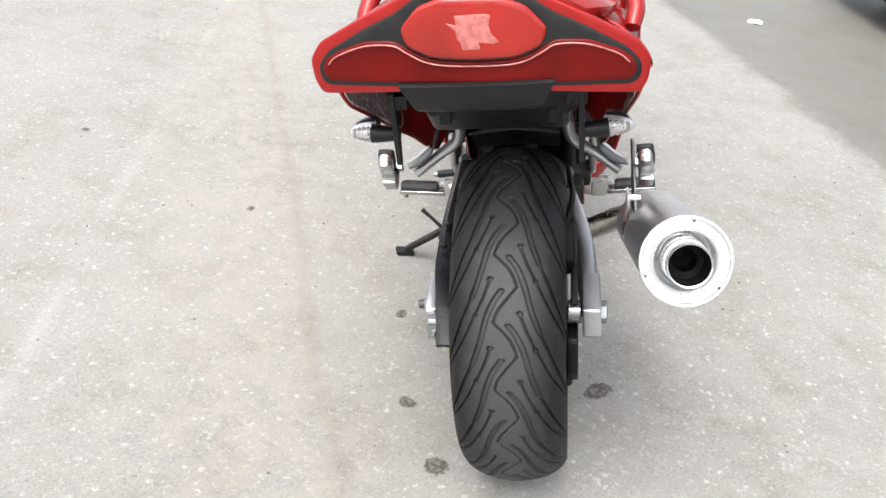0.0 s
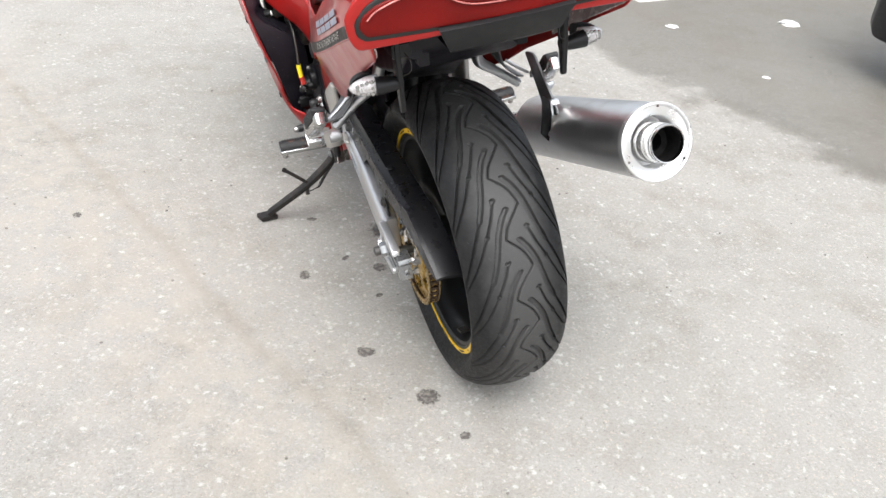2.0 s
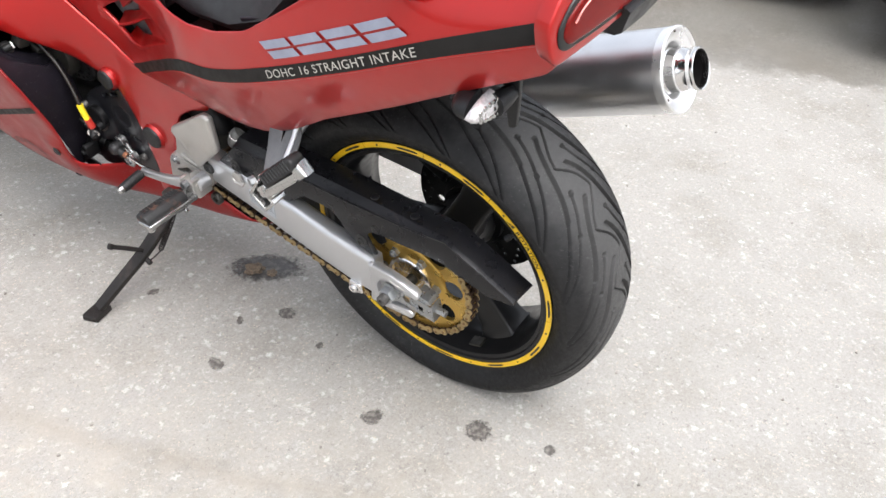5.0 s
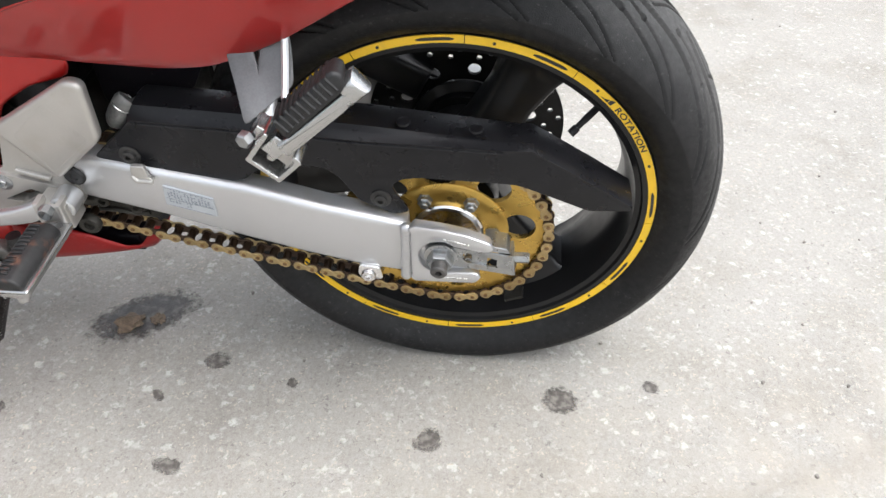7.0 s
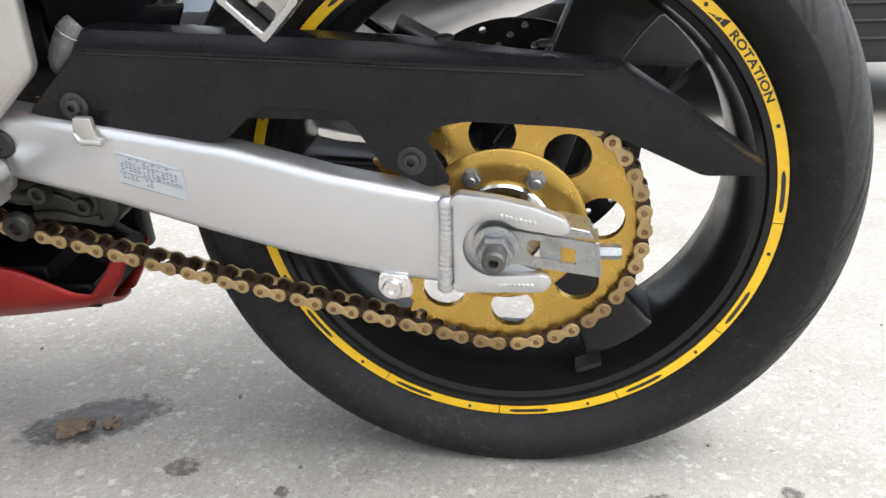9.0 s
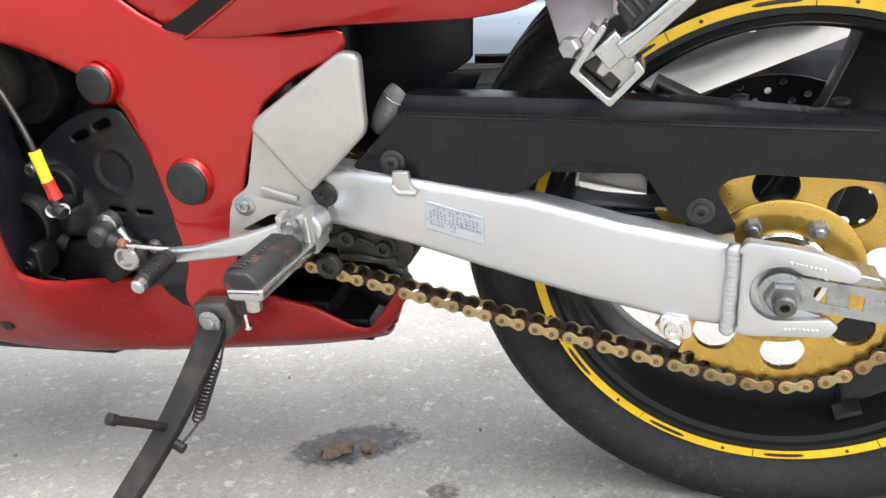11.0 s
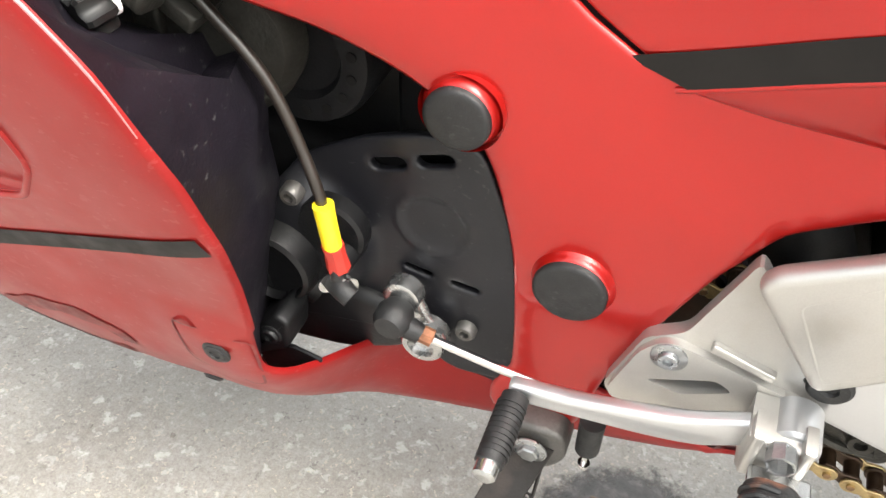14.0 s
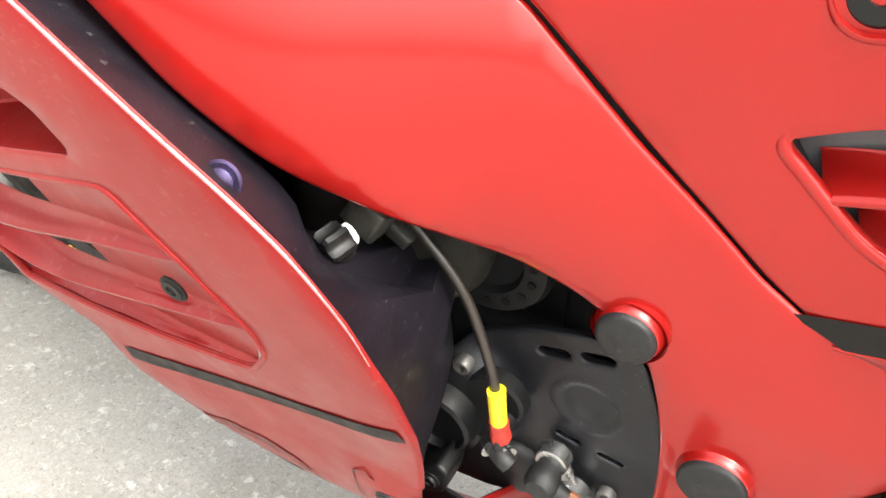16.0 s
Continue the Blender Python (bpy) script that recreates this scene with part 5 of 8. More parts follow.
def louvres(surf, lines, depth, opening, material, parent, label, thin=0.0016, n=30):
    """Rows of louvres between edges that run from rear to front: each floor sinks towards an opening at its front, and a blade with a rounded lip closes its lower side."""
    def along(line):
        p = smooth_path([(a, b, 0) for a, b in line], 8)
        d = np.cumsum([0] + [(q - r).length for q, r in zip(p[1:], p)])
        return [Vector((float(np.interp(t, d / d[-1], [q.x for q in p])), float(np.interp(t, d / d[-1], [q.y for q in p])))) for t in np.linspace(0, 1, n)]

    edges = [along(line) for line in lines]
    for top, low in zip(edges, edges[1:]):
        bm = bmesh.new()
        cols = []
        for i in range(n):
            c = i / (n - 1)
            d = thin + depth * c ** 0.85
            fs = min(0.4, (0.006 + 0.009 * c) / max(0.001, (top[i] - low[i]).length))
            col = []
            for f, h in ((1.0, thin), (0.975, d), (0.75, d), (0.55, d), (fs + 0.04, d), (fs, d * 0.97), (fs * 0.6, d * 0.6), (0.09, thin + 0.12 * d), (0.05, thin * 0.5), (0.02, 0.0), (-0.02, 0.0), (-0.05, 0.0012), (-0.05, d * 0.8)):
                p = low[i] + (top[i] - low[i]) * f
                col.append(bm.verts.new(Vector(surf(p.x, p.y)) + Vector((h, 0, 0))))
            cols.append(col)
        for i in range(n - 1):
            for j in range(12):
                if 1 <= j <= 3 and (i + 0.5) / (n - 1) > opening:
                    continue
                bm.faces.new((cols[i][j], cols[i + 1][j], cols[i + 1][j + 1], cols[i][j + 1]))
        part("louvre", bm, material, parent, label, 60)


louvres(tail_surf, INTAKE, 0.026, 0.56, RED, tail, "glossy red intake louvre", 0.0004)
bm = bmesh.new()
slab(bm, rounded([(0.606, 0.668), (0.53, 0.704), (0.46, 0.712), (0.47, 0.65), (0.50, 0.607), (0.555, 0.608)], 0.006), -0.103, -0.094, 0.001)
part("duct", bm, DUCT, tail, "grey plastic intake duct")
bm = bmesh.new()
slab(bm, [(0.553, 0.686), (0.547, 0.667), (0.532, 0.677), (0.500, 0.697), (0.52, 0.701)], -0.120, -0.104, 0.001)
part("duct_tab", bm, RED, tail, "red tab inside the intake")
bm = bmesh.new()
tube(bm, [Vector(tail_surf(y, z)) + Vector((0.0032, 0, 0)) for y, z in ((0.578, 0.673), (0.5905, 0.665), (0.590, 0.656), (0.578, 0.645), (0.565, 0.634), (0.553, 0.625), (0.540, 0.6175), (0.519, 0.6125), (0.495, 0.6175), (0.46, 0.634), (0.42, 0.653))], [0.001, 0.0035, 0.0045, 0.0045, 0.0045, 0.0045, 0.0045, 0.0045, 0.0045, 0.004, 0.001], 12, 4)
part("intake_rim", bm, RED, tail, "glossy red rolled intake rim", 60)
bm = bmesh.new()
sx = tail_surf(0.574, 0.736)[0]
lathe(bm, [(-0.010, 0.020), (0.0, 0.0215), (0.0022, 0.0200), (0.0022, 0.0180), (-0.004, 0.0165)], (sx, 0.574, 0.736), (-1, 0, 0.1), 36, cap=False)
part("pocket_rim", bm, RED, tail, "glossy red pocket rim", 60)
bm = bmesh.new()
lathe(bm, [(-0.012, 0.0168), (-0.002, 0.0160), (0.001, 0.0135), (0.001, 0.006), (-0.002, 0.005)], (sx, 0.574, 0.736), (-1, 0, 0.1), 30)
part("seat_lock", bm, KNOB, tail, "black round lock in the tail fairing")
# black strip behind the open joint to the frame cover, standing for its shade
bm = bmesh.new()
ribbon(bm, [(0.86, 0.815), (0.78, 0.757), (0.71, 0.700), (0.68, 0.670), (0.65, 0.640), (0.615, 0.609), (0.58, 0.578), (0.55, 0.561)], lambda y, z: (tail_surf(y, z)[0] + 0.007, y, z), 0.024, 0.0)
part("joint_strip", bm, RUBBER, tail, "black strip standing for the shade in the panel joint")

# stripe, lettering and badge on the tail
stripe = [(y, ease(y, TAIL_Z) + 0.0095) for y in np.linspace(0.546, -0.295, 60)]
ridge = [(y, ease(y, TAIL_Z) - 0.0014) for y in np.linspace(0.535, -0.292, 60)]
for side in (1, -1):
    bm = bmesh.new()
    ribbon(bm, stripe, tail_surf, 0.0188, 0.0010, 1, 1.5)
    if side < 0:
        mirrored(bm)
    part("stripe", bm, STRIPE, tail, "dark grey stripe")
    bm = bmesh.new()
    tube(bm, [Vector(tail_surf(y, z)) + Vector((0.0004, 0, 0)) for y, z in ridge], 0.0019, 8, 1)
    part("ridge", mirrored(bm) if side < 0 else bm, RED, tail, "raised red ridge under the stripe", 60)


def on_tail(y0, y1, lift, vs, fs, height, name, material, label, off=0.0022):
    """Lays flat shapes along the tail's crease from y0 back to y1."""
    wide = max(v.x for v in vs)
    bm = bmesh.new()
    made = []
    for v in vs:
        y = y0 + (y1 - y0) * v.x / wide
        e = 0.01
        slope = (ease(y + e, TAIL_Z) - ease(y - e, TAIL_Z)) / (2 * e)
        t = Vector((1, slope)).normalized()
        q = Vector((y, ease(y, TAIL_Z) + lift)) + Vector((-t.y, t.x)) * v.y * height
        s = Vector(tail_surf(q.x, q.y))
        s.x -= off
        made.append(bm.verts.new(s))
    for f in fs:
        bm.faces.new([made[i] for i in f])
    return part(name, bm, material, tail, label)


vs, fs = lettering("DOHC 16 STRAIGHT INTAKE", 1.0)
on_tail(0.122, -0.134, 0.0045, vs, fs, 0.0155, "lettering", SILVER_TEXT, "silver words DOHC 16 STRAIGHT INTAKE", 0.0022)


def badge_shape(k, low, high):
    """One slanted bar of the model badge."""
    vs, fs = [], []

    def quad(x0, y0, x1, y1, slant=-0.45):
        for i in range(6):
            a, b = x0 + (x1 - x0) * i / 6, x0 + (x1 - x0) * (i + 1) / 6
            s = len(vs)
            vs.extend(Vector((x + slant * y, y, 0)) for x, y in ((a, y0), (b, y0), (b, y1), (a, y1)))
            fs.append((s, s + 1, s + 2, s + 3))

    x = 0.45 + 1.32 * k
    quad(x, low, x + 1.16, high)
    vs.append(Vector((5.6, 0, 0)))
    return vs, fs


for k, low, high in [(k, low, low + 0.44) for k in range(4) for low in (0.0, 0.56)]:
    vs, fs = badge_shape(k, low, high)
    on_tail(0.122, -0.122, 0.030, vs, fs, 0.024, "badge", SILVER_DECAL, "silver blue slanted badge shape", 0.0022)

# top of the tail, seat and grab rails
bm = bmesh.new()
rings = []
for y, w, z, h in ((-0.315, 0.12, 0.962, 0.034), (-0.29, 0.150, 0.958, 0.042), (-0.2, 0.165, 0.945, 0.048), (-0.1, 0.165, 0.908, 0.045), (0.0, 0.162, 0.865, 0.05), (0.09, 0.155, 0.81, 0.07)):
    rings.append([(x * w, y, z + h * (1 - x * x)) for x in np.linspace(-1.05, 1.05, 15)] + [(0.9 * w, y, z - 0.03), (-0.9 * w, y, z - 0.03)])
quad_rings(bm, rings)
part("tail_top", bm, RED, bike, "red tail cowl behind the seat", 60)
bm = bmesh.new()
rings = []
for y, w, z, h in ((-0.17, 0.10, 0.945, 0.03), (-0.13, 0.145, 0.93, 0.05), (0.0, 0.155, 0.875, 0.07), (0.12, 0.155, 0.80, 0.085), (0.17, 0.152, 0.755, 0.075), (0.25, 0.150, 0.728, 0.06), (0.34, 0.146, 0.728, 0.06), (0.44, 0.130, 0.745, 0.065), (0.56, 0.11, 0.775, 0.07)):
    rings.append([(x * w, y, z + h * (1 - x * x) ** 0.6) for x in np.linspace(-1, 1, 17)] + [(w * 0.96, y, z - 0.012), (0.0, y, z - 0.02), (-w * 0.96, y, z - 0.012)])
quad_rings(bm, rings)
part("seat", bm, SEAT, bike, "black vinyl dual seat", 60)
for s in (-1, 1):
    bm = bmesh.new()
    tube(bm, [(s * 0.195, -0.13, 0.885), (s * 0.200, -0.10, 0.915), (s * 0.175, -0.04, 0.965), (s * 0.150, 0.05, 0.955), (s * 0.150, 0.10, 0.90)], [0.012, 0.014, 0.014, 0.013, 0.011], 14)
    part("grab_rail", bm, RED, bike, "red grab rail")

# rear lamp unit: a curved face with two lenses
def rear_y(x, z):
    return -0.325 + 0.40 * x * x


CX = -0.012


def rear_surf(x, z):
    return (x + CX, rear_y(x, z), z - 0.03 * x)


def both(half):
    return half + [(-x, z) for x, z in half[::-1] if x > 1e-6]


rear_half = [(0.0, 1.0), (0.06, 0.996), (0.104, 0.971), (0.147, 0.951), (0.202, 0.921), (0.2175, 0.899), (0.215, 0.873), (0.207, 0.857), (0.09, 0.8635), (0.0, 0.8635)]
bm = bmesh.new()
panel(bm, rounded(both(rear_half[:-1]), 0.006, 2), rear_surf, [], 0.013, 0.02, 0.003, -1)
lamp = part("rear_lamp_panel", bm, RED, bike, "red rear lamp panel", 50)
bez = rounded(both([(0.0, 0.989), (0.062, 0.984), (0.098, 0.960), (0.14, 0.940), (0.190, 0.912), (0.2065, 0.893), (0.2055, 0.877), (0.197, 0.8695), (0.0, 0.8715)]), 0.006, 3)


def lens_surf(d):
    return lambda x, z: (x + CX, rear_y(x, z) - d, z - 0.03 * x)


bm = bmesh.new()
panel(bm, bez, lens_surf(0.0025), [], 0.013, 0.012, 0.002, -1)
part("bezel", bm, BEZEL, lamp, "black rubber lamp surround", 50)
low = rounded(both([(0.0, 0.900), (0.04, 0.901), (0.065, 0.906), (0.086, 0.917), (0.103, 0.9255), (0.140, 0.9245), (0.178, 0.911), (0.195, 0.900), (0.2005, 0.886), (0.193, 0.876), (0.0, 0.8775)]), 0.004, 3)
bm = bmesh.new()
panel(bm, inset(low, 0.0), lens_surf(0.005), [], 0.012, 0.012, 0.003, -1)
part("lower_lens", bm, RED_LENS, lamp, "dark red wide lower lens", 50)
up = rounded(both([(0.0, 0.979), (0.036, 0.978), (0.064, 0.968), (0.088, 0.942), (0.081, 0.925), (0.05, 0.9135), (0.0, 0.9117)]), 0.006, 3)
bm = bmesh.new()
panel(bm, up, lambda x, z: (x + CX, rear_y(x, z) - 0.010 - 0.8 * max(0, 0.008 - x * x), z - 0.03 * x), [], 0.011, 0.012, 0.005, -1)
part("upper_lens", bm, RED_LENS_BRIGHT, lamp, "bright red tail lamp lens", 50)
# ragged pale plate on the lens, painting the glint from inside the lamp
bm = bmesh.new()
patch = [(-0.020, 0.962), (0.018, 0.964), (0.024, 0.962), (0.021, 0.950), (0.024, 0.940), (0.033, 0.930), (0.028, 0.9275), (0.008, 0.930), (0.010, 0.9215), (-0.012, 0.9205), (-0.014, 0.930), (-0.018, 0.934), (-0.019, 0.944), (-0.031, 0.953), (-0.018, 0.950)]
panel(bm, dense(patch, 0.004), lambda x, z: (x + CX, rear_y(x, z) - 0.0106 - 0.8 * max(0, 0.008 - x * x), z - 0.03 * x), [], 0.008, 0.001, 0.0003, -1)
part("reflector", bm, LAMP_GLINT, lamp, "pale pink patch standing for the bright glint in the lens", 50)
# lens lip coloured pale so that its edge highlight is always there
bm = bmesh.new()
tube(bm, [Vector(lens_surf(0.0080)(x, z)) for x, z in ((-0.192, 0.897), (-0.178, 0.9085), (-0.140, 0.9220), (-0.103, 0.9230), (-0.086, 0.9145), (-0.065, 0.9035), (-0.04, 0.8985), (0.0, 0.8975), (0.04, 0.8985), (0.065, 0.9035), (0.086, 0.9145), (0.103, 0.9230), (0.140, 0.9220), (0.178, 0.9085), (0.192, 0.897))], 0.0012, 8, 4)
part("lens_lip", bm, LAMP_GLINT, lamp, "lip of the lower lens, its highlight put in as pale pink", 50)
bm = bmesh.new()
rings = []
for z, w, y in ((0.8762, 0.100, -0.3270), (0.873, 0.100, -0.3325), (0.838, 0.084, -0.318), (0.831, 0.080, -0.308), (0.832, 0.076, -0.20), (0.85, 0.09, -0.10), (0.86, 0.09, -0.10)):
    rings.append([(CX - w, y, z), (CX - w * 0.5, y - 0.004, z), (CX + w * 0.5, y - 0.004, z), (CX + w, y, z), (CX + w * 0.98, y + 0.02, z + 0.002), (CX - w * 0.98, y + 0.02, z + 0.002)])
quad_rings(bm, rings)
part("number_plate_holder", bm, BLACK_PLASTIC, bike, "black moulded number plate holder")
bm = bmesh.new()
box(bm, (0, -0.02, 0.80), (0.30, 0.50, 0.012), 0.004, Euler((radians(-14), 0, 0)).to_matrix())
box(bm, (0, 0.22, 0.70), (0.20, 0.30, 0.10), 0.02, Euler((radians(-10), 0, 0)).to_matrix())
tube(bm, [(-0.10, -0.15, 0.78), (-0.10, 0.0, 0.74), (-0.11, 0.3, 0.62)], 0.013, 10)
tube(bm, [(0.10, -0.15, 0.78), (0.10, 0.0, 0.74), (0.11, 0.3, 0.62)], 0.013, 10)
for s in (-1, 1):
    box(bm, (s * 0.085, -0.12, 0.775), (0.02, 0.05, 0.05), 0.004)
undertail = part("undertail", bm, LINER, bike, "dark undertail frame and tray")
# black block that fills the space between tray and tyre
bm = bmesh.new()
slab(bm, rounded([(-0.165, 0.838), (-0.150, 0.775), (-0.075, 0.715), (0.08, 0.668), (0.25, 0.69), (0.25, 0.78), (0.0, 0.815), (-0.12, 0.846)], 0.012, 3), -0.117, 0.105, 0.010)
part("undertail_cover", bm, LINER, undertail, "black block filling the space under the tail")
for s in (-1, 1):
    bm = bmesh.new()
    slab(bm, rounded([(-0.200, 0.83), (-0.230, 0.83), (-0.226, 0.762), (-0.221, 0.716), (-0.211, 0.714), (-0.206, 0.760)], 0.003, 2), s * 0.135 + CX - 0.004, s * 0.135 + CX + 0.004, 0.0015)
    box(bm, (s * 0.128 + CX, -0.20, 0.815), (0.03, 0.05, 0.02), 0.003)
    hanger = part("indicator_bracket", bm, BLACK_PLASTIC, bike, "black plastic indicator bracket")
    bm = bmesh.new()
    tube(bm, [(s * 0.13 + CX, -0.215, 0.764), (s * 0.15 + CX, -0.215, 0.765), (s * 0.172 + CX, -0.213, 0.766)], [0.009, 0.012, 0.0145], 14, 2)
    rings = []
    for t in np.linspace(0, 1, 9):
        r = 0.0165 * math.sqrt(max(0.02, 1 - t ** 2.2))
        c = Vector((s * (0.17 + 0.036 * t) + CX, -0.190, 0.766))
        rings.append([c + Vector((0, 0.024 * math.cos(a) * r / 0.0165, math.sin(a) * r)) for a in np.linspace(math.pi / 2, -math.pi / 2, 9)] + [c + Vector((0, -0.006, -r)), c + Vector((0, -0.006, r))])
    quad_rings(bm, rings)
    part("shell", bm, BLACK_PLASTIC, hanger)
    bm = bmesh.new()
    rings = []
    for t in np.linspace(0, 1, 12):
        r = 0.0158 * math.sqrt(max(0.015, 1 - t ** 2.2))
        c = Vector((s * (0.166 + 0.044 * t) + CX, -0.205, 0.766))
        rings.append([c + Vector((0, -0.014 * max(0, math.cos(a)) * (r / 0.0158) + 0.006 * max(0, -math.cos(a)), math.sin(a) * r)) for a in np.linspace(0, 2 * math.pi, 16, endpoint=False)])
    quad_rings(bm, rings)
    part("lens", bm, CLEAR, hanger, "clear faceted indicator lens", 60)
    bm = bmesh.new()
    for iy in range(5):
        for iz in range(3):
            t = iy / 5 + 0.06
            z = 0.766 + (iz - 1) * 0.0095 * math.sqrt(max(0.05, 1 - t ** 2))
            lathe(bm, [(0, 0.0036), (0.0015, 0.0028), (0.0018, 0.001)], (s * (0.168 + 0.036 * t) + CX, -0.2185 + 0.006 * t, z), (0, -1, 0), 8)
    part("facets", bm, POLISHED, hanger)
    bm = bmesh.new()
    tube(bm, [(s * 0.124 + CX, -0.226, 0.812), (s * 0.119 + CX, -0.236, 0.800), (s * 0.121 + CX, -0.236, 0.786), (s * 0.131 + CX, -0.226, 0.778)], 0.0008, 6)
    part("wire", bm, HOSE, hanger, "thin dark wire")

# pale lining on the inner side of the tail panels' rear corners
for side in (-1, 1):
    bm = bmesh.new()
    lining = [(-0.292, 0.868), (-0.298, 0.853), (-0.284, 0.8375), (-0.2, 0.7935), (-0.13, 0.757), (-0.05, 0.713), (-0.02, 0.76), (-0.10, 0.81), (-0.2, 0.85)]
    panel(bm, rounded(lining, 0.004, 2), lambda y, z: (tail_surf(y, z)[0] + 0.0066 + 0.0009 * noise.noise(Vector((y * 38, z * 55, side))), y, z), [], 0.009, 0.0012, 0.0004)
    part("foil_lining", mirrored(bm) if side > 0 else bm, PALE_LINING, bike, "pale lining inside the tail", 60)

# frame cover and tank side
EDGE_W = [(0.36, 0.140), (0.62, 0.140), (0.66, 0.150), (0.70, 0.166), (0.73, 0.186), (0.76, 0.209), (0.79, 0.228), (0.82, 0.241), (0.86, 0.249), (1.0, 0.25), (1.3, 0.25)]
EDGE_Z = [(0.60, 0.49), (0.66, 0.535), (0.70, 0.562), (0.73, 0.580), (0.76, 0.600), (0.79, 0.627), (0.82, 0.649), (0.85, 0.671), (0.885, 0.700), (0.95, 0.750), (1.1, 0.83)]
SEAM_W = [(0.36, 0.140), (0.55, 0.133), (0.60, 0.134), (0.66, 0.142), (0.72, 0.154), (0.80, 0.168), (0.95, 0.185)]
SEAM_Z = [(0.50, 0.555), (0.57, 0.574), (0.62, 0.614), (0.67, 0.662), (0.724, 0.704), (0.784, 0.754), (0.856, 0.808), (1.0, 0.87)]


def cover_surf(y, z):
    """The frame cover flares outwards from the joint with the tail to its lower edge under the tank."""
    low, high = ease(y, EDGE_Z), ease(y, SEAM_Z)
    u = min(1.5, max(-0.15, (z - low) / max(0.03, high - low)))
    w = ease(y, EDGE_W) + (ease(y, SEAM_W) - ease(y, EDGE_W)) * u + 0.04 * u * (1 - u) * min(1.0, max(0.0, (y - 0.60) / 0.1))
    return (-w, y, z)


cover_edge = [tuple(p)[:2] for p in smooth_path([(y, z, 0) for y, z in ((1.10, 0.83), (1.0, 0.782), (0.93, 0.737), (0.885, 0.702), (0.846, 0.669), (0.805, 0.636), (0.78, 0.618), (0.747, 0.5935), (0.71, 0.569), (0.69, 0.556), (0.656, 0.5325), (0.6215, 0.494), (0.604, 0.445), (0.596, 0.405), (0.591, 0.345))], 3)]
cover_out = [(0.375, 0.551), (0.43, 0.548), (0.489, 0.556), (0.53, 0.558), (0.5515, 0.5595), (0.5813, 0.5767), (0.6163, 0.6077), (0.6513, 0.6387), (0.6813, 0.6687), (0.7113, 0.6987), (0.7813, 0.7557), (0.854, 0.810), (1.15, 0.86), *cover_edge, (0.590, 0.318), (0.604, 0.285), (0.602, 0.268),
             (0.545, 0.272), (0.534, 0.335), (0.513, 0.396), (0.492, 0.449), (0.468, 0.492), (0.428, 0.517), (0.38, 0.532)]
bm = bmesh.new()
panel(bm, rounded(cover_out, 0.008, 2), cover_surf, [], 0.009, 0.006, 0.003)
cover = part("frame_cover", bm, RED, bike, "glossy red frame cover and tank side", 50)
bm = bmesh.new()
panel(bm, rounded(cover_out, 0.008, 2), cover_surf, [], 0.03, 0.006, 0.003)
part("right_frame_cover", mirrored(bm), RED, bike, "glossy red frame cover and tank side", 50)
bm = bmesh.new()
rings = []
for y, w, z in ((0.60, 0.11, 0.77), (0.72, 0.15, 0.775), (0.9, 0.19, 0.80), (1.15, 0.19, 0.81)):
    rings.append([(x * w, y, z + 0.13 * (1 - x * x)) for x in np.linspace(-1, 1, 13)] + [(w * 0.9, y, z - 0.06), (-w * 0.9, y, z - 0.06)])
quad_rings(bm, rings)
part("fuel_tank", bm, RED, bike, "glossy red fuel tank", 60)
for (y, z, r), (dx) in (((0.563, 0.414, 0.0218), 0.001), ((0.636, 0.518, 0.0180), 0.005)):
    bm = bmesh.new()
    lathe(bm, [(-0.008, r + 0.0050), (-0.001, r + 0.0042), (0.001, r + 0.0030), (0.0025, r + 0.0022), (0.0045, r + 0.0017), (0.0055, r + 0.0008), (0.0040, r - 0.001)], (-0.139 - dx, y, z), (-1, 0, 0), 48, cap=False)
    if dx > 0.004:
        lathe(bm, [(-0.030, r + 0.0055), (0.002, r + 0.0055)], (-0.139 - dx, y, z), (-1, 0, 0), 48, cap=False)
    ring = part("boss", bm, RED, cover, "red raised ring", 60)
    bm = bmesh.new()
    lathe(bm, [(-0.01, r + 0.0006), (0.0080, r + 0.0006), (0.0094, r - 0.0008), (0.0099, r - 0.003), (0.0099, 0.001)], (-0.139 - dx, y, z), (-1, 0, 0), 48)
    part("bolt_cap", bm, RUBBER, cover, "black rubber bolt cap", 60)

# front fairing with belly pan: above v = 0 a height over 0.40, below it an angle round the belly
BELLY_W = [(0.36, 0.12), (0.42, 0.148), (0.50, 0.172), (0.58, 0.190), (0.65, 0.212), (0.72, 0.235), (0.78, 0.239), (0.90, 0.241), (1.0, 0.241), (1.1, 0.238), (1.25, 0.228)]
BELLY_Z = [(0.36, 0.188), (0.45, 0.166), (0.6, 0.153), (0.75, 0.153), (0.9, 0.175), (1.05, 0.25), (1.2, 0.33)]


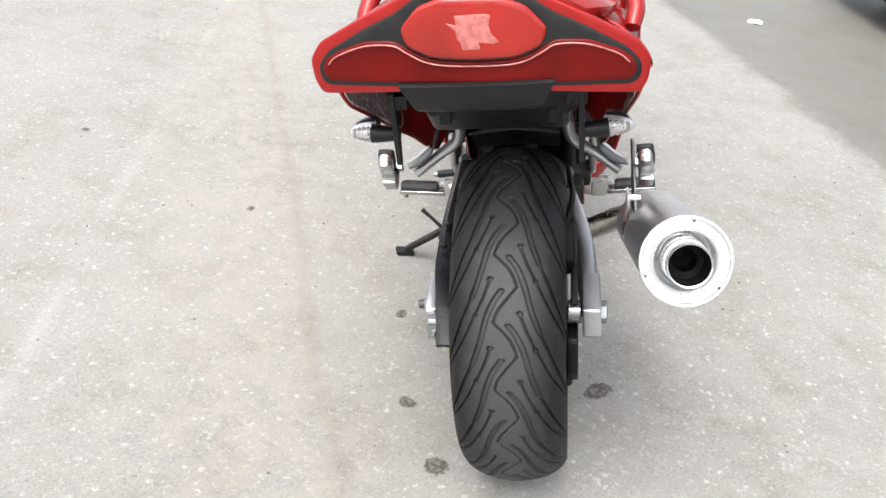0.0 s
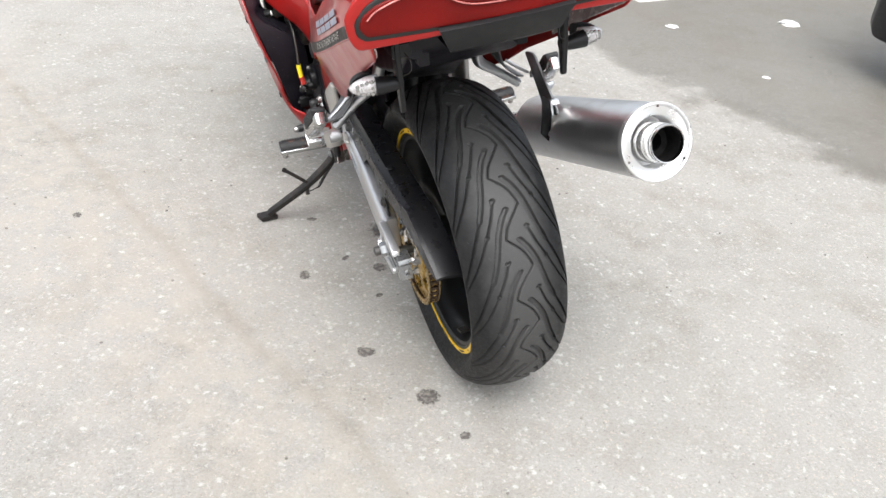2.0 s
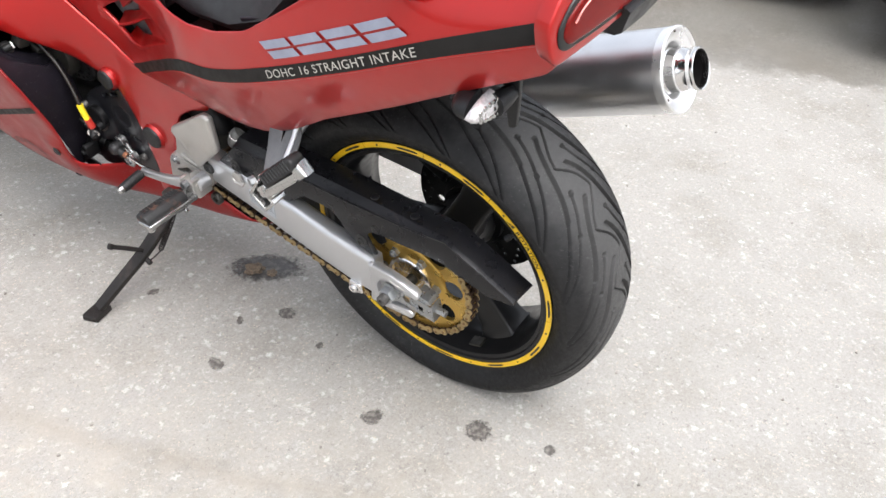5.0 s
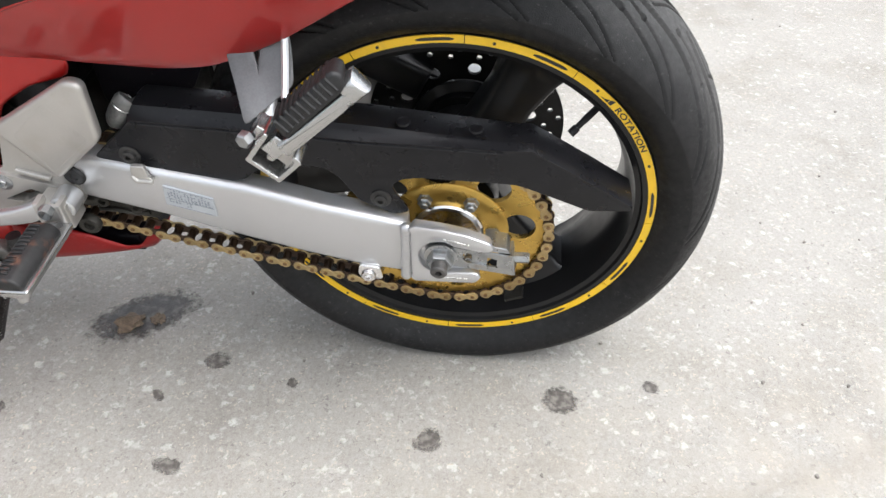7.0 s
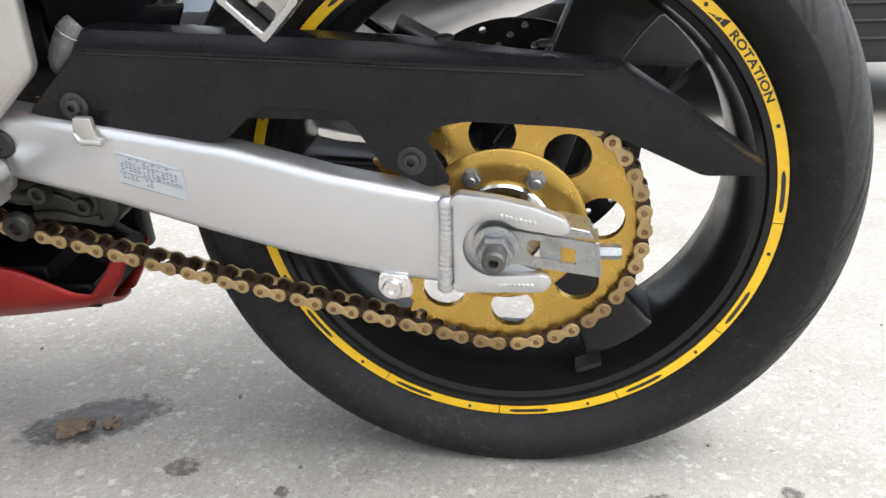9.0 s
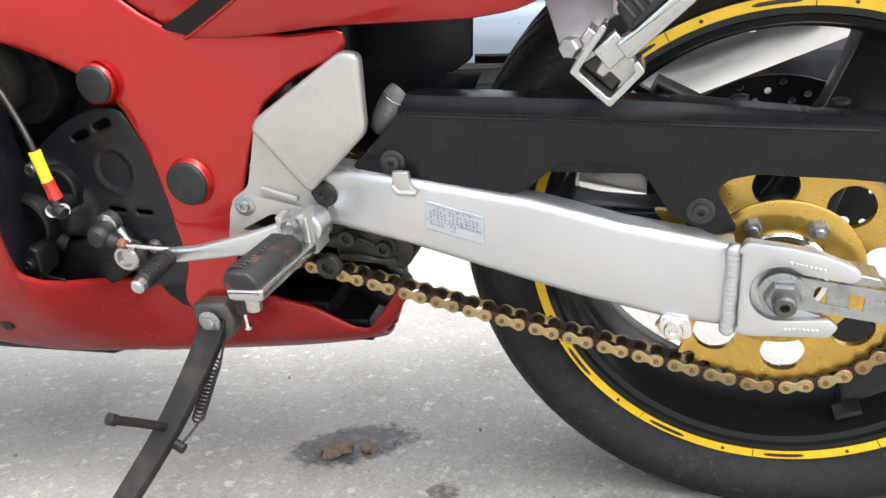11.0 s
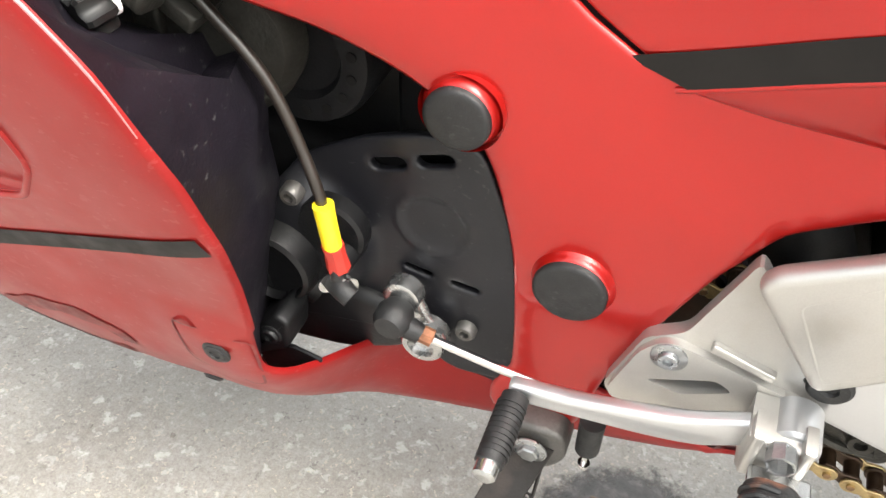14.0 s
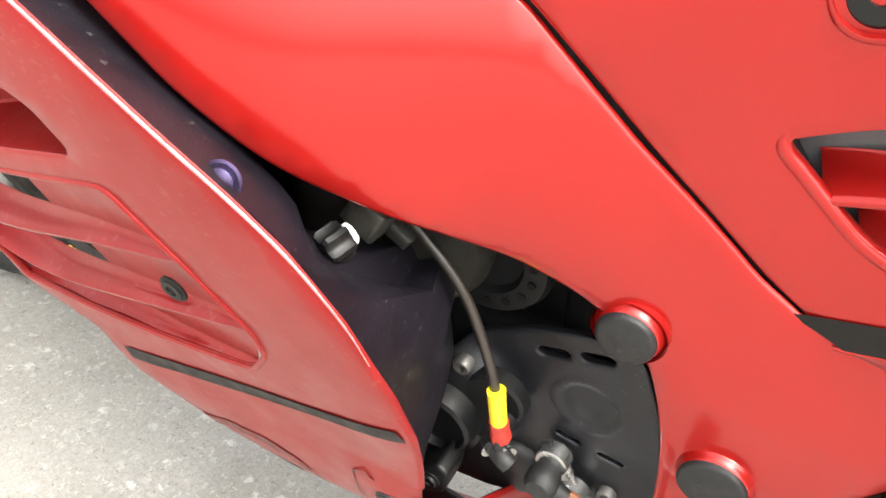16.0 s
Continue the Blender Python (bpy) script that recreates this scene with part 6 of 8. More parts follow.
def fairing_surf(y, v):
    if v >= 0:
        z = 0.40 + v
        w = ease(y, BELLY_W) + ease(z, [(0.40, 0.0), (0.44, 0.007), (0.485, 0.0195), (0.55, 0.0325), (0.59, 0.039), (0.63, 0.042), (0.70, 0.044), (0.8, 0.030), (0.9, -0.02)])
        return (-w, y, z)
    a = min(math.pi / 2, -v / 0.2)
    zb = ease(y, BELLY_Z)
    tuck = 1 - ease(y, [(0.36, 0.3), (0.60, 0.38), (0.66, 0.38), (0.69, 0.25), (0.725, 0.0), (0.8, 0.0)]) * min(1.0, max(0.0, (0.95 - a) / 0.42))
    tuck *= 1 - 0.16 * min(1.0, a / 0.8) * ease(y, [(0.55, 1.0), (0.70, 1.0), (0.80, 0.35), (0.92, 0.0)])
    return (-ease(y, BELLY_W) * tuck * math.cos(a) ** 0.9, y, 0.40 - (0.40 - zb) * math.sin(a))


fair_out = [(1.04, 0.40), (0.935, 0.335), (0.89, 0.309), (0.855, 0.288), (0.825, 0.268), (0.795, 0.247), (0.766, 0.2225), (0.742, 0.189), (0.731, 0.150), (0.725, 0.128), (0.720, 0.082), (0.7235, 0.045), (0.727, 0.0), (0.731, -0.03),
            (0.732, -0.045), (0.722, -0.056), (0.708, -0.070), (0.69, -0.085), (0.66, -0.105), (0.585, -0.113), (0.53, -0.127), (0.486, -0.145), (0.457, -0.172), (0.443, -0.190), (0.432, -0.206), (0.424, -0.204), (0.417, -0.193), (0.398, -0.162), (0.388, -0.146), (0.381, -0.150), (0.391, -0.174), (0.404, -0.199), (0.418, -0.222), (0.426, -0.31), (0.60, -0.314), (0.67, -0.30), (0.70, -0.205), (0.86, -0.200),
            (0.95, -0.20), (0.985, -0.11), (0.998, -0.03), (1.012, 0.0), (1.050, 0.010), (1.090, 0.018), (1.093, 0.076), (1.112, 0.118), (1.113, 0.160), (1.124, 0.170), (1.156, 0.195), (1.168, 0.232), (1.19, 0.26), (1.20, 0.30), (1.20, 0.40)]
VENT_TOP = [[(0.996, 0.317), (1.028, 0.331), (1.13, 0.36)], [(0.994, 0.312), (1.065, 0.279), (1.156, 0.234)], [(0.954, 0.275), (1.042, 0.243), (1.146, 0.199)]]
VENT_LOW = [[(0.877, 0.222), (0.975, 0.195), (1.102, 0.162)], [(0.838, 0.185), (0.92, 0.160), (1.03, 0.121), (1.100, 0.117)], [(0.808, 0.142), (0.91, 0.107), (1.025, 0.068), (1.082, 0.074)], [(0.826, 0.087), (0.92, 0.0555), (1.0, 0.036), (1.080, 0.026)]]
vent_top = rounded([*VENT_TOP[0], (1.165, 0.27), VENT_TOP[1][2], *VENT_TOP[2][::-1], (0.951, 0.286)], 0.008, 3)
vent_mid = rounded([(1.112, 0.2015), (1.028, 0.2345), (0.952, 0.2626), (0.93, 0.268), (0.91, 0.2605), (0.893, 0.240), (0.896, 0.232), (0.985, 0.206), (1.106, 0.178)], 0.008, 3)
vent_low = rounded([VENT_LOW[0][2], VENT_LOW[0][1], VENT_LOW[0][0], VENT_LOW[1][0], VENT_LOW[2][0], (0.806, 0.118), VENT_LOW[3][0], VENT_LOW[3][1], VENT_LOW[3][2], VENT_LOW[3][3], VENT_LOW[2][3], VENT_LOW[1][3]], 0.008, 3)
bm = bmesh.new()
panel(bm, rounded(fair_out, 0.006, 2), fairing_surf, [vent_top, vent_mid, vent_low], 0.015, 0.006, 0.004, hole_lip=0.0022)
fairing = part("front_fairing", bm, RED_DUSTY, bike, "dusty red front fairing and belly pan with louvred vents", 50)
bm = bmesh.new()
panel(bm, rounded([p for p in fair_out if p[0] > 0.4255], 0.006, 2), fairing_surf, [], 0.03, 0.006, 0.003)
part("right_front_fairing", mirrored(bm), RED_DUSTY, bike, "dusty red front fairing and belly pan", 50)
part("vent_scoop", recess(vent_mid, fairing_surf, 0.035, -0.35, 0.010), RED_DUSTY, fairing, "red scooped recess", 60)


louvres(fairing_surf, VENT_LOW, 0.021, 0.50, RED_DUSTY, fairing, "dusty red louvre", 0.005)
louvres(fairing_surf, VENT_TOP, 0.020, 0.45, RED_DUSTY, fairing, "dusty red louvre", 0.005)
# added black sheet paints the shade inside the vent openings
bm = bmesh.new()
panel(bm, rounded([(0.86, 0.20), (0.80, 0.15), (0.80, 0.08), (0.90, 0.035), (1.095, 0.01), (1.115, 0.10), (1.135, 0.165), (1.18, 0.20), (1.20, 0.27), (1.19, 0.37), (1.03, 0.35), (0.94, 0.285)], 0.01, 2), lambda y, v: Vector(fairing_surf(y, v)) + Vector((0.046, 0, 0)), [], 0.03, 0.004, 0.001)
part("vent_backing", bm, SOOT_AND_DEPTH, fairing, "black sheet added behind the vents for their dark depth")
for lp in (vent_top, vent_low):
    bm = bmesh.new()
    lp = [q for q in dense(lp, 0.01) if q[0] < 1.095]
    start = max(range(len(lp)), key=lambda i: (Vector(lp[i]) - Vector(lp[i - 1])).length)
    lp = lp[start:] + lp[:start]
    tube(bm, [Vector(fairing_surf(*q)) + Vector((0.0010, 0, 0)) for q in lp], 0.0024, 8, 1)
    part("vent_rim", bm, RED_DUSTY, fairing, "rolled red rim of a vent", 60)
for s in (1, -1):
    bm = bmesh.new()
    ribbon(bm, [(y, 0.0875 - 0.40 * (y - 0.7235) + 0.25 * max(0, y - 0.84) ** 2) for y in np.linspace(0.7235, 0.985, 24)], fairing_surf, 0.0135, 0.0010)
    part("stripe", mirrored(bm) if s < 0 else bm, STRIPE, fairing, "dark grey stripe")
for y, v, r, m in ((0.858, 0.153, 0.0075, STRIPE), (0.749, -0.021, 0.0075, RUBBER), (0.80, -0.115, 0.006, RUBBER), (1.07, 0.335, 0.008, STRIPE)):
    bm = bmesh.new()
    s = Vector(fairing_surf(y, v))
    bolt(bm, s, (-1, 0, -0.1 if v > -0.1 else -0.6), r, 0.003, r * 1.25)
    part("fastener", bm, m, fairing, "dark fairing fastener")
bm = bmesh.new()
lp = rounded([(0.725, -0.008), (0.775, -0.002), (0.778, -0.045), (0.735, -0.066)], 0.008, 3)
ribbon(bm, lp + lp[:1], fairing_surf, 0.0016, 0.0006)
part("seam", bm, RED_DECAL, fairing, "thin panel seam")
bm = bmesh.new()
ribbon(bm, [(0.885 + 0.052 * math.cos(t), -0.074 + 0.030 * math.sin(t) - 0.25 * 0.052 * math.cos(t)) for t in np.linspace(-2.4, 3.2, 30)], fairing_surf, [0.013 + 0.003 * math.sin(1.7 * i) for i in range(30)], 0.0006)
part("decal", bm, RED_DECAL, fairing, "faint worn ring-shaped decal")

# painted highlight: a pale thread along the upper rear edge
bm = bmesh.new()
tube(bm, [Vector(fairing_surf(y - 0.0030, v + 0.0030)) + Vector((0.0012, 0, 0)) for y, v in ((0.99, 0.369), (0.935, 0.335), (0.89, 0.309), (0.855, 0.288), (0.825, 0.268), (0.795, 0.247), (0.766, 0.2225), (0.742, 0.189), (0.733, 0.158))], [0.001, 0.001, 0.001, 0.001, 0.001, 0.001, 0.0009, 0.0006, 0.0003], 8, 4)
part("worn_edge", bm, EDGE_GLINT, fairing, "pale line standing for the highlight on the fairing edge")

# dark liner inside the fairing's rear edge: a flat band that ends in a notch, then a flap that turns inwards
edge = [(1.04, 0.40), (0.935, 0.335), (0.89, 0.309), (0.855, 0.288), (0.825, 0.268), (0.795, 0.247), (0.766, 0.2225), (0.758, 0.2135), (0.754, 0.208), (0.748, 0.199), (0.742, 0.189), (0.731, 0.150), (0.725, 0.128), (0.720, 0.082)]
bm = bmesh.new()
rings = []
for (y, v), k in zip(edge, (1, 1, 1, 1, 1, 1, 1, 0.97, 0.72, 0.5, 0.38, 0.25, 0.2, 0.15)):
    e = Vector(fairing_surf(y, v)) + Vector((0.004, 0.001, -0.0015))
    way = Vector((0.042, 0.037, 0.0)) * k
    low = Vector((0.001, 0.003, -0.003))
    rings.append([e, e + way * 0.33 + Vector((0, 0, 0.0008)), e + way * 0.66 + Vector((0, 0, 0.0008)), e + way, e + way + low, e + low])
quad_rings(bm, rings)
liner = part("inner_liner", bm, LINER, bike, "dusty dark plastic inner liner", 50)
bm = bmesh.new()
rings = []
for (y, v), inner in zip([(0.780, 0.236), (0.762, 0.218), (0.744, 0.193), (0.733, 0.155), (0.724, 0.11), (0.722, 0.06), (0.726, 0.0), (0.733, -0.05)], [(0.812, 0.500), (0.768, 0.527), (0.742, 0.537), (0.732, 0.516), (0.737, 0.476), (0.734, 0.443), (0.748, 0.374), (0.758, 0.309)]):
    a, b = Vector(fairing_surf(y, v)) + Vector((0.008, 0.004, -0.001)), Vector((-0.19, *inner))
    m = a.lerp(b, 0.5)
    rings.append([a, a.lerp(m, 0.5) + Vector((-0.002, 0, 0.001)), m, b.lerp(m, 0.4), b, b + Vector((0.04, 0.015, -0.004)), b + Vector((0.042, 0.03, -0.004)), m + Vector((0.02, 0.03, 0)), a + Vector((0.01, 0.02, 0))])
quad_rings(bm, rings)
part("liner_flap", bm, LINER, liner, "dusty dark plastic inner flap", 40)
bm = bmesh.new()
s = Vector((-0.2668, 0.8085, 0.6432))
lathe(bm, [(0, 0.0105), (0.001, 0.0105), (0.0016, 0.009), (0.0012, 0.008)], s, (-0.85, -0.3, 0.4), 30)
lathe(bm, [(0.0, 0.0072), (0.003, 0.0068), (0.0045, 0.0045), (0.005, 0.002)], s, (-0.85, -0.3, 0.4), 24)
part("screw", bm, PURPLE, liner, "dark violet cross-head screw")

# ---------------- footrests and levers ----------------
def heel_bracket(s):
    """Cast footrest hanger with a raised heel plate."""
    side = mirrored if s > 0 else (lambda b: b)
    out = rounded([(0.472, 0.478), (0.494, 0.412), (0.515, 0.398), (0.531, 0.345), (0.526, 0.336), (0.49, 0.345), (0.44, 0.349), (0.418, 0.360), (0.413, 0.378), (0.418, 0.395), (0.430, 0.403), (0.424, 0.413)], 0.006, 3)
    window = rounded([(0.508, 0.368), (0.470, 0.386), (0.459, 0.380), (0.486, 0.364)], 0.004, 2)
    bm = bmesh.new()
    flat_plate(bm, out, [window], -0.1485, -0.139)
    ob = part("footrest_hanger", side(bm), CAST, bike, "cast aluminium footrest hanger")
    bm = bmesh.new()
    heel_poly = rounded([(0.371, 0.540), (0.354, 0.536), (0.358, 0.466), (0.424, 0.408), (0.472, 0.472), (0.466, 0.482)], 0.009, 4)
    slab(bm, heel_poly, -0.163, -0.148, 0.0055)
    heel = part("heel_plate", side(bm), CAST, ob)
    bm = bmesh.new()
    rings = []
    for f, x in ((0.0, -0.1629), (0.0010, -0.1632), (0.0016, -0.1632), (0.0026, -0.1629)):
        rings.append([(x, *p) for p in inset(rounded([(0.402, 0.515), (0.368, 0.468), (0.424, 0.418), (0.452, 0.470)], 0.006, 3), f)])
    quad_rings(bm, rings, cap=False)
    part("scuff_pad", side(bm), CAST, heel)
    bm = bmesh.new()
    lower = rounded([(0.516, 0.390), (0.5075, 0.4025), (0.4984, 0.4065), (0.4521, 0.3958), (0.4267, 0.3885), (0.4171, 0.3770), (0.4165, 0.365), (0.430, 0.352), (0.490, 0.347), (0.524, 0.340), (0.528, 0.348)], 0.005, 3)
    flat_plate(bm, lower, [window], -0.1540, -0.1480)
    slab(bm, rounded([(0.4785, 0.4135), (0.441, 0.4025), (0.4425, 0.3965), (0.4795, 0.4075)], 0.002), -0.1535, -0.147, 0.0015)
    lathe(bm, [(-0.002, 0.0145), (0.008, 0.0140), (0.010, 0.012)], (-0.147, 0.4315, 0.3765), (-1, 0, 0), 28)
    part("rib", side(bm), CAST, ob)
    bm = bmesh.new()
    bolt(bm, (-0.1538, 0.499, 0.394), (-1, 0, 0), 0.0062, 0.005, 0.0108)
    part("hanger_bolt", mirrored(bm) if s > 0 else bm, STEEL, ob)
    bm = bmesh.new()
    lathe(bm, [(-0.03, 0.0125), (0.003, 0.0125), (0.005, 0.0105), (0.005, 0.005), (0.003, 0.004)], (-0.1465, 0.4140, 0.4035), (-1, 0, 0), 24)
    part("grommet", mirrored(bm) if s > 0 else bm, RUBBER, ob)
    return ob


for s in (-1, 1):
    heel_bracket(s)
    bm = bmesh.new()
    box(bm, (-0.170, 0.4315, 0.374), (0.036, 0.034, 0.032), 0.005)
    box(bm, (-0.182, 0.4185, 0.3795), (0.02, 0.006, 0.036), 0.002)
    box(bm, (-0.182, 0.4445, 0.3795), (0.02, 0.006, 0.036), 0.002)
    peg = part("rider_footrest", mirrored(bm) if s > 0 else bm, CAST, bike, "aluminium rider footrest")
    bm = bmesh.new()
    def raised(x, y, z):
        return (x, y, z + 0.06 * max(0.0, -0.196 - x))

    slab(bm, rounded([(0.4115, 0.3630), (0.4420, 0.3630), (0.4440, 0.3735), (0.4095, 0.3735)], 0.003), -0.2985, -0.190, 0.003, raised)
    lathe(bm, [(0, 0.007), (0.012, 0.0065), (0.014, 0.004)], (-0.288, 0.4265, 0.3690), (0, 0, -1), 14)
    part("footrest_bar", mirrored(bm) if s > 0 else bm, POLISHED, peg)
    bm = bmesh.new()
    slab(bm, rounded([(0.4150, 0.371), (0.4460, 0.371), (0.4465, 0.382), (0.4405, 0.3885), (0.4230, 0.3885), (0.4150, 0.3800)], 0.004), -0.2965, -0.207, 0.003, raised)
    part("rubber", mirrored(bm) if s > 0 else bm, WORN_RUBBER, peg, "worn ribbed black rubber")
    for i in range(13):
        bm = bmesh.new()
        slab(bm, rounded([(0.4300, 0.375), (0.4480, 0.375), (0.4485, 0.3825), (0.4415, 0.3910), (0.4290, 0.3910)], 0.003), -0.288 + 0.006 * i, -0.2848 + 0.006 * i, 0.0011, raised)
        part("ridge", mirrored(bm) if s > 0 else bm, WORN_RUBBER, peg)
    bm = bmesh.new()
    tube(bm, [Vector((-0.190 - 0.0013 * k / 8, 0.4315 + 0.0072 * math.cos(k * 0.785), 0.391 + 0.0072 * math.sin(k * 0.785))) for k in range(64)], 0.0011, 6, 1)
    part("return_spring", mirrored(bm) if s > 0 else bm, STEEL, peg)

bm = bmesh.new()
lever = rounded([(0.584, 0.357), (0.549, 0.3605), (0.485, 0.3755), (0.455, 0.3845), (0.428, 0.3905), (0.418, 0.380), (0.424, 0.368), (0.447, 0.3635), (0.467, 0.3560), (0.513, 0.3500), (0.572, 0.3430), (0.583, 0.346)], 0.004, 3)
slab(bm, dense(lever, 0.008), -0.183, -0.172, 0.0035, lambda x, y, z: (x + 0.010 * ease(y, [(0.40, 1.0), (0.43, 0.9), (0.48, 0.15), (0.52, 0.0), (0.60, 0.0)]), y, z))
lathe(bm, [(-0.012, 0.0145), (0.012, 0.0145), (0.014, 0.012)], (-0.166, 0.424, 0.381), (-1, 0, 0), 28)
shift = part("gear_lever", bm, ALU, bike, "polished aluminium gear lever")
bm = bmesh.new()
tube(bm, [(-0.186, 0.577, 0.352), (-0.205, 0.5775, 0.350), (-0.232, 0.578, 0.347)], 0.0088, 16, 3)
toe = part("toe_rubber", bm, RUBBER, shift, "ribbed black toe rubber")
for i in range(10):
    bm = bmesh.new()
    lathe(bm, [(-0.0011, 0.0096), (0.0011, 0.0096)], (-0.193 - 0.0036 * i, 0.5773, 0.3513 - 0.0004 * i), (-1, 0, -0.1), 16)
    part("ridge", bm, RUBBER, toe)
bm = bmesh.new()
lathe(bm, [(0, 0.0075), (0.010, 0.0072), (0.012, 0.005)], (-0.230, 0.578, 0.3472), (-1, 0, -0.1), 18)
part("toe_tip", bm, POLISHED, shift)
bm = bmesh.new()
tube(bm, [(-0.166, 0.643, 0.355), (-0.172, 0.55, 0.352), (-0.158, 0.44, 0.345)], 0.0030, 10, 2)
rod = part("linkage_rod", bm, CHROME, shift, "bright gear linkage rod")
bm = bmesh.new()
tube(bm, [(-0.166, 0.648, 0.3567), (-0.1655, 0.640, 0.3545)], 0.0058, 8, 1)
part("lock_nut", bm, RUST, rod, "rusty lock nut")
bm = bmesh.new()
lathe(bm, [(-0.012, 0.009), (-0.004, 0.0125), (0.005, 0.0125), (0.010, 0.009), (0.011, 0.004)], (-0.168, 0.666, 0.3655), (-1, 0, 0), 24)
tube(bm, [(-0.168, 0.662, 0.363), (-0.167, 0.648, 0.3567)], [0.0085, 0.0068], 12, 2)
part("ball_joint", bm, RUBBER, rod, "black rubber ball joint boot")
bm = bmesh.new()
lathe(bm, [(-0.006, 0.0125), (0.005, 0.0125), (0.006, 0.011)], (-0.152, 0.666, 0.3725), (-1, 0, 0), 24)
tube(bm, [(-0.150, 0.666, 0.372), (-0.150, 0.655, 0.352), (-0.150, 0.650, 0.339)], [0.010, 0.007, 0.012], 12, 4, True, 0.6)
lathe(bm, [(-0.008, 0.015), (0.008, 0.015), (0.010, 0.013), (0.010, 0.0095), (0.006, 0.009)], (-0.152, 0.650, 0.336), (-1, 0, 0), 26)
bolt(bm, (-0.156, 0.638, 0.349), (-1, 0, 0.3), 0.0055, 0.007, 0, False)
part("shift_arm", bm, POLISHED, shift, "aluminium shift shaft clamp arm")


def passenger_peg(s):
    """A sheet aluminium hanger with a footrest folded up against it."""
    sign = (lambda b: mirrored(b)) if s > 0 else (lambda b: b)
    bm = bmesh.new()
    sheet = rounded([(0.199, 0.625), (0.193, 0.582), (0.1715, 0.5425), (0.1314, 0.5656), (0.137, 0.600), (0.139, 0.625)], 0.003, 2)
    bend = [(0.530, -0.232), (0.5425, -0.219), (0.565, -0.190), (0.585, -0.168), (0.60, -0.160), (0.625, -0.155)]
    panel(bm, sheet, lambda y, z: (ease(z, bend), y, z), [rounded([(0.178, 0.604), (0.160, 0.604), (0.1635, 0.570)], 0.002, 2)], 0.008, 0.004, 0.0012)
    hang = part("passenger_hanger", sign(bm), DULL_ALU, bike, "aluminium passenger footrest hanger")
    bm = bmesh.new()
    tube(bm, [(-0.212, 0.1325, 0.5665), (-0.188, 0.1350, 0.583), (-0.166, 0.1375, 0.602)], 0.0035, 8, 3)
    part("hanger_lip", sign(bm), ALU, hang)
    bm = bmesh.new()
    tube(bm, [(-0.098, 0.10, 0.705), (-0.100, 0.12, 0.655), (-0.110, 0.145, 0.610), (-0.150, 0.160, 0.575), (-0.200, 0.158, 0.535)], [0.012, 0.012, 0.012, 0.010, 0.009], 12)
    part("hanger_tube", sign(bm), ALU, hang)
    bm = bmesh.new()
    slab(bm, rounded([(0.139, 0.5675), (0.1619, 0.5367), (0.1352, 0.5109), (0.1114, 0.5347), (0.1165, 0.5425), (0.1205, 0.5395), (0.1178, 0.5352), (0.1355, 0.5173), (0.1555, 0.5368), (0.1354, 0.5648)], 0.0022, 3), -0.262, -0.236, 0.0012)
    box(bm, (-0.236, 0.150, 0.553), (0.022, 0.012, 0.016), 0.002, Euler((radians(40), 0, 0)).to_matrix())
    clevis = part("clevis", sign(bm), POLISHED, hang)
    bm = bmesh.new()
    slab(bm, rounded([(0.1449, 0.5344), (0.1393, 0.5303), (0.1354, 0.5351), (0.1275, 0.5272), (0.1310, 0.5235), (0.1270, 0.5195), (0.1150, 0.5340), (0.1239, 0.5475), (0.1350, 0.5500)], 0.002, 2), -0.256, -0.236, 0.0015)
    lathe(bm, [(0, 0.0042), (0.0012, 0.0042), (0.0016, 0.0034)], (-0.2555, 0.1265, 0.5385), (-1, 0, 0), 20)
    part("hinge_block", sign(bm), CAST, clevis, "dull grey hinge block")
    # added dark plate stands for the dark seen through the clevis
    bm = bmesh.new()
    slab(bm, [(0.1550, 0.5370), (0.1355, 0.5180), (0.1180, 0.5352), (0.1300, 0.5520)], -0.242, -0.237, 0.0008)
    part("hinge_back", sign(bm), DARK_STEEL, clevis, "dark plate added for the dark inside the clevis")
    bm = bmesh.new()
    bolt(bm, (-0.246, 0.160, 0.551), (-1, 0.3, 0), 0.0075, 0.010, 0, False)
    part("clevis_bolt", sign(bm), STEEL, hang)
    a, b = Vector((-0.250, 0.1225, 0.5525)), Vector((-0.238, 0.0605, 0.6035))
    way = (b - a).normalized()
    side = way.cross(Vector((1, 0, 0))).normalized()
    across = side.cross(way)
    m = Matrix((across, side, way)).transposed()
    mid = (a + b) / 2
    bm = bmesh.new()
    slab(bm, rounded([(-0.008, -0.048), (0.007, -0.048), (0.0055, -0.036), (0.005, 0.030), (0.006, 0.036), (-0.006, 0.036), (-0.0085, 0.020)], 0.003, 3), -0.013, 0.013, 0.003, lambda x, y, z: mid + m @ Vector((x, y, z)))
    box(bm, a + m @ Vector((0, 0.004, -0.011)), (0.016, 0.017, 0.020), 0.002, m)
    box(bm, b + m @ Vector((0, 0.001, -0.003)), (0.027, 0.022, 0.021), 0.0085, m)
    part("passenger_footrest", sign(bm), POLISHED, hang, "polished folded passenger footrest")
    bm = bmesh.new()
    slab(bm, rounded([(0.0050, -0.036), (0.0235, -0.033), (0.0260, 0.040), (0.0180, 0.044), (0.0060, 0.036)], 0.005, 3), -0.014, 0.014, 0.004, lambda x, y, z: mid + m @ Vector((x, y, z)))
    part("rubber", sign(bm), RUBBER, hang, "ribbed black rubber")
    for i in range(10):
        bm = bmesh.new()
        box(bm, mid + m @ Vector((0, 0.018, -0.028 + 0.0066 * i)), (0.030, 0.016, 0.0030), 0.0010, m)
        part("ridge", sign(bm), RUBBER, hang)


passenger_peg(-1)
passenger_peg(1)

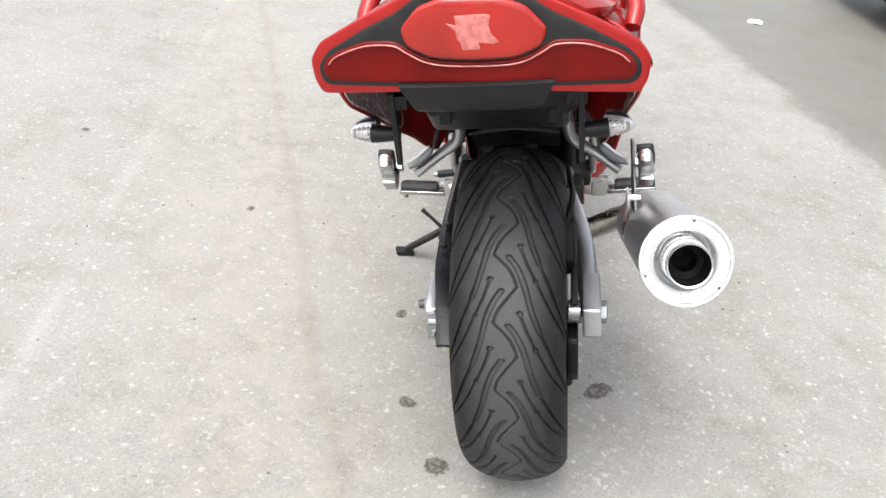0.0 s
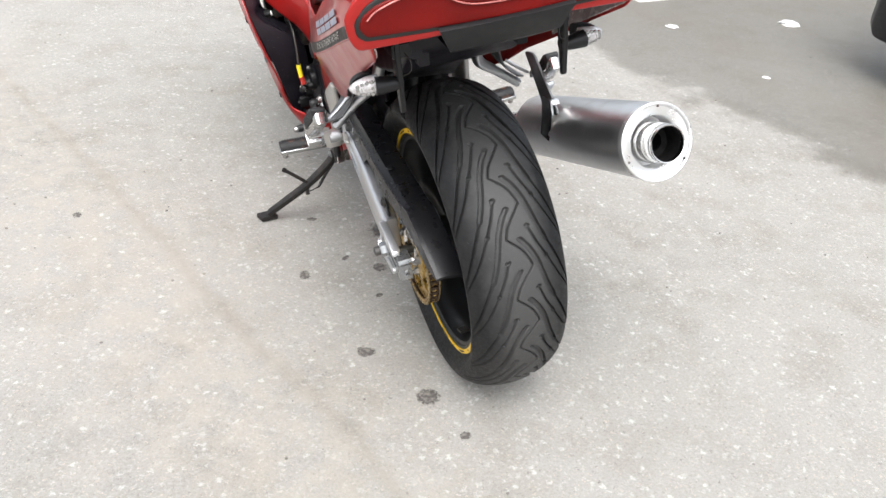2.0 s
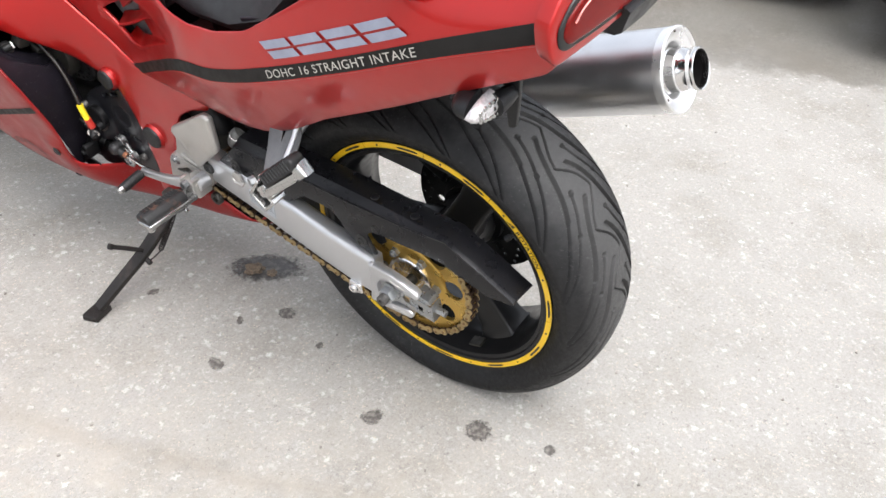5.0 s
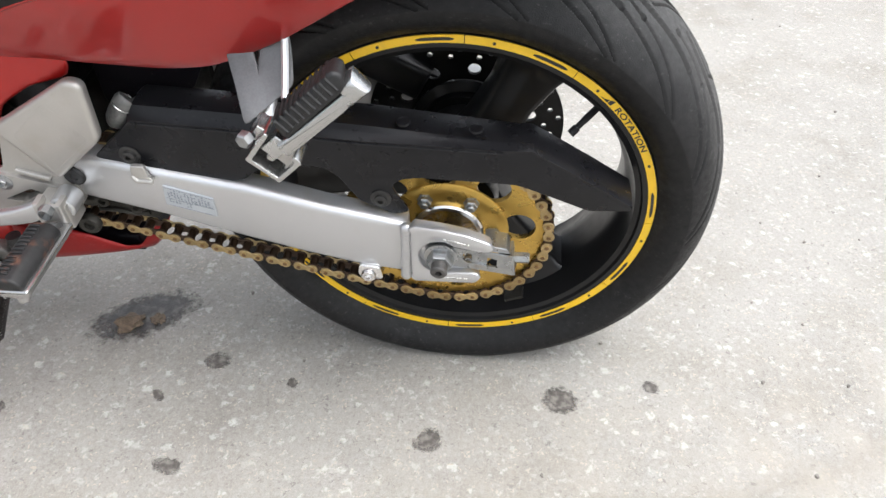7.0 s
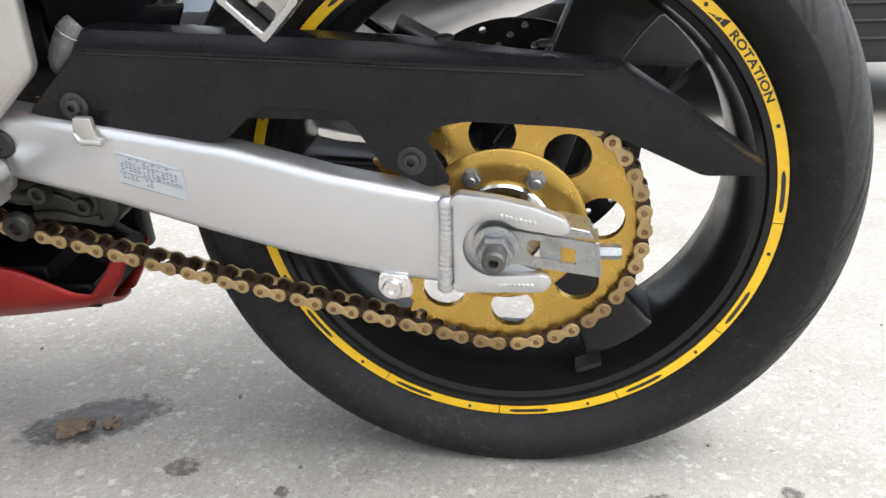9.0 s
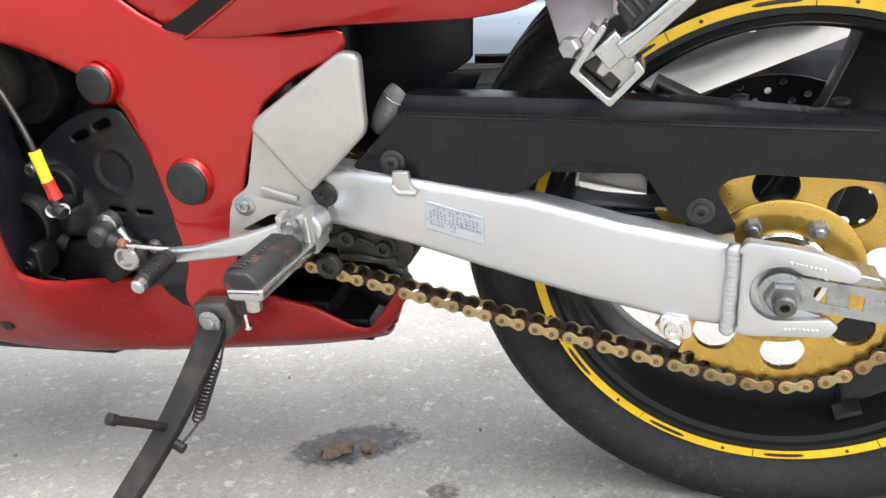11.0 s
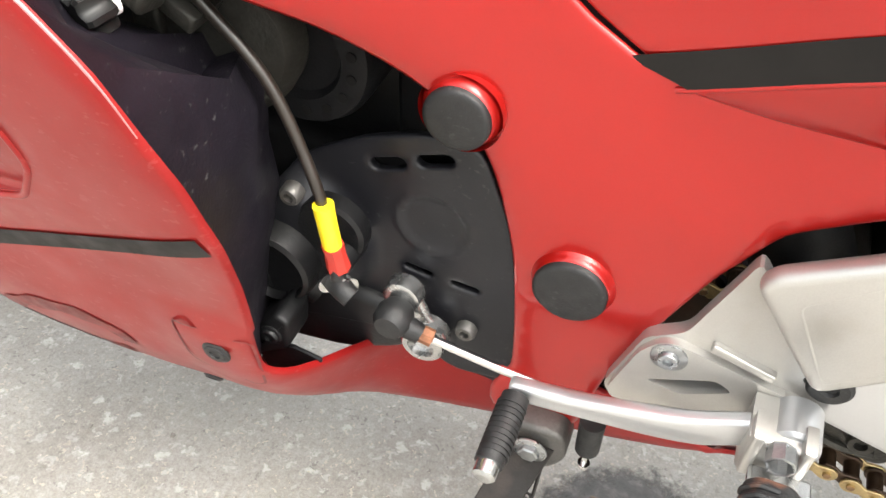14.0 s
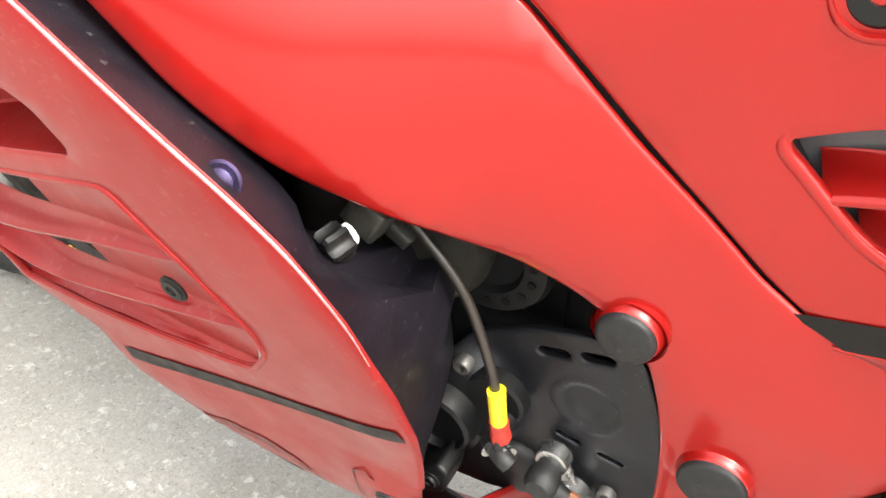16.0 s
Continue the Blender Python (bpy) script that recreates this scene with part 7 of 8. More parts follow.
# side stand
bm = bmesh.new()
leg = smooth_path([(-0.153, 0.566, 0.266), (-0.172, 0.574, 0.235), (-0.232, 0.596, 0.178), (-0.300, 0.622, 0.128), (-0.350, 0.640, 0.093)], 4)
rings = []
for i, p in enumerate(leg):
    t = i / (len(leg) - 1)
    way = (leg[min(i + 1, len(leg) - 1)] - leg[max(i - 1, 0)]).normalized()
    wide = (Vector((0, 1, 0)) - way * way.y).normalized()
    thick = way.cross(wide)
    w, h = 0.0165 - 0.006 * t, 0.0055 + 0.001 * t
    rings.append([p + wide * u * w + thick * v * h for u, v in rounded([(-1, -1), (1, -1), (1, 1), (-1, 1)], 0.25, 2)])
quad_rings(bm, rings)
stand = part("side_stand", bm, STAND, bike, "weathered dark steel side stand, folded out")
bm = bmesh.new()
box(bm, (-0.357, 0.643, 0.084), (0.050, 0.034, 0.012), 0.004, Euler((0, radians(12), radians(18))).to_matrix())
part("foot", bm, STAND, stand)
bm = bmesh.new()
slab(bm, rounded([(0.590, 0.282), (0.546, 0.284), (0.540, 0.258), (0.552, 0.236), (0.584, 0.232)], 0.010, 4), -0.158, -0.132, 0.004)
part("stand_bracket", bm, DARK_STEEL, stand)
bm = bmesh.new()
bolt(bm, (-0.163, 0.566, 0.2645), (-1, 0, 0), 0.0075, 0.006, 0.0125, False)
part("pivot_bolt", bm, STEEL, stand)
bm = bmesh.new()
tube(bm, [(-0.236, 0.598, 0.180), (-0.262, 0.606, 0.204), (-0.285, 0.612, 0.224)], 0.0048, 10, 2)
lathe(bm, [(-0.006, 0.003), (-0.004, 0.0062), (0.004, 0.0062), (0.006, 0.003)], (-0.286, 0.6125, 0.225), (-0.6, 0.2, 0.6), 12)
part("tang", bm, STAND, stand)
bm = bmesh.new()
coil = []
for i in range(14 * 8):
    t = i / (14 * 8)
    c = Vector((-0.178, 0.562, 0.222)).lerp(Vector((-0.209, 0.577, 0.173)), t)
    a = 2 * math.pi * i / 8
    coil.append(c + Vector((0.55, 0.2, 0.6)) * 0.0075 * math.cos(a) + Vector((0.1, -0.95, 0.2)) * 0.0075 * math.sin(a))
tube(bm, coil, 0.0013, 6, 1)
tube(bm, [(-0.209, 0.570, 0.176), (-0.226, 0.578, 0.166), (-0.240, 0.584, 0.160)], 0.0014, 6, 2)
tube(bm, [(-0.176, 0.556, 0.224), (-0.165, 0.556, 0.236), (-0.155, 0.556, 0.248)], 0.0014, 6, 1)
part("spring", bm, STAND, stand)
bm = bmesh.new()
tube(bm, [(-0.238, 0.600, 0.168), (-0.242, 0.578, 0.158)], 0.0055, 8, 1)
part("spring_post", bm, STAND, stand)
bm = bmesh.new()
tube(bm, [(-0.150, 0.530, 0.302), (-0.152, 0.529, 0.272)], [0.009, 0.0085], 14, 1)
sw = part("stand_switch", bm, RUBBER, bike, "black rubber boot of the stand switch")
bm = bmesh.new()
tube(bm, [(-0.152, 0.529, 0.272), (-0.153, 0.5285, 0.256)], 0.002, 8, 1)
lathe(bm, [(0, 0.0045), (0.004, 0.0045)], (-0.153, 0.5285, 0.256), (0, 0, -1), 10)
part("plunger", bm, CHROME, sw)

# ---------------- exhaust ----------------
MA = Vector((0.015, -0.927, 0.345)).normalized()
ME_ = Vector((0.2735, -0.262, 0.573))
bm = bmesh.new()
lathe(bm, [(-0.56, 0.030), (-0.52, 0.050), (-0.485, 0.0655), (-0.475, 0.067), (0.0, 0.067)], ME_, MA, 64, cap=False)
muffler = part("muffler", bm, MUFFLER, bike, "brushed steel round muffler", 50)
bm = bmesh.new()
lathe(bm, [(-0.012, 0.0672), (0.0, 0.0685), (0.003, 0.0680), (0.0042, 0.0660), (0.0034, 0.0638), (-0.001, 0.0618), (-0.004, 0.0480), (-0.006, 0.0455), (-0.010, 0.0445), (-0.040, 0.0435), (-0.044, 0.034)], ME_, MA, 64, cap=False)
part("end_cap", bm, CAP, muffler, "bright pressed end cap", 45)
bm = bmesh.new()
lathe(bm, [(-0.044, 0.0370), (-0.016, 0.0370), (-0.012, 0.0360), (-0.010, 0.0335), (0.004, 0.0335), (0.006, 0.0345), (0.011, 0.0345), (0.013, 0.0325), (0.028, 0.0322), (0.031, 0.0332), (0.036, 0.0332), (0.0375, 0.0322), (0.0365, 0.0302), (0.030, 0.0296), (0.026, 0.0294)], ME_, MA, 48, cap=False)
part("tail_pipe", bm, CHROME, muffler, "bright steel tail pipe", 45)
bm = bmesh.new()
lathe(bm, [(0.0262, 0.0294), (0.004, 0.0286), (-0.012, 0.0280), (-0.014, 0.018), (-0.05, 0.0175), (-0.05, 0.001)], ME_, MA, 40, cap=False)
part("bore", bm, SOOT_AND_DEPTH, muffler, "sooty black bore")
a, u, v = frame_of(MA)
for t in (-100, 20, 140):
    bm = bmesh.new()
    lathe(bm, [(0, 0.0024), (0.0016, 0.002), (0.002, 0.001)], ME_ + MA * 0.0022 + (u * math.cos(radians(t)) + v * math.sin(radians(t))) * 0.0615, MA, 10)
    part("rivet", bm, DARK_STEEL, muffler)
bm = bmesh.new()
pc = ME_ - MA * 0.55
tube(bm, [pc, pc - MA * 0.05, pc + Vector((-0.045, 0.095, -0.045)), pc + Vector((-0.125, 0.17, -0.115)), pc + Vector((-0.20, 0.27, -0.15))], [0.029, 0.027, 0.026, 0.026, 0.026], 20)
part("exhaust_pipe", bm, TIP, bike, "heat stained exhaust pipe")
bm = bmesh.new()
hc = ME_ - MA * 0.315
rings = []
for p, w in ((hc + Vector((-0.060, 0.0, 0.085)), 0.018), (hc + Vector((-0.060, 0.0, 0.06)), 0.024), (hc + Vector((-0.062, 0.0, 0.03)), 0.022), (hc + Vector((-0.066, 0.0, 0.0)), 0.02)):
    rings.append([p + Vector((-0.002, w, 0)), p + Vector((0.002, w, 0)), p + Vector((0.002, -w, 0)), p + Vector((-0.002, -w, 0))])
quad_rings(bm, rings)
bolt(bm, hc + Vector((-0.058, 0, 0.072)), (1, 0, 0), 0.009, 0.02, 0.012)
part("muffler_hanger", bm, CHROME, bike, "bright steel muffler hanger plate")
bm = bmesh.new()
slab(bm, rounded([(0.165, 0.600), (0.120, 0.610), (0.010, 0.525), (0.008, 0.480), (0.045, 0.470), (0.110, 0.545)], 0.012, 3), 0.219, 0.224, 0.001)
part("hanger_plate", bm, DULL_ALU, bike, "dull aluminium hanger plate")

# ---------------- engine bay ----------------
bm = bmesh.new()
box(bm, (0.0, 0.76, 0.46), (0.20, 0.36, 0.30), 0.03)
engine = part("engine", bm, ENGINE, bike, "black painted engine block in the open fairing")
for name, c, size, bev in (("gearbox", (0.0, 0.60, 0.45), (0.22, 0.20, 0.22), 0.03), ("sump", (-0.01, 0.69, 0.32), (0.20, 0.20, 0.10), 0.03), ("crankcase", (-0.05, 0.74, 0.395), (0.15, 0.16, 0.11), 0.03), ("oil_pan", (-0.04, 0.64, 0.265), (0.13, 0.12, 0.09), 0.03), ("cylinder_head", (0.02, 0.90, 0.62), (0.22, 0.30, 0.12), 0.03)):
    bm = bmesh.new()
    box(bm, c, size, bev)
    part(name, bm, ENGINE, engine)
bm = bmesh.new()
slab(bm, rounded([(0.770, 0.276), (0.715, 0.284), (0.67, 0.305), (0.650, 0.335), (0.70, 0.352), (0.765, 0.345), (0.785, 0.300)], 0.012, 3), -0.148, -0.10, 0.008)
box(bm, (-0.06, 0.72, 0.31), (0.10, 0.14, 0.08), 0.02)
part("lower_crankcase", bm, ENGINE, engine, "black lower crankcase")
cov = rounded([(0.769, 0.417), (0.736, 0.453), (0.697, 0.476), (0.662, 0.489), (0.627, 0.491), (0.606, 0.44), (0.592, 0.36), (0.588, 0.30), (0.635, 0.292), (0.668, 0.315), (0.69, 0.335), (0.720, 0.362), (0.748, 0.395)], 0.012, 3)


def slot_at(y0, z0, y1, z1, r):
    d = (Vector((y1, z1)) - Vector((y0, z0))).normalized()
    n = Vector((-d.y, d.x))
    p, q = Vector((y0, z0)), Vector((y1, z1))
    out = []
    for i in range(7):
        a = math.pi / 2 + math.pi * i / 6
        out.append(tuple(p + (d * math.cos(a) + n * math.sin(a)) * r))
    for i in range(7):
        a = -math.pi / 2 + math.pi * i / 6
        out.append(tuple(q + (d * math.cos(a) + n * math.sin(a)) * r))
    return out


def cover_plate(y, z):
    d = math.hypot(y - 0.652, z - 0.426)
    ring = 0.0016 * math.exp(-((d - 0.0232) / 0.0022) ** 2) - 0.0012 / (1 + math.exp((d - 0.0222) * 1500))
    dome = math.hypot(y - 0.745, z - 0.390)
    rise = 0.020 / (1 + math.exp((dome - 0.047) * 330))
    return (-0.138 - rise - ring, y, z)


bm = bmesh.new()
panel(bm, cov, cover_plate, [slot_at(0.6888, 0.4612, 0.6744, 0.4660, 0.0062), slot_at(0.6593, 0.4723, 0.6450, 0.4770, 0.0062), slot_at(0.6695, 0.3828, 0.6548, 0.3810, 0.0045), slot_at(0.6368, 0.3792, 0.6225, 0.3784, 0.0045)], 0.0035, 0.008, 0.002)
part("sprocket_cover", bm, COVER, engine, "satin black slotted sprocket cover", 60)
bm = bmesh.new()
lathe(bm, [(0.0, 0.024), (0.010, 0.0235), (0.012, 0.021), (0.012, 0.002)], (-0.146, 0.714, 0.413), (-1, 0, 0), 40)
lathe(bm, [(0, 0.010), (0.022, 0.009), (0.024, 0.006)], (-0.146, 0.703, 0.400), (-1, 0, 0), 24)
part("clutch_slave", bm, ENGINE, engine, "black clutch slave cylinder")
for y, z in ((0.739, 0.434), (0.765, 0.415), (0.705, 0.392), (0.626, 0.341)):
    bm = bmesh.new()
    lathe(bm, [(0.0, 0.0075), (0.007, 0.0072), (0.009, 0.0058), (0.009, 0.0034), (0.005, 0.003)], (-0.150 if z > 0.35 else -0.136, y, z), (-1, 0, 0), 20)
    part("cover_bolt", bm, DARK_STEEL, engine)
bm = bmesh.new()
lathe(bm, [(-0.03, 0.049), (0.020, 0.049), (0.026, 0.046), (0.027, 0.031), (0.022, 0.028), (0.022, 0.002)], (-0.110, 0.739, 0.524), (-1, 0, 0), 56)
ringc = part("generator_cover", bm, ENGINE, engine, "black round engine cover with small holes", 50)
# flat black discs paint the dark depth of small holes
for a in range(150, 400, 22):
    bm = bmesh.new()
    lathe(bm, [(0, 0.003), (0.0008, 0.003)], (-0.1370, 0.739 + 0.0378 * math.cos(radians(a)), 0.524 + 0.0378 * math.sin(radians(a))), (-1, 0, 0), 12)
    part("hole", bm, SOOT_AND_DEPTH, ringc)
bm = bmesh.new()
lathe(bm, [(0.0, 0.045), (0.02, 0.044), (0.03, 0.036), (0.03, 0.002)], (-0.135, 0.775, 0.530), (-1, -0.3, 0.1), 40)
box(bm, (-0.165, 0.775, 0.565), (0.04, 0.03, 0.012), 0.004, Euler((0.6, 0, 0)).to_matrix())
box(bm, (-0.15, 0.80, 0.545), (0.05, 0.02, 0.05), 0.006)
part("engine_casting", bm, ENGINE_GREY, engine, "grimy grey engine casting")
bm = bmesh.new()
lathe(bm, [(-0.05, 0.031), (0.02, 0.031), (0.028, 0.029), (0.030, 0.026), (0.024, 0.024), (0.024, 0.002)], (-0.145, 0.752, 0.380), (-1, 0, 0), 40)
tube(bm, [(-0.15, 0.79, 0.42), (-0.155, 0.768, 0.37), (-0.14, 0.735, 0.345)], 0.018, 14)
part("water_pipe", bm, ENGINE, engine, "black water pump and hose")
bm = bmesh.new()
tube(bm, [(-0.180, 0.776, 0.594), (-0.177, 0.767, 0.576), (-0.175, 0.757, 0.562), (-0.175, 0.744, 0.5485), (-0.175, 0.732, 0.533), (-0.176, 0.722, 0.515), (-0.178, 0.7125, 0.493), (-0.181, 0.7045, 0.474), (-0.182, 0.7005, 0.458)], 0.0034, 12)
cable = part("breather_hose", bm, HOSE, bike, "thin brown black hose with yellow sleeve and red boot")
bm = bmesh.new()
tube(bm, [(-0.183, 0.7000, 0.463), (-0.183, 0.6985, 0.448), (-0.182, 0.697, 0.430)], [0.0062, 0.0059, 0.0058], 16, 3)
part("sleeve", bm, YELLOW, cable, "bright yellow sleeve")
bm = bmesh.new()
tube(bm, [(-0.182, 0.6972, 0.432), (-0.181, 0.6965, 0.424), (-0.180, 0.6955, 0.412)], [0.0069, 0.0064, 0.0074], 8, 3)
part("boot", bm, RED_BOOT, cable, "ribbed red rubber boot")
bm = bmesh.new()
tube(bm, [(-0.182, 0.6955, 0.414), (-0.184, 0.694, 0.402)], 0.005, 12, 1)
lathe(bm, [(0, 0.0075), (0.008, 0.0075), (0.01, 0.006)], (-0.178, 0.6935, 0.400), (-1, -0.1, -0.2), 8)
tube(bm, [(-0.176, 0.706, 0.397), (-0.186, 0.692, 0.401), (-0.188, 0.684, 0.398)], 0.0068, 14, 3)
banjo = part("banjo", bm, RUBBER, cable, "black hose fitting")
for y in (0.7005, 0.6885):
    bm = bmesh.new()
    lathe(bm, [(-0.0006, 0.0075), (0.0006, 0.0075)], (-0.184, y, 0.4005), (0.55, 0.85, -0.05), 18)
    part("clip", bm, CHROME, cable, "bright wire clip")
bm = bmesh.new()
box(bm, (-0.196, 0.776, 0.588), (0.026, 0.024, 0.024), 0.006, Euler((0.5, 0.2, 0)).to_matrix())
adj = part("adjuster_housing", bm, ENGINE_GREY, bike, "grey metal adjuster housing")
bm = bmesh.new()
lathe(bm, [(0, 0.0068), (0.003, 0.0068)], (-0.213, 0.779, 0.583), (-0.9, 0.25, -0.1), 20)
part("collar", bm, PAPER, adj, "white collar")
bm = bmesh.new()
kx, ku, kv = frame_of((-0.9, 0.25, -0.1))
rings = []
for h, f in ((0.004, 0.9), (0.006, 1.0), (0.018, 1.0), (0.020, 0.85)):
    rings.append([Vector((-0.213, 0.779, 0.583)) + kx * h + (ku * math.cos(t) + kv * math.sin(t)) * f * (0.0115 if k % 4 < 2 else 0.0085) for k, t in enumerate(np.linspace(0, 2 * math.pi, 24, endpoint=False))])
quad_rings(bm, rings)
part("knob", bm, KNOB, adj, "black fluted knob")
bm = bmesh.new()
tube(bm, [(-0.118, 0.362, 0.458), (-0.122, 0.354, 0.466), (-0.124, 0.345, 0.478), (-0.124, 0.337, 0.489), (-0.122, 0.334, 0.492)], [0.008, 0.0125, 0.0135, 0.0130, 0.0110], 14, 3)
flap = part("rubber_duct", bm, FOIL, bike, "dull grey rubber duct end")
bm = bmesh.new()
tube(bm, [Vector((-0.1245, 0.3375, 0.4885)) + Vector((0.2, 0.79, 0.57)) * 0.0135 * math.cos(a) + Vector((0.97, -0.2, -0.1)) * 0.0135 * math.sin(a) for a in np.linspace(2.4, 5.4, 12)], 0.0011, 8, 2)
part("clamp_edge", bm, POLISHED, flap, "bright clamp edge")
bm = bmesh.new()
box(bm, (0, 0.44, 0.56), (0.18, 0.10, 0.10), 0.02)
tube(bm, [(-0.08, 0.62, 0.55), (-0.08, 0.50, 0.50), (-0.08, 0.44, 0.42), (-0.08, 0.45, 0.33)], 0.03, 14)
tube(bm, [(0.10, 0.62, 0.55), (0.11, 0.50, 0.50), (0.11, 0.44, 0.42), (0.10, 0.45, 0.33)], 0.03, 14)
tube(bm, [(0, 0.33, 0.60), (0, 0.36, 0.48), (0, 0.39, 0.36)], 0.035, 16)
box(bm, (0, 0.33, 0.60), (0.24, 0.04, 0.04), 0.01)
part("frame", bm, ENGINE, bike, "black painted frame and shock absorber")
bm = bmesh.new()
lathe(bm, [(0.0, 0.02), (0.01, 0.05), (0.016, 0.05), (0.018, 0.02)], (-0.085, 0.515, 0.353), (-1, 0, 0), 32)
box(bm, (-0.11, 0.425, 0.352), (0.03, 0.05, 0.022), 0.006)
tube(bm, [(-0.122, 0.46, 0.375), (-0.124, 0.43, 0.345), (-0.12, 0.405, 0.352)], 0.008, 10)
bolt(bm, (-0.125, 0.408, 0.349), (-1, 0, 0), 0.009, 0.008, 0)
bolt(bm, (-0.14, 0.425, 0.325), (-1, 0, 0), 0.013, 0.01, 0)
link = part("linkage", bm, ENGINE_GREY, bike, "grimy suspension linkage")
bm = bmesh.new()
slab(bm, rounded([(0.428, 0.356), (0.400, 0.354), (0.362, 0.350), (0.344, 0.338), (0.345, 0.322), (0.356, 0.309), (0.385, 0.314), (0.428, 0.318)], 0.006, 3), -0.118, -0.07, 0.004)
tube(bm, [(-0.1185, 0.424, 0.343), (-0.1195, 0.404, 0.3445), (-0.1190, 0.388, 0.338), (-0.1185, 0.380, 0.330)], 0.0032, 8, 4)
tube(bm, [(-0.1185, 0.424, 0.325), (-0.1195, 0.398, 0.3245), (-0.1190, 0.380, 0.320), (-0.1185, 0.362, 0.322)], 0.0032, 8, 4)
bolt(bm, (-0.118, 0.3735, 0.3345), (-1, 0, 0), 0.0085, 0.008, 0.0125)
part("rocker", bm, ENGINE_GREY, link, "dark cast suspension rocker")

# dark blocks added to stand for the shade inside the belly pan
bm = bmesh.new()
box(bm, (0.075, 0.57, 0.30), (0.03, 0.28, 0.22), 0.01)
belly = part("belly_liner", bm, LINER, bike, "dark filler added inside the belly pan")
bm = bmesh.new()
box(bm, (0.0, 0.59, 0.222), (0.11, 0.22, 0.02), 0.008)
part("floor_shield", bm, LINER, belly)
bm = bmesh.new()
box(bm, (0.004, 0.492, 0.196), (0.120, 0.116, 0.030), 0.006)
part("rear_shield", bm, LINER, belly)
bm = bmesh.new()
tube(bm, [(-0.03, 0.40, 0.235), (0.0, 0.5, 0.26), (0.02, 0.7, 0.25)], 0.024, 14)
part("drain_pipe", bm, LINER, belly)
# added dark block that keeps bright ground from showing through the pan
bm = bmesh.new()
box(bm, (0.04, 0.925, 0.185), (0.17, 0.20, 0.13), 0.03)
part("collector_box", bm, ENGINE, belly)
bm = bmesh.new()
tube(bm, [(-0.03, 0.98, 0.20), (-0.02, 0.90, 0.20), (0.0, 0.84, 0.19)], 0.03, 16)
part("header_pipe", bm, ENGINE, belly)
bm = bmesh.new()
slab(bm, rounded([(0.768, 0.3055), (0.7616, 0.3345), (0.738, 0.3635), (0.728, 0.359), (0.7313, 0.3312)], 0.004, 3), -0.195, -0.165, 0.003)
bolt(bm, (-0.195, 0.742, 0.343), (-1, 0, 0), 0.006, 0.004, 0.008)
part("belly_bracket", bm, ENGINE, belly, "black bracket with a bolt")
bm = bmesh.new()
slab(bm, rounded([(0.762, 0.312), (0.734, 0.328), (0.709, 0.3235), (0.7145, 0.312), (0.752, 0.283)], 0.004, 3), -0.189, -0.186, 0.001)
part("inner_ledge", bm, ENGINE, belly, "grimy inner ledge of the belly pan")

# ---------------- front wheel and fork ----------------
SLOT_SKIP = ()
FY, FZ, STEER = 1.545, 0.312, 12.0
front = wheel("front_wheel", 0, 0, 0, 0.052, (95, 215, 335), bike, "black three-spoke cast front wheel")
tyre_mesh("tyre", 0.229, 0.302, 0.060, TYRE, front, 420, [([(0.10, 0.0), (0.40, -0.3), (0.72, -0.9)], 0.005, 0.004, (1, -1))], 22, (0, 0, 0), "worn black front tyre")
tape_ring(front, -0.0523, 0, 0, 0.2215, 0.2312, 5)
front_m = pose(0, FY, FZ, 0, 0, STEER)
front.matrix_basis = front_m
bm = bmesh.new()
holes = [(0.112 + 0.011 * k, 15 * i + 5 * k, 0.0036) for i in range(24) for k in range(4)]
ring_plate(bm, (-0.066, 0, 0), 0.155, 0.102, -0.0025, 0.0025, holes)
disc = part("brake_disc", bm, DISC_BRIGHT, front, "drilled steel front brake disc")
bm = bmesh.new()
ring_plate(bm, (-0.066, 0, 0), 0.106, 0.05, -0.004, 0.001, [(0.078, 60 * i, 0.017) for i in range(6)])
part("disc_carrier", bm, CAST, front)
bm = bmesh.new()
tube(bm, [(-0.105, -0.19, 0.52), (-0.105, -0.10, 0.27), (-0.105, -0.015, 0.03), (-0.105, 0.0, -0.02)], [0.029, 0.029, 0.028, 0.024], 24, 3)
lathe(bm, [(-0.01, 0.028), (0.016, 0.028), (0.018, 0.024)], (-0.11, 0.0, 0.0), (-1, 0, 0), 28)
fork = part("fork_leg", bm, FORK, bike, "pale grey front fork leg")
fork.matrix_basis = front_m
bm = bmesh.new()
bolt(bm, (-0.128, 0, 0), (-1, 0, 0), 0.016, 0.014, 0.02, False)
bolt(bm, (-0.125, 0.03, 0.006), (-1, 0, 0), 0.007, 0.006, 0)
part("axle_bolt", bm, STEEL, fork)
bm = bmesh.new()
cal = [(-0.10, 0.09), (-0.062, 0.045), (-0.055, -0.02), (-0.085, -0.075), (-0.135, -0.06), (-0.155, 0.0), (-0.14, 0.06)]
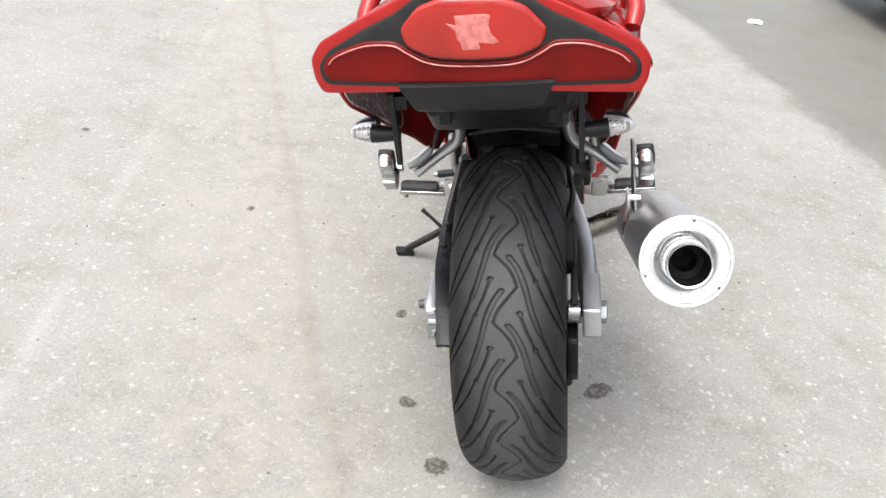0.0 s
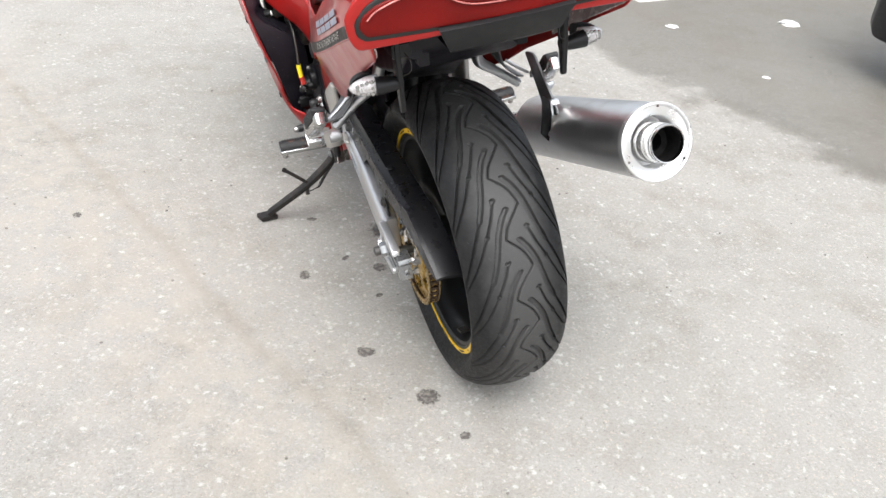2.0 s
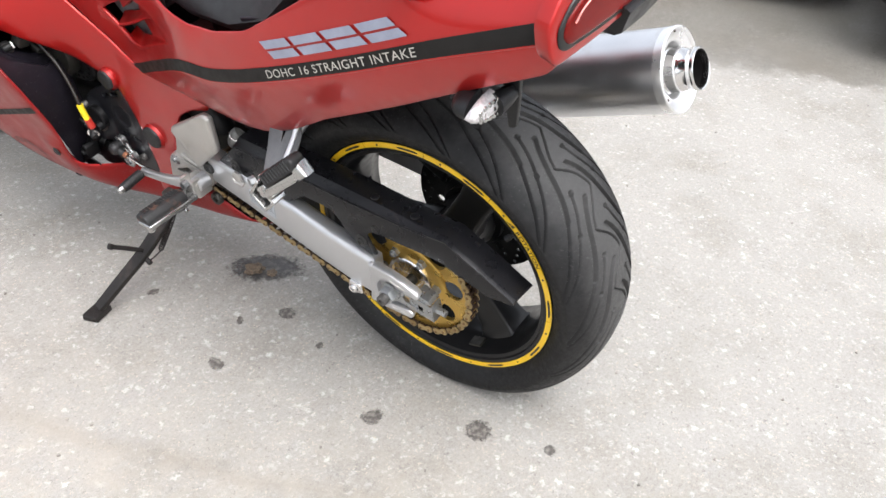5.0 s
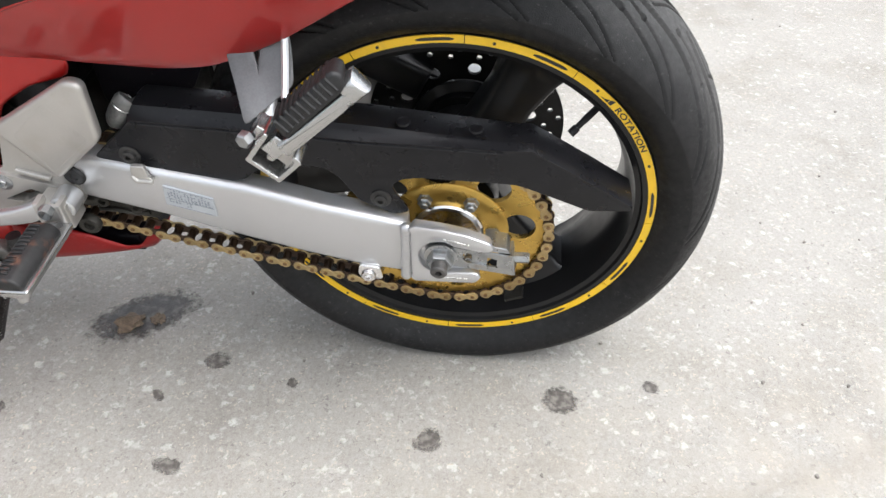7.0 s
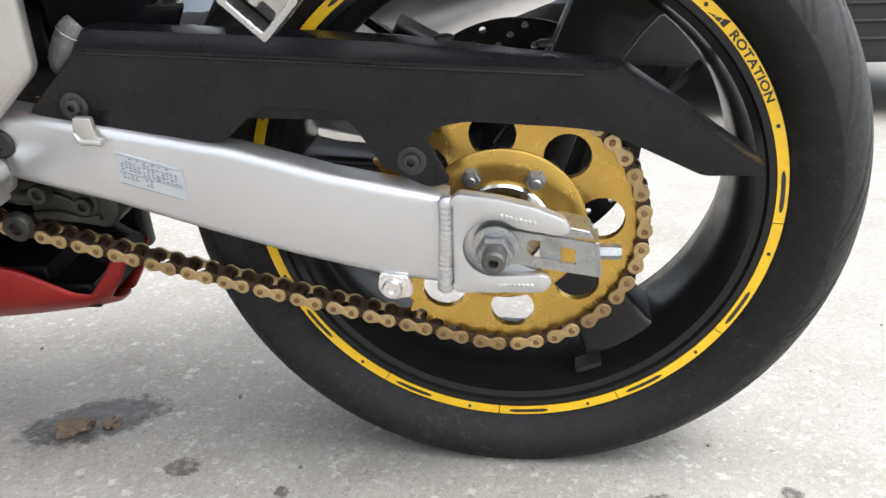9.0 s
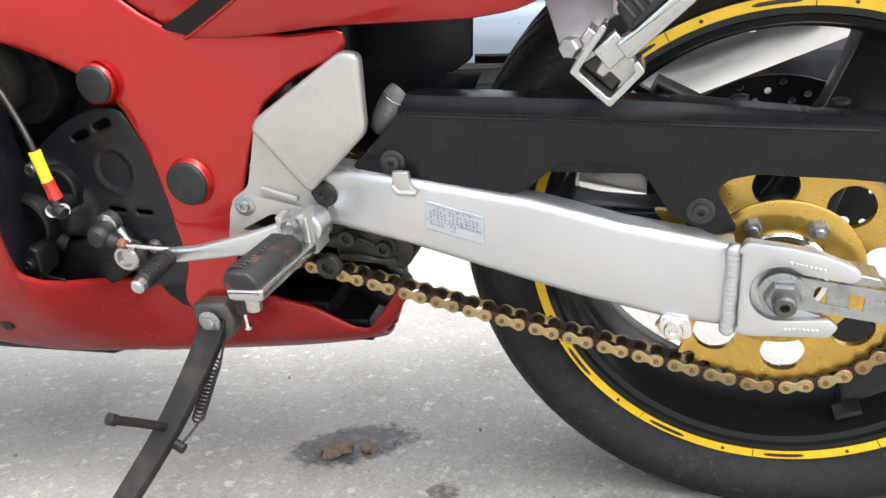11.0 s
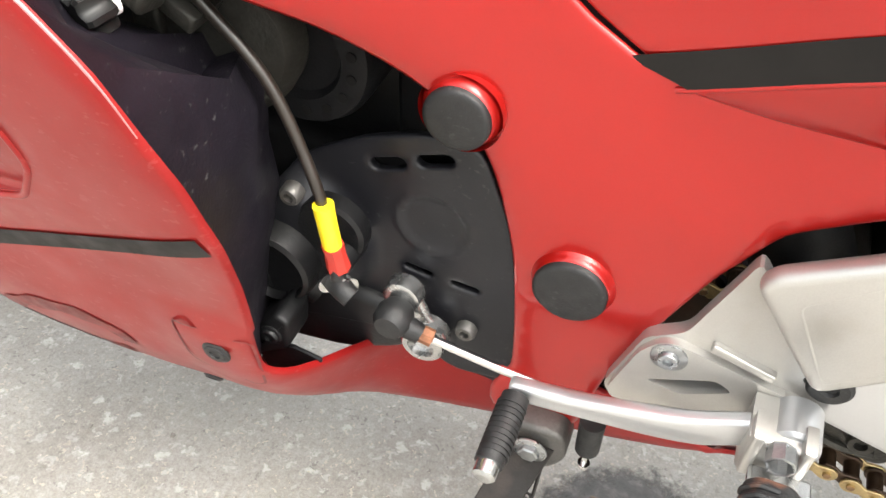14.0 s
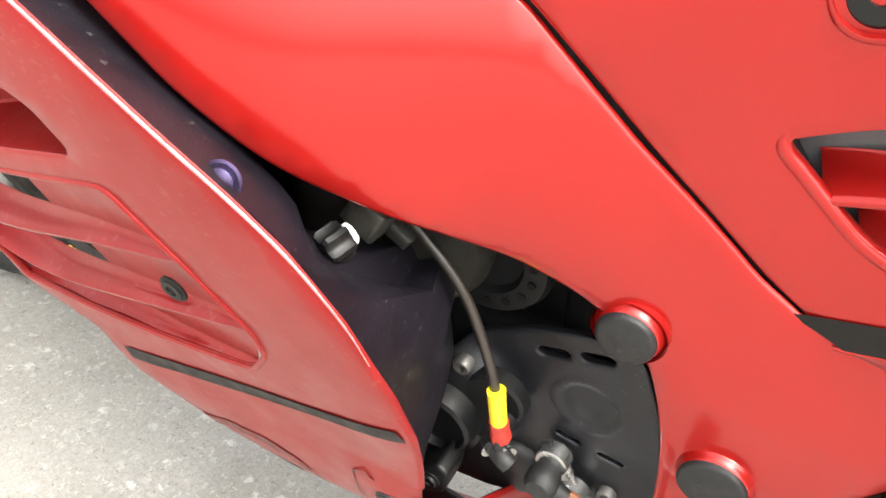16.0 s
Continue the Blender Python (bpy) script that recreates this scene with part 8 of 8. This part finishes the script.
slab(bm, rounded(cal, 0.012, 3), -0.118, -0.072, 0.008)
cali = part("brake_caliper", bm, STEEL, bike, "silver and black front brake caliper")
cali.matrix_basis = front_m
bm = bmesh.new()
slab(bm, inset(rounded(cal, 0.012, 3), 0.013), -0.1205, -0.116, 0.002)
part("inset", bm, ENGINE, cali, "black caliper inset")
bm = bmesh.new()
for y, z, a, w in ((-0.085, 0.010, 62, 0.040), (-0.100, -0.004, 62, 0.046), (-0.116, -0.010, 62, 0.040)):
    box(bm, (-0.1215, y, z), (0.003, w, 0.007), 0.001, Euler((radians(a), 0, 0)).to_matrix())
bolt(bm, (-0.12, -0.065, 0.055), (-1, 0, 0), 0.008, 0.006, 0.011)
bolt(bm, (-0.12, -0.085, -0.055), (-1, 0, 0), 0.008, 0.006, 0.011)
part("badge", bm, POLISHED, cali, "pale raised caliper ribs")
bm = bmesh.new()
tube(bm, [(-0.12, -0.12, 0.05), (-0.13, -0.10, 0.12), (-0.115, -0.12, 0.25), (-0.10, -0.18, 0.42)], 0.006, 10)
hose = part("brake_hose", bm, RUBBER, bike, "black front brake hose")
hose.matrix_basis = front_m
bm = bmesh.new()
rings = []
for x in np.linspace(-0.2, 0.2, 3):
    rings.append([(x, 1.10, 0.45), (x, 1.02, 0.36), (x, 0.98, 0.28), (x, 0.96, 0.30), (x, 1.00, 0.40), (x, 1.06, 0.55), (x, 1.08, 0.72), (x, 1.12, 0.72)])
quad_rings(bm, rings)
part("radiator", bm, LINER, bike, "dark radiator behind the front wheel")
bm = bmesh.new()
rings = []
for y, w, z, h in ((1.05, 0.17, 0.86, 0.12), (1.25, 0.20, 0.90, 0.16), (1.5, 0.20, 0.92, 0.14), (1.68, 0.12, 0.90, 0.08)):
    rings.append([(x * w, y, z + h * (1 - x * x)) for x in np.linspace(-1, 1, 11)] + [(w * 0.95, y, z - 0.08), (-w * 0.95, y, z - 0.08)])
quad_rings(bm, rings)
part("nose_fairing", bm, RED, bike, "red upper nose fairing", 60)
